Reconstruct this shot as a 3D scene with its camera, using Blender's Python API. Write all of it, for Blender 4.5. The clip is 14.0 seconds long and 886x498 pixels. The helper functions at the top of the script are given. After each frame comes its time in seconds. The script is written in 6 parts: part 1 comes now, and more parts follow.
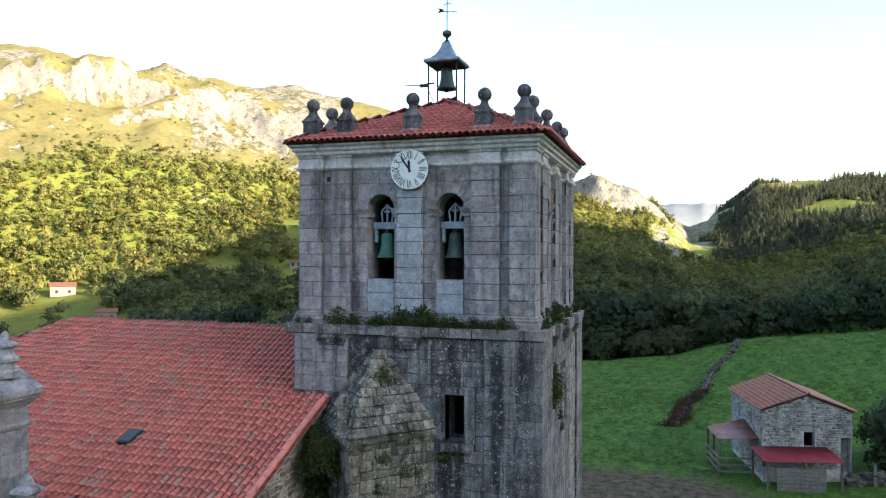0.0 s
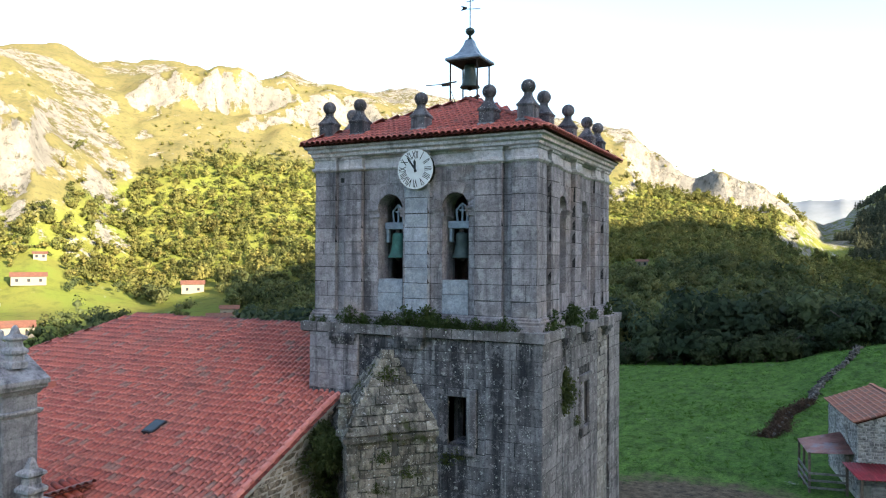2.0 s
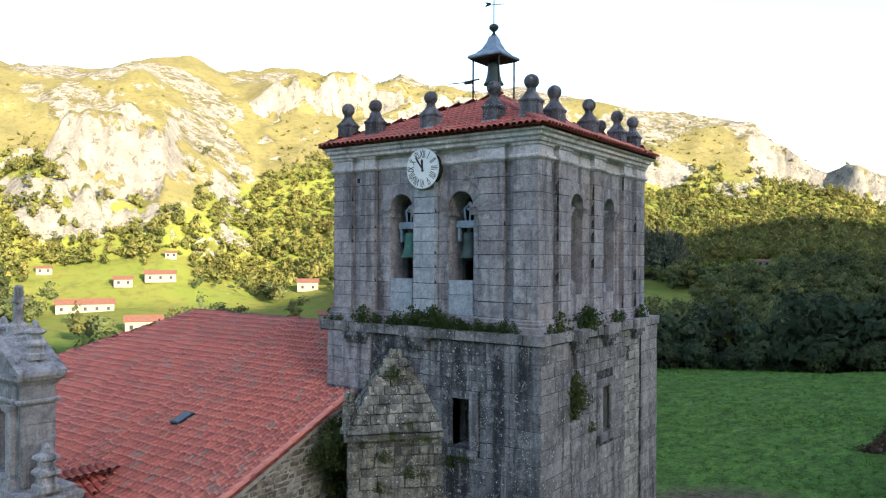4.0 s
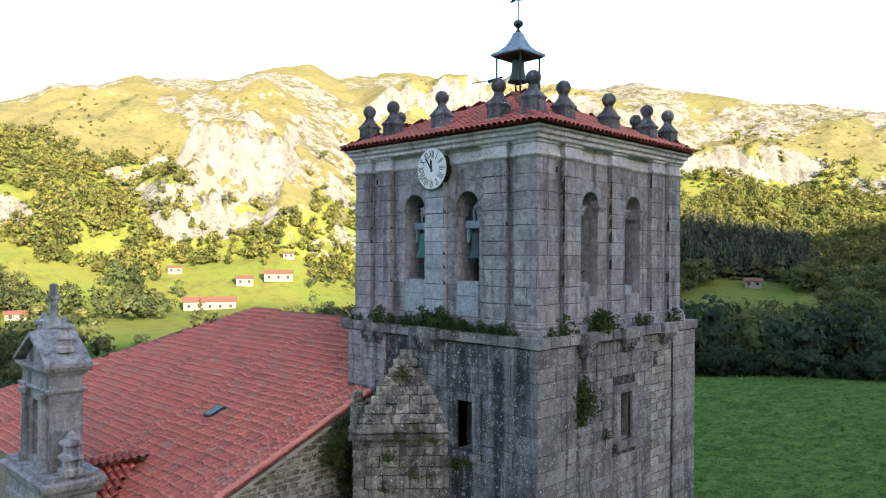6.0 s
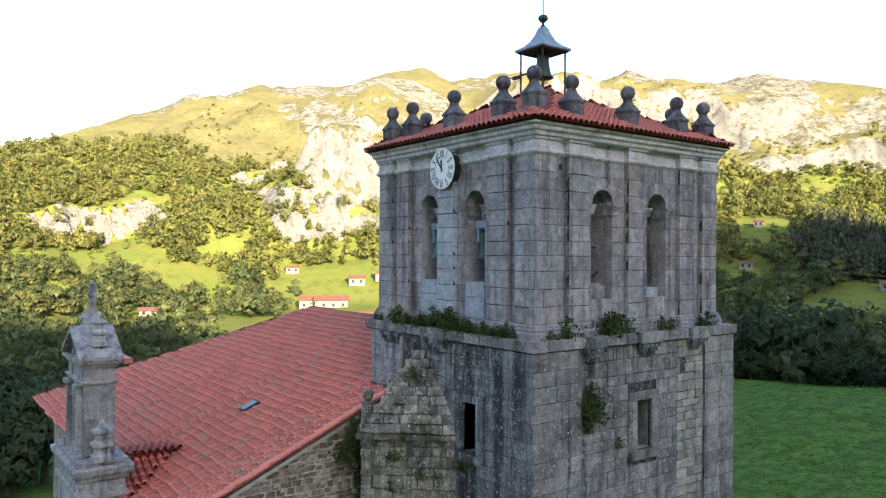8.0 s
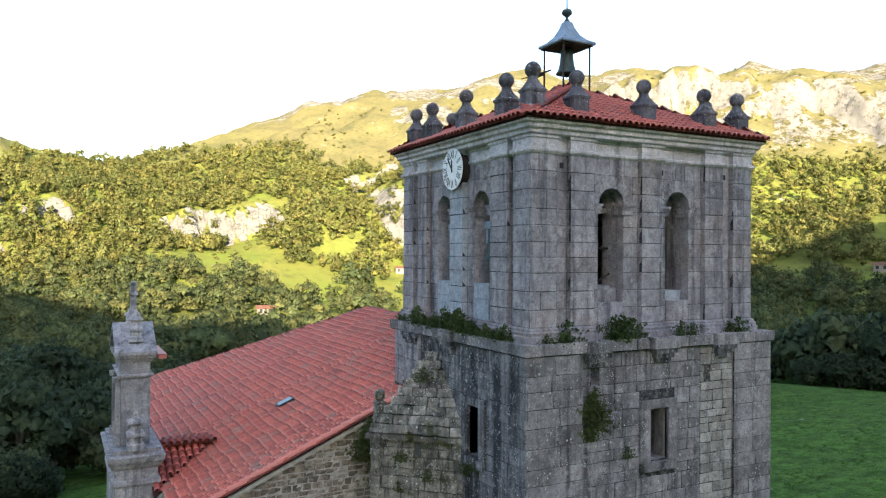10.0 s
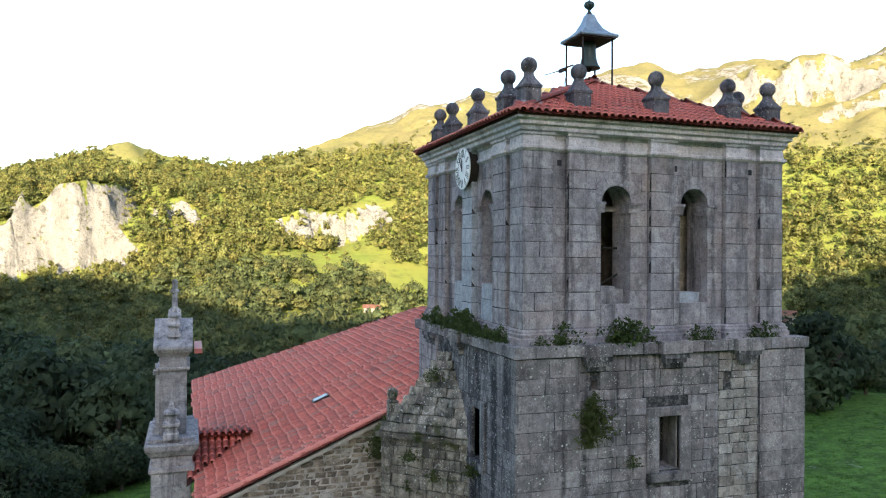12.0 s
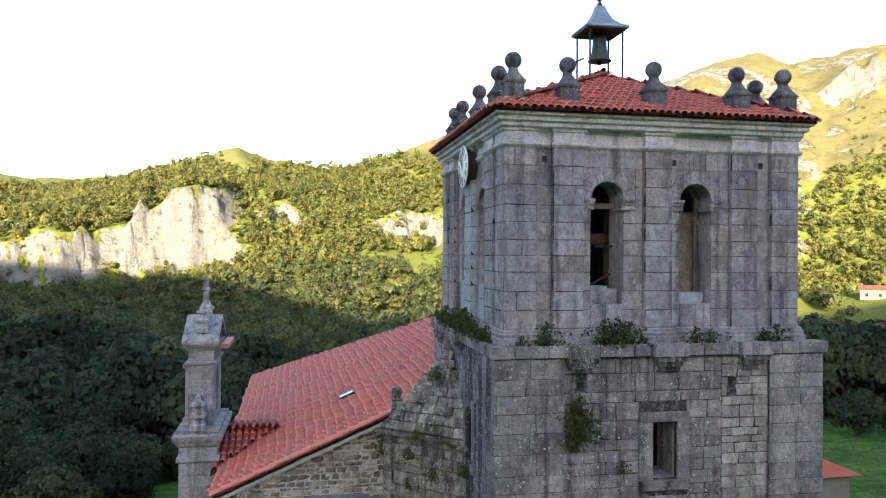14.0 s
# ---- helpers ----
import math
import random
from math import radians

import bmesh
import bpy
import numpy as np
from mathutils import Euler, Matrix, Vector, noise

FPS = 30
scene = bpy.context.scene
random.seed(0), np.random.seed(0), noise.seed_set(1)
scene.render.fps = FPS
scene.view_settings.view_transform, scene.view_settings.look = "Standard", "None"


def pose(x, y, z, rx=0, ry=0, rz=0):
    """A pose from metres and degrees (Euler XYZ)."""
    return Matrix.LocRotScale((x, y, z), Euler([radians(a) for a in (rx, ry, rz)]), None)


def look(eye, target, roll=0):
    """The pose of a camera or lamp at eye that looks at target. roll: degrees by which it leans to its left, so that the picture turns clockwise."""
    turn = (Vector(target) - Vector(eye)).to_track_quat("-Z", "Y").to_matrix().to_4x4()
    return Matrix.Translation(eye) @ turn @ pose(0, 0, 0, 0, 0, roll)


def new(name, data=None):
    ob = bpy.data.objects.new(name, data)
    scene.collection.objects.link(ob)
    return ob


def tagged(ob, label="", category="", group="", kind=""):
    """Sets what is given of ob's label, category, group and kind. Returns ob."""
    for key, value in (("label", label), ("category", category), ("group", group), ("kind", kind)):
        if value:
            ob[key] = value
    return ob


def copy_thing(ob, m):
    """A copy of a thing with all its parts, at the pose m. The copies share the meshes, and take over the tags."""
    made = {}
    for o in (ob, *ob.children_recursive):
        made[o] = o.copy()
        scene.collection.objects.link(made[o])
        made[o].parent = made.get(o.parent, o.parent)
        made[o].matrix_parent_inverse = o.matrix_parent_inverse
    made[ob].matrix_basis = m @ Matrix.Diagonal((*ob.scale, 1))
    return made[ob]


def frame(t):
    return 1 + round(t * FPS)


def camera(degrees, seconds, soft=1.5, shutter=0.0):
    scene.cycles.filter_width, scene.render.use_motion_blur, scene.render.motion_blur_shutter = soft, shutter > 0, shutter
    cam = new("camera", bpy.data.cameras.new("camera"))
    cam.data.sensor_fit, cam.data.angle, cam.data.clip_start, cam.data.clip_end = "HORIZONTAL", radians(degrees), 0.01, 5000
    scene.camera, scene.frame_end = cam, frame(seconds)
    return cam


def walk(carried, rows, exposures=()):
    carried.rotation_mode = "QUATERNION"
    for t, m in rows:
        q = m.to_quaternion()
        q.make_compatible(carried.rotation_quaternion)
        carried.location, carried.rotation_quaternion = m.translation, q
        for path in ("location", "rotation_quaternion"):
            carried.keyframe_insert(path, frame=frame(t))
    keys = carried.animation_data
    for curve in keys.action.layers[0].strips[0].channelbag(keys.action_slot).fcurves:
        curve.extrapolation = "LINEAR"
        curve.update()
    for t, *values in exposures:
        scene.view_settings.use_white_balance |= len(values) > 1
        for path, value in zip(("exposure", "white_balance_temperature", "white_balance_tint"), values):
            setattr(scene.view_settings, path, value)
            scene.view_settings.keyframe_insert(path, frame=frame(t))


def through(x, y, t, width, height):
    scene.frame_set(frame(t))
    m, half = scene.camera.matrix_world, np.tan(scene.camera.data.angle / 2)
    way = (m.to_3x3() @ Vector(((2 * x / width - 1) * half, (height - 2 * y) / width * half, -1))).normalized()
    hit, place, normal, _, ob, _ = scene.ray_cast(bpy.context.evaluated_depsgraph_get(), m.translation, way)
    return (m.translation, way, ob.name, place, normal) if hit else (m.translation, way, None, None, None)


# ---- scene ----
cam = camera(61.9, 14.0, soft=1.15)
METRES, EYE, TILT, LEAN, TURN = 22.0, 15.0, 0.0, 0.0, 17.8
ROWS = [
    (0.0, 0.0, 0.0, 0.0, -0.0, 0.54, -0.22),
    (0.5, 0.0366, 0.0028, 0.0001, 2.14, 0.54, -0.22),
    (1.0, 0.0777, 0.0078, 0.0003, 4.58, 0.52, -0.21),
    (1.5, 0.1125, 0.0136, 0.0006, 6.69, 0.51, -0.23),
    (2.0, 0.1515, 0.021, 0.0007, 9.06, 0.5, -0.24),
    (2.5, 0.185, 0.0291, 0.0007, 11.11, 0.47, -0.26),
    (3.0, 0.2227, 0.0405, 0.0012, 13.47, 0.44, -0.28),
    (3.5, 0.2554, 0.0512, 0.0015, 15.56, 0.43, -0.29),
    (4.0, 0.2923, 0.0647, 0.0021, 17.95, 0.41, -0.3),
    (6.5, 0.454, 0.1442, 0.0027, 29.07, 0.42, -0.32),
    (7.0, 0.4844, 0.1639, 0.0028, 31.34, 0.42, -0.31),
    (7.5, 0.5135, 0.1847, 0.0031, 33.58, 0.42, -0.32),
    (8.0, 0.5416, 0.2067, 0.0033, 35.8, 0.41, -0.32),
    (10.5, 0.6679, 0.3276, 0.0052, 46.83, 0.41, -0.34),
    (11.0, 0.6901, 0.3538, 0.0054, 49.0, 0.41, -0.35),
    (11.5, 0.7117, 0.38, 0.0051, 51.17, 0.41, -0.35),
    (12.0, 0.7316, 0.4072, 0.0048, 53.3, 0.4, -0.36),
    (12.5, 0.7503, 0.4351, 0.0044, 55.36, 0.39, -0.36),
    (13.0, 0.7684, 0.4637, 0.0041, 57.28, 0.4, -0.35),
    (13.5, 0.7857, 0.4924, 0.0037, 59.21, 0.39, -0.36),
    (14.0, 0.8016, 0.5219, 0.0034, 61.12, 0.38, -0.35),
]
walk(cam, [(t, pose(0, 0, EYE, TILT, LEAN, TURN) @ pose(METRES * x, METRES * y, METRES * z, 90 + pitch, roll, yaw)) for t, x, y, z, yaw, pitch, roll in ROWS],
     exposures=[(0.0, 2.13, 6500, 13), (14.0, 2.13, 6500, 13)])

# ---------------------------------------------------------------- world and sun
SUN_CW, SUN_UP = 110.0, 13.0        # clockwise from +y, above the horizon
world = bpy.data.worlds.new("sky")
scene.world = world
world.use_nodes = True
wn = world.node_tree.nodes
sky = wn.new("ShaderNodeTexSky")
sky.sky_type, sky.sun_disc = "NISHITA", False
sky.sun_elevation, sky.sun_rotation = radians(SUN_UP), radians(SUN_CW)
sky.air_density, sky.dust_density, sky.ozone_density = 1.0, 1.1, 1.0
world.node_tree.links.new(sky.outputs[0], wn["Background"].inputs[0])
wn["Background"].inputs[1].default_value = 0.138
sun = new("sun", bpy.data.lights.new("sun", "SUN"))
sun.data.energy, sun.data.angle, sun.data.color = 5.0, radians(0.5), (1.0, 0.86, 0.62)
SUN_TO = Vector((math.sin(radians(SUN_CW)), math.cos(radians(SUN_CW)), 0.0))
sun.matrix_world = look((0, 0, 300), Vector((0, 0, 300)) - SUN_TO * math.cos(radians(SUN_UP)) - Vector((0, 0, math.sin(radians(SUN_UP)))))

# ---------------------------------------------------------------- helpers
WORLD_OF = {}


def thing(name, x, y, z, label, category, group="", kind=""):
    ob = new(name)
    ob.location = (x, y, z)
    ob.empty_display_size = 0.2
    WORLD_OF[ob] = Matrix.Translation((x, y, z))
    return tagged(ob, label, category, group, kind)


def finish(ob, parent):
    if parent is not None:
        ob.parent = parent
        ob.matrix_parent_inverse = WORLD_OF.get(parent, Matrix()).inverted()
    return ob


def part(name, bm, material, parent=None, label="", smooth=False):
    """One mesh object, in world coordinates, under a thing or a part."""
    me = bpy.data.meshes.new(name)
    bmesh.ops.recalc_face_normals(bm, faces=bm.faces)
    bm.to_mesh(me)
    bm.free()
    me.materials.append(material)
    if smooth:
        me.shade_smooth()
    ob = finish(new(name, me), parent)
    return tagged(ob, label) if label else ob


def mesh_part(name, me, material, parent=None, label=""):
    if not me.materials:
        me.materials.append(material)
    ob = finish(new(name, me), parent)
    return tagged(ob, label) if label else ob


def box(bm, x0, x1, y0, y1, z0, z1):
    v = [bm.verts.new((x, y, z)) for z in (z0, z1) for x, y in ((x0, y0), (x1, y0), (x1, y1), (x0, y1))]
    for f in ((3, 2, 1, 0), (4, 5, 6, 7), (0, 1, 5, 4), (1, 2, 6, 5), (2, 3, 7, 6), (3, 0, 4, 7)):
        bm.faces.new([v[i] for i in f])
    return bm


def prism(bm, outline, offset):
    """Extrude a closed outline of points by an offset vector."""
    a = [bm.verts.new(p) for p in outline]
    b = [bm.verts.new(Vector(p) + Vector(offset)) for p in outline]
    n = len(a)
    bm.faces.new(a)
    bm.faces.new(b[::-1])
    for i in range(n):
        bm.faces.new((a[i], a[(i + 1) % n], b[(i + 1) % n], b[i]))
    return bm


def lathe(bm, x, y, profile, n=16, turn=0.0, square=False):
    """Turn a profile of (radius, z) about the upright through x, y; square makes a four-sided one of that half width."""
    if square:
        n, turn, k = 4, math.pi / 4, math.sqrt(2)
    else:
        k = 1.0
    rings = []
    for r, z in profile:
        rings.append([bm.verts.new((x + k * r * math.cos(turn + 2 * math.pi * i / n), y + k * r * math.sin(turn + 2 * math.pi * i / n), z)) for i in range(n)])
    for a, b in zip(rings, rings[1:]):
        for i in range(n):
            bm.faces.new((a[i], a[(i + 1) % n], b[(i + 1) % n], b[i]))
    bm.faces.new(rings[0][::-1])
    bm.faces.new(rings[-1])
    return bm


def rod(bm, a, b, r, n=8):
    a, b = Vector(a), Vector(b)
    q = (b - a).to_track_quat("Z", "Y").to_matrix()
    rings = [[bm.verts.new(p + q @ Vector((r * math.cos(2 * math.pi * i / n), r * math.sin(2 * math.pi * i / n), 0))) for i in range(n)] for p in (a, b)]
    for i in range(n):
        bm.faces.new((rings[0][i], rings[0][(i + 1) % n], rings[1][(i + 1) % n], rings[1][i]))
    bm.faces.new(rings[0][::-1])
    bm.faces.new(rings[1])
    return bm


def sweep(bm, path, profile):
    """Carry a profile of (outward, z) round a closed, counter-clockwise plan of square corners, mitred."""
    n, rings = len(path), []
    for i in range(n):
        p, q, r = (Vector(path[j % n]) for j in (i - 1, i, i + 1))
        d1, d2 = (q - p).normalized(), (r - q).normalized()
        n1, n2 = Vector((d1.y, -d1.x)), Vector((d2.y, -d2.x))
        m = (n1 + n2) / max(0.4, 1 + n1.dot(n2))
        rings.append([bm.verts.new((q.x + m.x * o, q.y + m.y * o, z)) for o, z in profile])
    for i in range(n):
        a, b = rings[i], rings[(i + 1) % n]
        for k in range(len(profile) - 1):
            bm.faces.new((a[k], b[k], b[k + 1], a[k + 1]))
    return bm


def raw_mesh(name, verts, loops, sizes, material, smooth=False):
    """A mesh from arrays: places, corner numbers, and how many corners each face has."""
    me = bpy.data.meshes.new(name)
    me.vertices.add(len(verts))
    me.vertices.foreach_set("co", np.asarray(verts, np.float32).ravel())
    me.loops.add(len(loops))
    me.loops.foreach_set("vertex_index", np.asarray(loops, np.int32))
    me.polygons.add(len(sizes))
    sizes = np.asarray(sizes, np.int32)
    me.polygons.foreach_set("loop_start", np.r_[0, np.cumsum(sizes)[:-1]].astype(np.int32))
    me.materials.append(material)
    me.update(calc_edges=True)
    if smooth:
        me.shade_smooth()
    return me


def corners(faces):
    return np.array([i for f in faces for i in f], np.int64), np.array([len(f) for f in faces], np.int64)


def flat_mesh(name, verts, faces, material, smooth=False):
    return raw_mesh(name, np.array([tuple(v) for v in verts]), *corners(faces), material, smooth)


def many(template_v, template_f, mats):
    """Places, corners and face sizes of a template set down at each 4x4 matrix."""
    tv = np.c_[np.array(template_v, float), np.ones(len(template_v))]
    v = np.einsum("mij,vj->mvi", np.array(mats, float), tv)[:, :, :3].reshape(-1, 3)
    lo, si = corners(template_f)
    k = np.arange(len(mats))
    return v, (lo[None, :] + k[:, None] * len(template_v)).ravel(), np.tile(si, len(mats))


# ---------------------------------------------------------------- materials
class Look:
    """A procedural material; co is the place in the world, so that grain keeps its true size."""

    def __init__(self, name, rough=0.85, metal=0.0, spec=0.3):
        self.m = bpy.data.materials.new(name)
        self.m.use_nodes = True
        self.nt = self.m.node_tree
        self.b = self.nt.nodes["Principled BSDF"]
        self.b.inputs["Roughness"].default_value = rough
        self.b.inputs["Metallic"].default_value = metal
        self.b.inputs["Specular IOR Level"].default_value = spec
        self.geo = self.nt.nodes.new("ShaderNodeNewGeometry")
        self.co = self.geo.outputs["Position"]

    def link(self, a, b):
        self.nt.links.new(a, b)

    def put(self, socket, value):
        if isinstance(value, bpy.types.NodeSocket):
            self.link(value, socket)
        elif isinstance(value, tuple) and len(value) == 3 and len(socket.default_value) == 4:
            socket.default_value = (*value, 1.0)
        else:
            socket.default_value = value

    def noise(self, scale, detail=4.0, rough=0.55, stretch=None, warp=0.0):
        n = self.nt.nodes.new("ShaderNodeTexNoise")
        n.inputs["Scale"].default_value, n.inputs["Detail"].default_value = scale, detail
        n.inputs["Roughness"].default_value, n.inputs["Distortion"].default_value = rough, warp
        v = self.co
        if stretch:
            mp = self.nt.nodes.new("ShaderNodeVectorMath")
            mp.operation = "MULTIPLY"
            self.link(self.co, mp.inputs[0])
            mp.inputs[1].default_value = stretch
            v = mp.outputs[0]
        self.link(v, n.inputs["Vector"])
        return n.outputs[0]

    def cells(self, scale, feature="F1"):
        n = self.nt.nodes.new("ShaderNodeTexVoronoi")
        n.feature = feature
        n.inputs["Scale"].default_value = scale
        self.link(self.co, n.inputs["Vector"])
        return n.outputs["Distance"]

    def ramp(self, fac, *stops):
        r = self.nt.nodes.new("ShaderNodeValToRGB")
        el = r.color_ramp.elements
        while len(el) < len(stops):
            el.new(0.5)
        for e, (p, c) in zip(el, stops):
            e.position = p
            e.color = (*c, 1.0) if isinstance(c, tuple) else (c, c, c, 1.0)
        self.put(r.inputs[0], fac)
        return r.outputs[0]

    def mix(self, fac, a, b, mode="MIX"):
        n = self.nt.nodes.new("ShaderNodeMix")
        n.data_type, n.blend_type, n.clamp_factor = "RGBA", mode, True
        self.put(n.inputs[0], fac)
        self.put(n.inputs[6], a)
        self.put(n.inputs[7], b)
        return n.outputs[2]

    def math(self, op, a, b=0.0, clamp=False):
        n = self.nt.nodes.new("ShaderNodeMath")
        n.operation, n.use_clamp = op, clamp
        self.put(n.inputs[0], a)
        self.put(n.inputs[1], b)
        return n.outputs[0]

    def axis(self, what, i):
        n = self.nt.nodes.new("ShaderNodeSeparateXYZ")
        self.link(what, n.inputs[0])
        return n.outputs[i]

    def chance(self):
        """A random number for each piece, whether it is an object or an island of one."""
        o = self.nt.nodes.new("ShaderNodeObjectInfo")
        s = self.math("ADD", o.outputs["Random"], self.geo.outputs["Random Per Island"])
        return self.math("FRACT", s)

    def bump(self, height, strength=0.5, distance=0.02):
        n = self.nt.nodes.new("ShaderNodeBump")
        n.inputs["Strength"].default_value, n.inputs["Distance"].default_value = strength, distance
        self.link(height, n.inputs["Height"])
        self.link(n.outputs[0], self.b.inputs["Normal"])

    def color(self, c):
        self.put(self.b.inputs["Base Color"], c)
        return self


def stone(name, a, b, dark, dirt=0.5, lichen=0.62, spread=0.35, moss=None, warm=None, runs=None, spots=None, worn=0.35):
    k = Look(name, 0.9, spec=0.2)
    c = k.mix(k.ramp(k.noise(0.9, 5), (0.35, 0.0), (0.65, 1.0)), a, b)
    if warm:
        c = k.mix(k.ramp(k.noise(0.55, 3), (0.5, 0.0), (0.68, 0.8)), c, warm)
    c = k.mix(1.0, c, k.ramp(k.chance(), (0.0, 1.0 - spread), (1.0, 1.0 + 0.3 * spread)), "MULTIPLY")
    c = k.mix(k.ramp(k.noise(1.0, 6, 0.65, (2.6, 2.6, 0.2)), (dirt - 0.04, 0.0), (dirt + 0.14, 0.9)), c, dark)
    if runs:        # pale lime runs
        c = k.mix(k.ramp(k.noise(1.3, 6, 0.7, (3.0, 3.0, 0.16), 0.3), (runs, 0.0), (runs + 0.1, 0.7)), c, (0.36, 0.37, 0.38))
    c = k.mix(1.0, c, k.ramp(k.noise(4.2, 8, 0.78), (0.36, 0.7), (0.64, 1.26)), "MULTIPLY")      # mottling
    c = k.mix(1.0, c, k.ramp(k.noise(22.0, 6, 0.8), (0.36, 0.84), (0.62, 1.12)), "MULTIPLY")
    c = k.mix(k.ramp(k.noise(2.7, 8, 0.78), (0.53, 0.0), (0.6, worn)), c, tuple(min(0.6, 1.55 * q) for q in a))   # worn pale skin
    c = k.mix(k.ramp(k.noise(12.0, 7, 0.8), (0.36, 0.65), (0.46, 0.0)), c, dark)
    c = k.mix(k.ramp(k.noise(2.0, 7, 0.75), (0.34, 0.4), (0.46, 0.0)), c, dark)
    c = k.mix(k.ramp(k.noise(5.5, 6, 0.7), (lichen, 0.0), (lichen + 0.05, 0.75)), c, (0.5, 0.51, 0.49))
    if spots:       # round lichens
        near = k.math("MULTIPLY", k.cells(5.5), k.ramp(k.noise(0.8, 4), (0.35, 2.0), (0.62, 1.0)))
        c = k.mix(k.ramp(near, (spots, 0.9), (spots + 0.03, 0.0)), c, (0.6, 0.61, 0.58))
        small = k.math("MULTIPLY", k.cells(15.0), k.ramp(k.noise(1.3, 4), (0.42, 3.0), (0.6, 1.0)))
        c = k.mix(k.ramp(small, (spots + 0.06, 0.9), (spots + 0.1, 0.0)), c, (0.55, 0.56, 0.53))
    if moss:
        c = k.mix(k.ramp(k.noise(1.4, 6, 0.7), (moss, 0.0), (moss + 0.08, 0.9)), c, (0.05, 0.062, 0.018))
    k.color(c)
    k.bump(k.mix(0.4, k.noise(6.0, 8, 0.75), k.noise(30.0, 5, 0.7)), 1.0, 0.07)
    return k.m


def plain(name, c, rough=0.7, metal=0.0, vary=0.3, scale=6.0, bump=0.2, dirt=None):
    k = Look(name, rough, metal)
    v = k.mix(1.0, c, k.ramp(k.noise(scale, 5, 0.6), (0.3, 1.0 - vary), (0.7, 1.0 + 0.4 * vary)), "MULTIPLY")
    if dirt:
        v = k.mix(k.ramp(k.noise(scale * 0.35, 5, 0.65), (0.5, 0.0), (0.7, 0.8)), v, dirt)
    k.color(v)
    k.bump(k.noise(scale * 8, 4), bump, 0.01)
    return k.m


def tile_look(name, a, b, grey, amount):
    k = Look(name, 0.55, spec=0.4)
    r = k.chance()
    c = k.mix(r, a, b)
    c = k.mix(k.ramp(k.math("FRACT", k.math("MULTIPLY", r, 7.31)), (amount, 0.0), (amount + 0.03, 0.75)), c, grey)
    c = k.mix(k.ramp(k.noise(0.35, 5, 0.65), (0.45, 0.0), (0.75, 0.3)), c, grey)
    c = k.mix(k.ramp(k.noise(0.8, 6, 0.75), (0.52, 0.0), (0.68, 0.55)), c, (0.11, 0.06, 0.05))
    c = k.mix(k.ramp(k.noise(9.0, 6, 0.75), (0.5, 0.0), (0.66, 0.55)), c, (0.09, 0.055, 0.05))
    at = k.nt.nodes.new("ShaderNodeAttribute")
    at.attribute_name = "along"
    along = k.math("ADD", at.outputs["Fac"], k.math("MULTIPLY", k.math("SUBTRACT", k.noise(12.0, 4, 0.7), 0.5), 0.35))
    c = k.mix(k.ramp(along, (0.0, 0.7), (0.22, 0.0)), c, tuple(min(0.8, 1.25 * p + 0.11) for p in a))     # worn lips, with their highlight put in
    c = k.mix(k.ramp(along, (0.52, 0.0), (1.0, 0.85)), c, (0.085, 0.03, 0.025))                          # dirt, and the shade under the next tile put into the colour
    k.color(c)
    k.bump(k.noise(40.0, 5), 0.3, 0.008)
    return k.m


def leaf_look(name, a, b, c2, place=0.07, vary=0.4, through=0.38, grain=1.1):
    """Leaves: drifts of two greens, each plant with a tone of its own, and a little scatter from leaf to leaf."""
    k = Look(name, 0.75, spec=0.15)
    c = k.mix(k.ramp(k.noise(place, 4, 0.6), (0.35, 0.0), (0.65, 1.0)), a, b)
    at = k.nt.nodes.new("ShaderNodeAttribute")
    at.attribute_name = "tint"
    o = k.nt.nodes.new("ShaderNodeObjectInfo")
    own = k.math("FRACT", k.math("ADD", at.outputs["Fac"], o.outputs["Random"]))
    c = k.mix(k.ramp(k.math("FRACT", k.math("MULTIPLY", own, 5.7)), (0.45, 0.0), (1.0, 0.8)), c, c2)
    c = k.mix(1.0, c, k.ramp(own, (0.0, 1.0 - vary), (1.0, 1.0 + 0.45 * vary)), "MULTIPLY")
    c = k.mix(1.0, c, k.ramp(k.geo.outputs["Random Per Island"], (0.0, 0.8), (1.0, 1.15)), "MULTIPLY")
    c = k.mix(1.0, c, k.ramp(k.noise(grain, 4, 0.75), (0.36, 0.7), (0.62, 1.18)), "MULTIPLY")
    k.color(c)
    tr = k.nt.nodes.new("ShaderNodeBsdfTranslucent")
    k.put(tr.inputs[0], c)
    mx = k.nt.nodes.new("ShaderNodeMixShader")
    mx.inputs[0].default_value = through
    k.link(k.b.outputs[0], mx.inputs[1])
    k.link(tr.outputs[0], mx.inputs[2])
    k.link(mx.outputs[0], k.nt.nodes["Material Output"].inputs[0])
    return k.m


def joint_look(name, dark, pale, much):
    """Old mortar: mostly washed out and dark, pale where it still holds."""
    k = Look(name, 0.95, spec=0.1)
    c = k.mix(k.ramp(k.noise(5.0, 6, 0.75), (much - 0.1, 0.0), (much + 0.1, 1.0)), dark, pale)
    k.color(k.mix(1.0, c, k.ramp(k.noise(14.0, 5, 0.7), (0.35, 0.7), (0.65, 1.2)), "MULTIPLY"))
    k.bump(k.noise(30.0, 4), 0.5, 0.01)
    return k.m


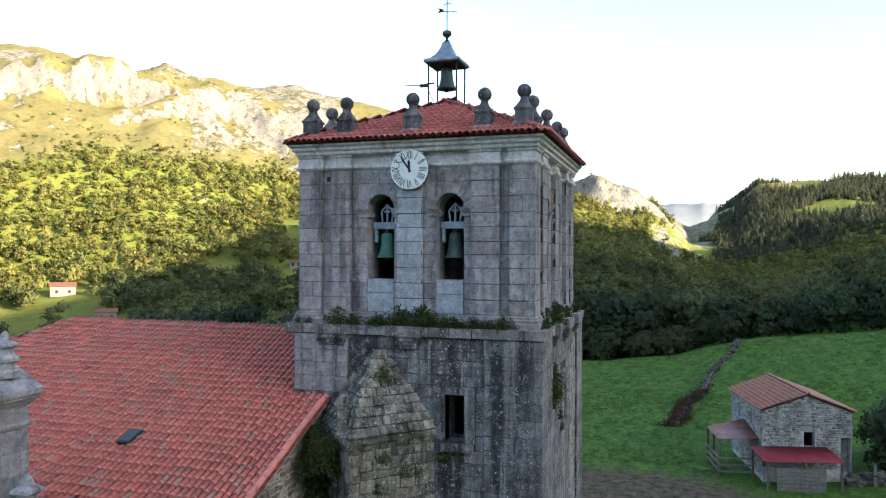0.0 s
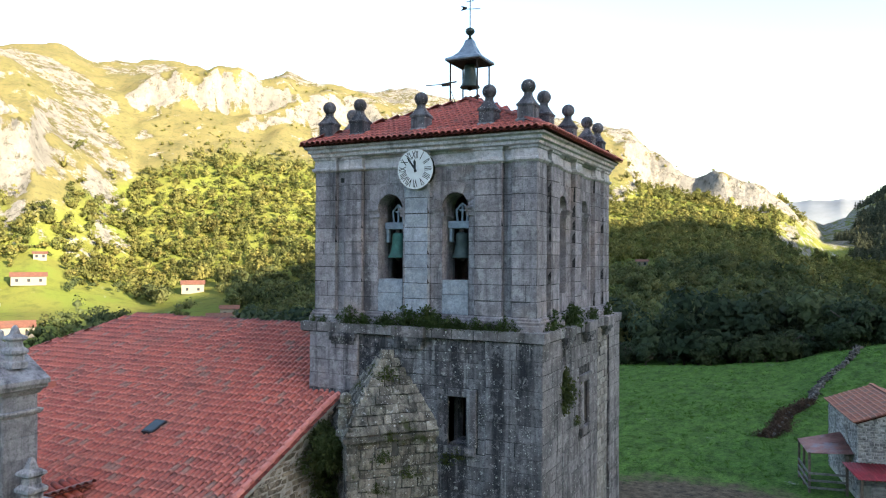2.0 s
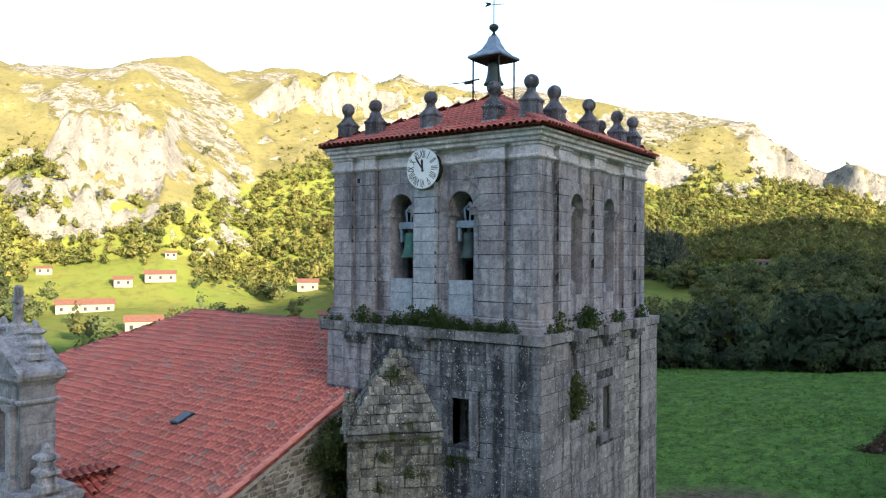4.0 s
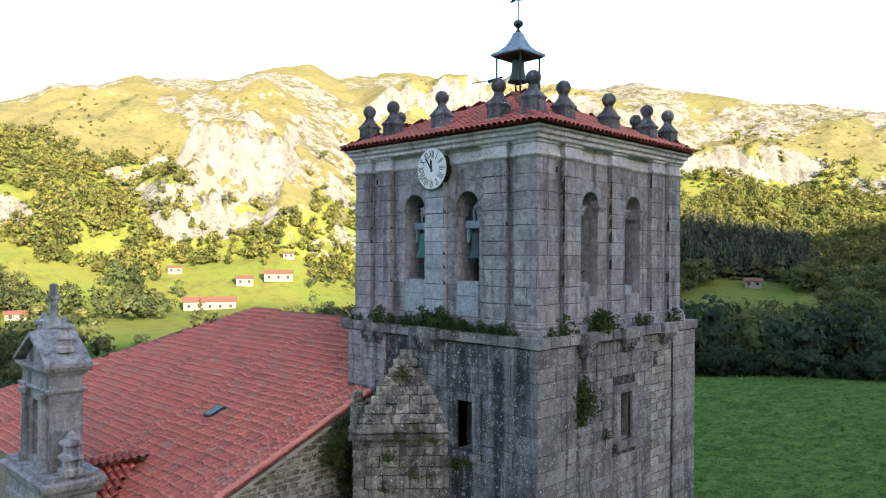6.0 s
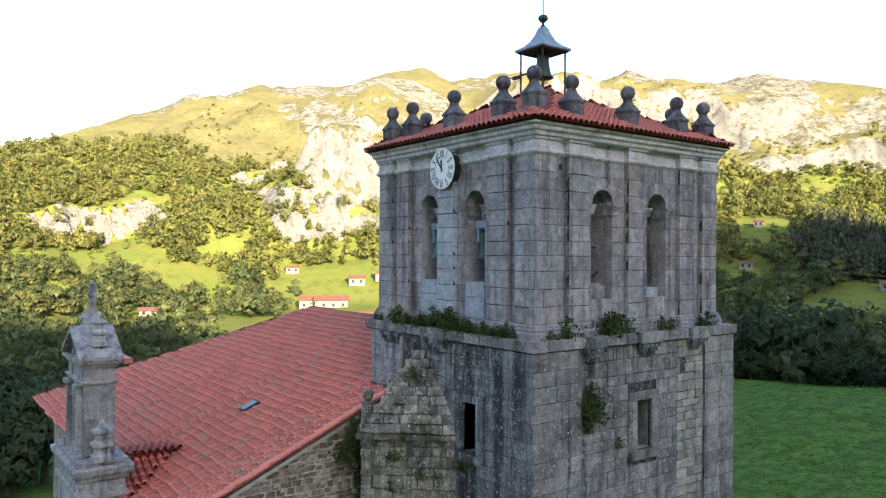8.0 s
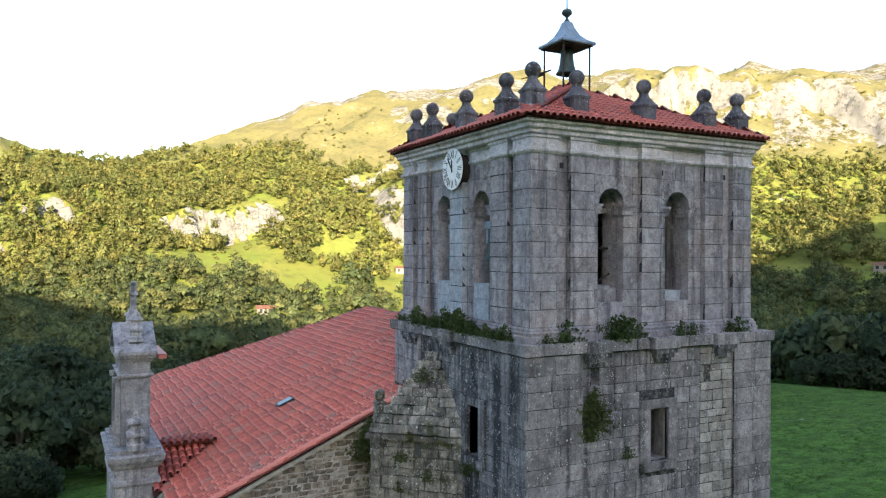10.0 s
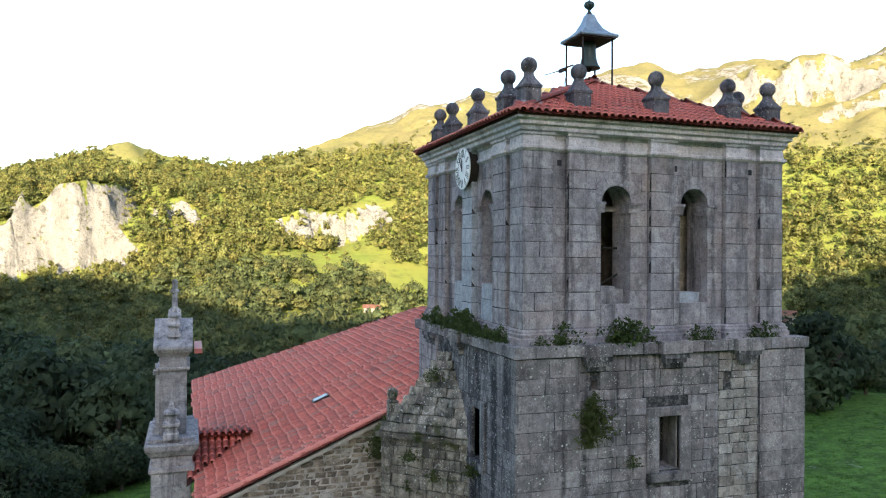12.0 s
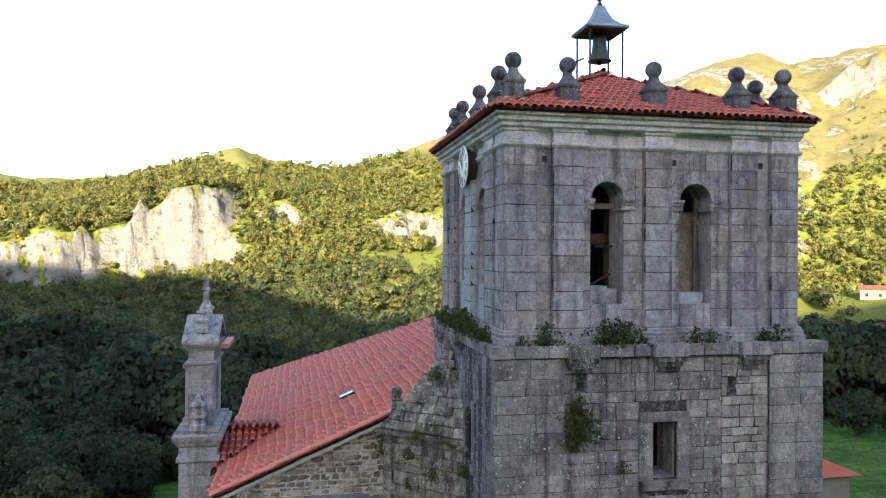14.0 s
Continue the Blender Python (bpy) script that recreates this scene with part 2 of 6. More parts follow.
STONE_UP = stone("belfry_stone", (0.425, 0.392, 0.415), (0.3, 0.276, 0.296), (0.085, 0.08, 0.089), 0.53, 0.68, 0.26, warm=(0.42, 0.335, 0.3), runs=0.6)
STONE_CORNICE = stone("cornice_stone", (0.72, 0.68, 0.7), (0.6, 0.57, 0.6), (0.2, 0.192, 0.205), 0.6, 0.72, 0.1, warm=(0.58, 0.5, 0.46))
STONE_PALE = stone("pale_stone", (0.45, 0.485, 0.54), (0.38, 0.41, 0.465), (0.185, 0.2, 0.225), 0.58, 0.72, 0.14)
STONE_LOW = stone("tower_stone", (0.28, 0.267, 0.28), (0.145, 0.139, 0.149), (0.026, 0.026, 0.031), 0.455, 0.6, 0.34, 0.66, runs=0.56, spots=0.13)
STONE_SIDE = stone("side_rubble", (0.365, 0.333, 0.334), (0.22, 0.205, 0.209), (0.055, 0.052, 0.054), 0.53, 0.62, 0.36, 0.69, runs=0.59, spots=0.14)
STONE_TURRET = stone("turret_rubble", (0.42, 0.375, 0.31), (0.23, 0.212, 0.185), (0.03, 0.031, 0.028), 0.49, 0.6, 0.6, 0.57, spots=0.15)
STONE_NAVE = stone("nave_rubble", (0.42, 0.36, 0.28), (0.27, 0.24, 0.2), (0.075, 0.063, 0.052), 0.54, 0.66, 0.6)
STONE_RIGHT = stone("yellowed_rubble", (0.48, 0.435, 0.39), (0.34, 0.312, 0.285), (0.08, 0.075, 0.07), 0.56, 0.68, 0.4, spots=0.12)
STONE_DARK = stone("finial_stone", (0.2, 0.192, 0.208), (0.125, 0.121, 0.134), (0.042, 0.042, 0.05), 0.48, 0.66, 0.2, spots=0.1)
STONE_COLLAR = stone("limed_stone", (0.36, 0.37, 0.385), (0.22, 0.225, 0.235), (0.07, 0.072, 0.078), 0.48, 0.62, 0.1)
STONE_GABLE = stone("gable_stone", (0.52, 0.49, 0.5), (0.36, 0.342, 0.355), (0.085, 0.082, 0.088), 0.54, 0.68, 0.25, runs=0.62)
STONE_BARN = stone("barn_stone", (0.5, 0.49, 0.47), (0.34, 0.33, 0.325), (0.1, 0.098, 0.095), 0.57, 0.64, 0.6)
STONE_FIELD = stone("field_stone", (0.22, 0.2, 0.175), (0.14, 0.125, 0.11), (0.05, 0.045, 0.04), 0.5, 0.66, 0.6)
MORTAR = joint_look("lime_mortar", (0.04, 0.039, 0.041), (0.2, 0.19, 0.185), 0.58)
MORTAR_DARK = plain("damp_mortar", (0.085, 0.085, 0.08), 0.95, 0, 0.4, 5, 0.5, (0.04, 0.04, 0.036))
MORTAR_LIME = plain("white_mortar", (0.52, 0.5, 0.46), 0.95, 0, 0.4, 5, 0.5, (0.22, 0.2, 0.18))
PLASTER = plain("mortar_patch", (0.5, 0.49, 0.46), 0.9, 0, 0.3, 7, 0.4, (0.28, 0.27, 0.25))
TILE_TOWER = tile_look("tower_tile", (0.44, 0.085, 0.055), (0.3, 0.055, 0.042), (0.22, 0.1, 0.085), 0.93)
TILE_NAVE = tile_look("nave_tile", (0.62, 0.15, 0.105), (0.42, 0.092, 0.068), (0.33, 0.2, 0.16), 0.9)
TILE_BARN = tile_look("barn_tile", (0.47, 0.16, 0.085), (0.27, 0.085, 0.055), (0.22, 0.13, 0.1), 0.65)
TILE_FAR = plain("far_roof", (0.2, 0.085, 0.055), 0.8, 0, 0.4, 1.5, 0.3, (0.14, 0.085, 0.065))
# bed coloured near black, for the shade in the gaps between tiles
TILE_BED = plain("tile_bed", (0.06, 0.02, 0.018), 0.9, 0, 0.4, 5)
ZINC = plain("zinc", (0.3, 0.36, 0.42), 0.5, 0.55, 0.35, 5, 0.15, (0.16, 0.19, 0.22))
IRON = plain("rusty_iron", (0.045, 0.035, 0.03), 0.7, 0.4, 0.4, 14)
BRONZE = plain("green_bronze", (0.075, 0.2, 0.165), 0.6, 0.35, 0.4, 5, 0.2, (0.05, 0.1, 0.085))
BRONZE_DARK = plain("dark_bronze", (0.06, 0.085, 0.08), 0.55, 0.45, 0.4, 5, 0.2, (0.03, 0.04, 0.038))
YOKE = plain("grey_blue_paint", (0.3, 0.37, 0.45), 0.6, 0, 0.25, 9, 0.2, (0.17, 0.2, 0.24))
WHITE = plain("white_enamel", (0.78, 0.8, 0.82), 0.4, 0, 0.12, 4, 0.05)
BLACK = plain("black_paint_and_holes", (0.02, 0.02, 0.024), 0.5, 0, 0.3, 8)
WOOD = plain("weathered_wood", (0.16, 0.125, 0.095), 0.85, 0, 0.5, 7, 0.4, (0.07, 0.06, 0.05))
WOOD_GREY = plain("grey_planks", (0.2, 0.19, 0.175), 0.9, 0, 0.5, 6, 0.4, (0.1, 0.09, 0.08))
DARK_FLOOR = plain("belfry_floor", (0.1, 0.085, 0.07), 0.95, 0, 0.4, 5)
GLASS = plain("skylight_glass", (0.04, 0.05, 0.055), 0.08, 0, 0.2, 3, 0.0)
SHEET_RED = plain("red_sheet", (0.3, 0.035, 0.045), 0.5, 0.1, 0.3, 3, 0.1, (0.2, 0.04, 0.04))
SHEET_OLD = plain("old_sheet", (0.36, 0.17, 0.14), 0.6, 0.1, 0.4, 1.6, 0.1, (0.3, 0.33, 0.36))
WALL_WHITE = plain("white_render", (0.22, 0.2, 0.165), 0.9, 0, 0.15, 1.5)
WINDOW_DARK = plain("dark_window", (0.03, 0.033, 0.04), 0.2, 0, 0.2, 3)
# hillside leaves: sunlight and haze are put into these raised, yellowed greens
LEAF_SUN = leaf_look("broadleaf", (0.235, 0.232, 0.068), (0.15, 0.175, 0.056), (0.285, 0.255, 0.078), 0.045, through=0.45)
# the same leaves darkened and cooled, for the valley lying in shade
LEAF_VALLEY_SHADE = leaf_look("shaded_broadleaf", (0.135, 0.155, 0.056), (0.08, 0.108, 0.046), (0.185, 0.18, 0.06), 0.06)
# darkest copy, with the shade on the near woods in its colour
LEAF_NEAR_SHADE = leaf_look("near_shaded_broadleaf", (0.072, 0.1, 0.05), (0.045, 0.07, 0.039), (0.11, 0.13, 0.056), 0.1)
# needle greens lightened a little, for haze over the far hill
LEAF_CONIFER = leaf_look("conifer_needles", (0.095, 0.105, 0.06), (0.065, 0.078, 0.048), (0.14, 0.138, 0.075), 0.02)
LEAF_WEED = leaf_look("wall_weeds", (0.085, 0.12, 0.038), (0.055, 0.08, 0.028), (0.14, 0.16, 0.055), 1.5)
LEAF_GRASS = leaf_look("pasture_grass", (0.1, 0.2, 0.032), (0.075, 0.16, 0.025), (0.17, 0.26, 0.055), 0.3)
LEAF_DRY = leaf_look("dry_bracken", (0.16, 0.1, 0.065), (0.1, 0.065, 0.045), (0.2, 0.14, 0.09), 1.0)
# rock paled and blued: the air's haze is part of this colour
HAZED_ROCK = plain("hazed_mountain", (0.27, 0.29, 0.31), 1.0, 0, 0.25, 0.012, 0.0, (0.19, 0.22, 0.24))
BARK = plain("bark", (0.09, 0.075, 0.06), 0.95, 0, 0.4, 4, 0.6)

# ---------------------------------------------------------------- ground
def lattice(ix, iy, seed):
    h = np.sin(ix * 127.1 + iy * 311.7 + seed * 74.7) * 43758.5453
    return h - np.floor(h)


def vnoise(x, y, seed=0):
    ix, iy = np.floor(x), np.floor(y)
    fx, fy = x - ix, y - iy
    fx, fy = fx * fx * (3 - 2 * fx), fy * fy * (3 - 2 * fy)
    a, b = lattice(ix, iy, seed), lattice(ix + 1, iy, seed)
    c, d = lattice(ix, iy + 1, seed), lattice(ix + 1, iy + 1, seed)
    return (a + (b - a) * fx) * (1 - fy) + (c + (d - c) * fx) * fy


def fbm(x, y, size, octaves=5, seed=0):
    s, k, w = 0.0, 1.0 / size, 1.0
    for i in range(octaves):
        s = s + w * (vnoise(x * k, y * k, seed + i) - 0.5)
        k, w = k * 2.03, w * 0.5
    return s


def smooth(a, b, x):
    t = np.clip((x - a) / (b - a), 0, 1)
    return t * t * (3 - 2 * t)


# the valley in polar rings about the church: bearings (counter-clockwise from +y) and heights on each ring
BEAR = [-180, -30, -13, -3, 0.5, 3, 8, 20, 31, 40, 50, 57, 65, 75, 85, 94, 103, 112, 130, 180]
RING_R = [0, 45, 75, 105, 150, 220, 300, 360, 430, 500]
RINGS = [
    [0] * 20,
    [0, 1, 0.3, 0, 0, 0, 0, 0, 0, 0, 0, 0, 0, -0.3, -1.0, -1.2, -1.2, -1.2, -1, 0],
    [1, 5, 2.3, 1.2, 0.8, 0.3, 0, -0.5, -1, -1, -1.5, -2, -3, -4, -5, -5, -4, -3, -2, 1],
    [3, 8, 5.2, 3.6, 2, 0.6, -0.6, -1.5, -1.8, -2, -4, -5, -6, -7, -8, -8, -6, -4, -2, 3],
    [6, 10, 3, -1, -3, -5, -6, -7, -8, -9, -9, -9, -9, -10, -11, -12, -9, -5, -3, 6],
    [8, 12, 4, -9, -8, -6, -5, -8, -9, -10, -9, -8, -8, -10, -13, -16, -12, -6, -4, 8],
    [10, 20, 14, -12, -7, 2, 8, 2, 2, -3, -7, -5, -7, -4, -4, -12, -9, -6, -4, 10],
    [15, 25, 10, -12, -6, 8, 16, 16, 22, 13, -1, 15, 9, 14, 16, 6, 0, -2, -4, 15],
    [30, 30, 10, -6, 0, 16, 26, 34, 46, 48, 34, 74, 50, 46, 40, 48, 36, 24, 0, 30],
    [60, 40, 20, 4, 8, 32, 44, 62, 78, 90, 84, 118, 92, 78, 62, 70, 48, 36, 10, 60],
]
CREST_R = [900, 900, 900, 900, 700, 640, 600, 660, 680, 680, 720, 760, 720, 660, 580, 545, 800, 900, 900, 900]
SKY_AZ = [-180, -30, -13, -10.7, -6.8, -5, -3.1, -0.2, 2.1, 3.5, 4.7, 7, 9, 11.5, 13, 15, 18.2, 22.4, 25.5, 29.3, 33, 36.5, 38.3, 39.3, 41.5, 43.8, 47, 50, 52.8, 55, 57, 59.2, 62, 64, 67.5, 70, 72, 75, 78.5, 82, 85.5, 88, 91.3, 93.6, 96, 98.4, 101.4, 107.7, 130, 180]
CREST_UP = [6, 5, 4.75, 4.99, 4.89, 4.92, 3.59, 2.31, 4.24, 4.43, 3.91, 4.75, 4.74, 6.85, 9.12, 9.78, 10.28, 10.84, 11.33, 12.6, 12.58, 12.51, 12.57, 12.89, 11.87, 12.56, 13.28, 13.09, 12.94, 13.42, 13.2, 12.71, 12.11, 12.35, 12.4, 11.47, 11.42, 10.01, 8.79, 6.88, 6.07, 6.22, 6.43, 7.72, 7.04, 6.22, 5.27, 4.93, 6, 6]
CENTRE = (5.0, 8.0)
CLIFFS = [  # bearing, half width, distance, height, steepness in metres
    (59.4, 2.4, 420, 88, 56), (62.0, 3.2, 402, 30, 18), (78.0, 3.4, 388, 14, 9), (96.8, 3.0, 384, 34, 15), (101.6, 2.5, 380, 34, 16), (106.6, 2.6, 378, 38, 18), (90.3, 1.2, 398, 13, 8), (81.8, 1.0, 394, 9, 7),
    (8.0, 5.0, 548, 26, 12), (44.5, 4.6, 556, 26, 10), (40.0, 4.0, 530, 16, 10), (33.0, 6.0, 540, 16, 12), (25.0, 6.0, 510, 16, 12), (66.0, 2.5, 432, 12, 8),
]
TREE_AZ = [-30, 2, 8, 20, 31, 40, 46, 50, 54, 57, 61, 65, 75, 85, 95, 112]
TREE_UP = [9, 3.5, 4.0, 6.6, 7.2, 8.2, 7.4, 6.2, 4.5, 3.0, 4.2, 6.4, 7.2, 6.4, 7.4, 5.0]   # how high the woods climb
LEE = ((-700, 120), (-300, 160), (-161, 157), (-122, 148), (-70, 131), (-35, 118), (30, 116), (100, 138), (185, 162), (233, 182), (282, 158), (399, 170), (469, 152), (585, 124), (800, 90), (1100, 60))


def ground_z(x, y):
    x, y = np.asarray(x, float), np.asarray(y, float)
    dx, dy = x - CENTRE[0], y - CENTRE[1]
    r, az = np.hypot(dx, dy), np.degrees(np.arctan2(-dx, dy))
    wob = az + 2.5 * fbm(x, y, 160, 3, 40) * smooth(150, 300, r)
    crest_r = np.interp(wob, BEAR, CREST_R)
    crest_z = 15 + crest_r * np.tan(np.radians(np.interp(az, SKY_AZ, CREST_UP)))
    ring = np.array([np.interp(wob, BEAR, h) for h in RINGS])
    z = np.zeros_like(r)
    for i in range(len(RING_R) - 1):
        t = np.clip((r - RING_R[i]) / (RING_R[i + 1] - RING_R[i]), 0, 1)
        z = np.where((r >= RING_R[i]) & (r <= RING_R[i + 1]), ring[i] + (ring[i + 1] - ring[i]) * t, z)
    t = np.clip((r - RING_R[-1]) / np.maximum(crest_r - RING_R[-1], 20), 0, 1)
    z = np.where(r > RING_R[-1], ring[-1] + (crest_z - ring[-1]) * (1 - (1 - t) ** 1.6), z)
    z = np.where(r > crest_r, crest_z - 0.25 * (r - crest_r), z)
    for b, w, d, h, s in CLIFFS:
        edge = d + 30 * fbm(x, y, 50, 4, 7) + 14 * fbm(x, y, 13, 4, 17)
        m = smooth(w + np.where(b > 94, 0.5, 1.5), w * np.where(b > 94, 0.85, 0.55), np.abs(az - b + 3 * fbm(x, y, 60, 3, 27)))
        k = smooth(edge - s / 2, edge + s / 2, r)
        z = z + m * h * np.clip(0.9 + 0.9 * fbm(x, y, 38, 3, 57), 0.45, 1.3) * (k - smooth(d - 60, d + 90, r))
    rough = smooth(250, 420, r)
    high = smooth(60, 110, z)
    z = z + rough * 12 * fbm(x, y, 80, 5, 3) * smooth(-4, 22, z) + high * smooth(1100, 900, r) * (10 * np.abs(fbm(x, y, 80, 4, 11)) + 4 * fbm(x, y, 17, 4, 21) - 2)
    z = z + 0.5 * fbm(x, y, 14, 4, 5) * smooth(42, 60, r) * smooth(200, 150, r)
    z = np.where(r > 1300, np.maximum(z, -60), z)
    # the ridge that keeps the evening sun off the church
    s, u = SUN_TO.x * dx + SUN_TO.y * dy, -SUN_TO.y * dx + SUN_TO.x * dy
    lee = np.interp(u, [a for a, _ in LEE], [b for _, b in LEE]) + 5 * fbm(x, y, 60, 3, 51)
    return np.where(s > 90, np.maximum(z, lee * smooth(90, 350, s) * smooth(900, 500, s)), z)


def ground_at(x, y):
    return float(ground_z(np.array([x]), np.array([y]))[0])


def cover(x, y, z):
    """Shares of bare rock, dry upland grass and shaded-valley meadow."""
    dx, dy = x - CENTRE[0], y - CENTRE[1]
    r, az = np.hypot(dx, dy), np.degrees(np.arctan2(-dx, dy))
    up = np.degrees(np.arctan2(z - 15, r))
    e = 3.0
    slope = np.hypot(ground_z(x + e, y) - ground_z(x - e, y), ground_z(x, y + e) - ground_z(x, y - e)) / (2 * e)
    line = np.interp(az, TREE_AZ, TREE_UP)
    above = up - line + 2.0 * fbm(x, y, 60, 3, 33)
    much = np.interp(az, [0, 20, 40, 50, 58, 66, 80, 112], [0.08, 0.08, 0.05, -0.08, 0.02, -0.14, -0.25, -0.25])
    karst = smooth(0.2, 1.6, above) * smooth(-0.02, 0.16, fbm(x, y, 48, 5, 37) + much)
    rock = np.maximum(0.86 * smooth(0.75, 1.25, slope), 0.53 * karst) * smooth(200, 330, r)
    rock = np.where((az < 1.5) & (r < 900), np.maximum(rock * 0.5, 0.5 * smooth(-4.5, -2.5, az) * smooth(500, 580, r)), rock)
    return rock, smooth(-1.2, 0.8, above) * smooth(250, 330, r) * (1 - 0.3 * smooth(74, 84, az)), smooth(260, 170, r)


def ground_look():
    k = Look("land", 0.95, spec=0.1)
    at = k.nt.nodes.new("ShaderNodeVertexColor")
    at.layer_name = "cover"
    y, x = k.axis(k.co, 1), k.axis(k.co, 0)
    rgb = k.nt.nodes.new("ShaderNodeSeparateColor")
    k.link(at.outputs[0], rgb.inputs[0])
    meadow = k.mix(k.ramp(k.noise(0.3, 6, 0.65), (0.3, 0.0), (0.7, 1.0)), (0.055, 0.125, 0.018), (0.095, 0.18, 0.03))
    meadow = k.mix(k.ramp(k.noise(1.7, 6, 0.75, (1, 0.6, 1)), (0.48, 0.0), (0.62, 0.7)), meadow, (0.035, 0.08, 0.014))
    meadow = k.mix(k.ramp(k.noise(0.9, 5, 0.7), (0.6, 0.0), (0.72, 0.6)), meadow, (0.12, 0.17, 0.035))
    meadow = k.mix(k.ramp(k.noise(5.0, 5, 0.8), (0.42, 0.0), (0.62, 0.75)), meadow, (0.13, 0.23, 0.045))
    meadow = k.mix(k.ramp(k.noise(3.2, 6, 0.8), (0.36, 0.8), (0.5, 0.0)), meadow, (0.025, 0.058, 0.012))
    meadow = k.mix(1.0, meadow, k.ramp(k.noise(0.9, 8, 0.82, (1, 0.5, 1)), (0.38, 0.45), (0.62, 1.2)), "MULTIPLY")
    hill = k.mix(k.ramp(k.noise(0.05, 5, 0.6), (0.35, 0.0), (0.65, 1.0)), (0.15, 0.185, 0.034), (0.18, 0.18, 0.042))
    hill = k.mix(k.ramp(k.noise(0.2, 5, 0.7), (0.48, 0.0), (0.68, 0.7)), hill, (0.085, 0.1, 0.025))
    dry = k.mix(k.ramp(k.noise(0.06, 6, 0.65), (0.35, 0.0), (0.65, 1.0)), (0.18, 0.155, 0.065), (0.13, 0.122, 0.05))
    dry = k.mix(k.ramp(k.noise(0.3, 6, 0.75), (0.5, 0.0), (0.62, 0.7)), dry, (0.08, 0.08, 0.038))
    c = k.mix(rgb.outputs[2], hill, meadow)
    c = k.mix(rgb.outputs[1], c, dry)
    rock = k.mix(k.ramp(k.noise(0.1, 7, 0.7, (1, 1, 0.4)), (0.35, 0.0), (0.65, 1.0)), (0.37, 0.352, 0.318), (0.235, 0.226, 0.205))
    rock = k.mix(k.ramp(k.noise(0.22, 9, 0.8, (1, 1, 0.7)), (0.53, 0.0), (0.62, 0.85)), rock, (0.085, 0.085, 0.065))
    brk = k.math("MULTIPLY", k.math("SUBTRACT", k.noise(0.14, 9, 0.82), 0.5), 3.2)
    c = k.mix(k.ramp(k.math("ADD", rgb.outputs[0], brk), (0.4, 0.0), (0.55, 1.0)), c, rock)
    # trodden earth where the cattle stand
    dx, dy = k.math("SUBTRACT", x, -3.0), k.math("SUBTRACT", y, 46.0)
    d = k.math("SQRT", k.math("ADD", k.math("MULTIPLY", dx, k.math("MULTIPLY", dx, 0.8)), k.math("MULTIPLY", dy, dy)))
    d = k.math("ADD", d, k.math("MULTIPLY", k.noise(0.5, 5, 0.7), 7.0))
    c = k.mix(k.ramp(k.math("DIVIDE", d, 20.0), (0.5, 1.0), (0.62, 0.0)), c, k.mix(k.ramp(k.noise(1.6, 7, 0.75), (0.38, 0.0), (0.62, 1.0)), (0.045, 0.033, 0.024), (0.17, 0.13, 0.085)))
    k.color(c)
    k.bump(k.mix(0.5, k.noise(0.5, 7, 0.75), k.noise(5.0, 4, 0.7)), 0.6, 0.5)
    crag = k.nt.nodes.new("ShaderNodeBump")
    crag.inputs["Distance"].default_value = 9.0
    k.link(k.noise(0.09, 9, 0.72, (1, 1, 1.6)), crag.inputs["Height"])
    k.link(k.ramp(rgb.outputs[0], (0.15, 0.05), (0.5, 0.9)), crag.inputs["Strength"])
    k.link(crag.outputs[0], k.b.inputs["Normal"].links[0].from_node.inputs["Normal"])
    return k.m


def build_ground():
    az = np.unique(np.r_[np.arange(-180, -20, 4.0), np.arange(-20, 120.01, 0.3), np.arange(120, 180, 4.0)])
    rr = np.r_[0.02, 0.5, np.arange(8, 130, 4.5), np.arange(130, 330, 8), np.arange(330, 620, 4.5), np.arange(620, 960, 12), np.arange(960, 1500, 60), np.arange(1500, 4200, 170)]
    a, r = np.meshgrid(np.radians(az), rr)
    x, y = CENTRE[0] - r * np.sin(a), CENTRE[1] + r * np.cos(a)
    z = ground_z(x, y)
    n, m = len(az), len(rr)
    v = np.c_[x.ravel(), y.ravel(), z.ravel()]
    idx = np.arange(n * m).reshape(m, n)
    nxt = np.roll(idx, -1, axis=1)
    f = np.stack([idx[:-1], idx[1:], nxt[1:], nxt[:-1]], -1).reshape(-1, 4)
    me = raw_mesh("ground", v, f.ravel(), np.full(len(f), 4), ground_look(), True)
    ca = me.color_attributes.new("cover", "FLOAT_COLOR", "POINT")
    ca.data.foreach_set("color", np.stack([*(q.ravel() for q in cover(x, y, z)), np.ones(n * m)], -1).ravel().astype(np.float32))
    tagged(new("ground", me), "green meadow valley rising to rocky limestone mountains", "ground", kind="structure")


build_ground()


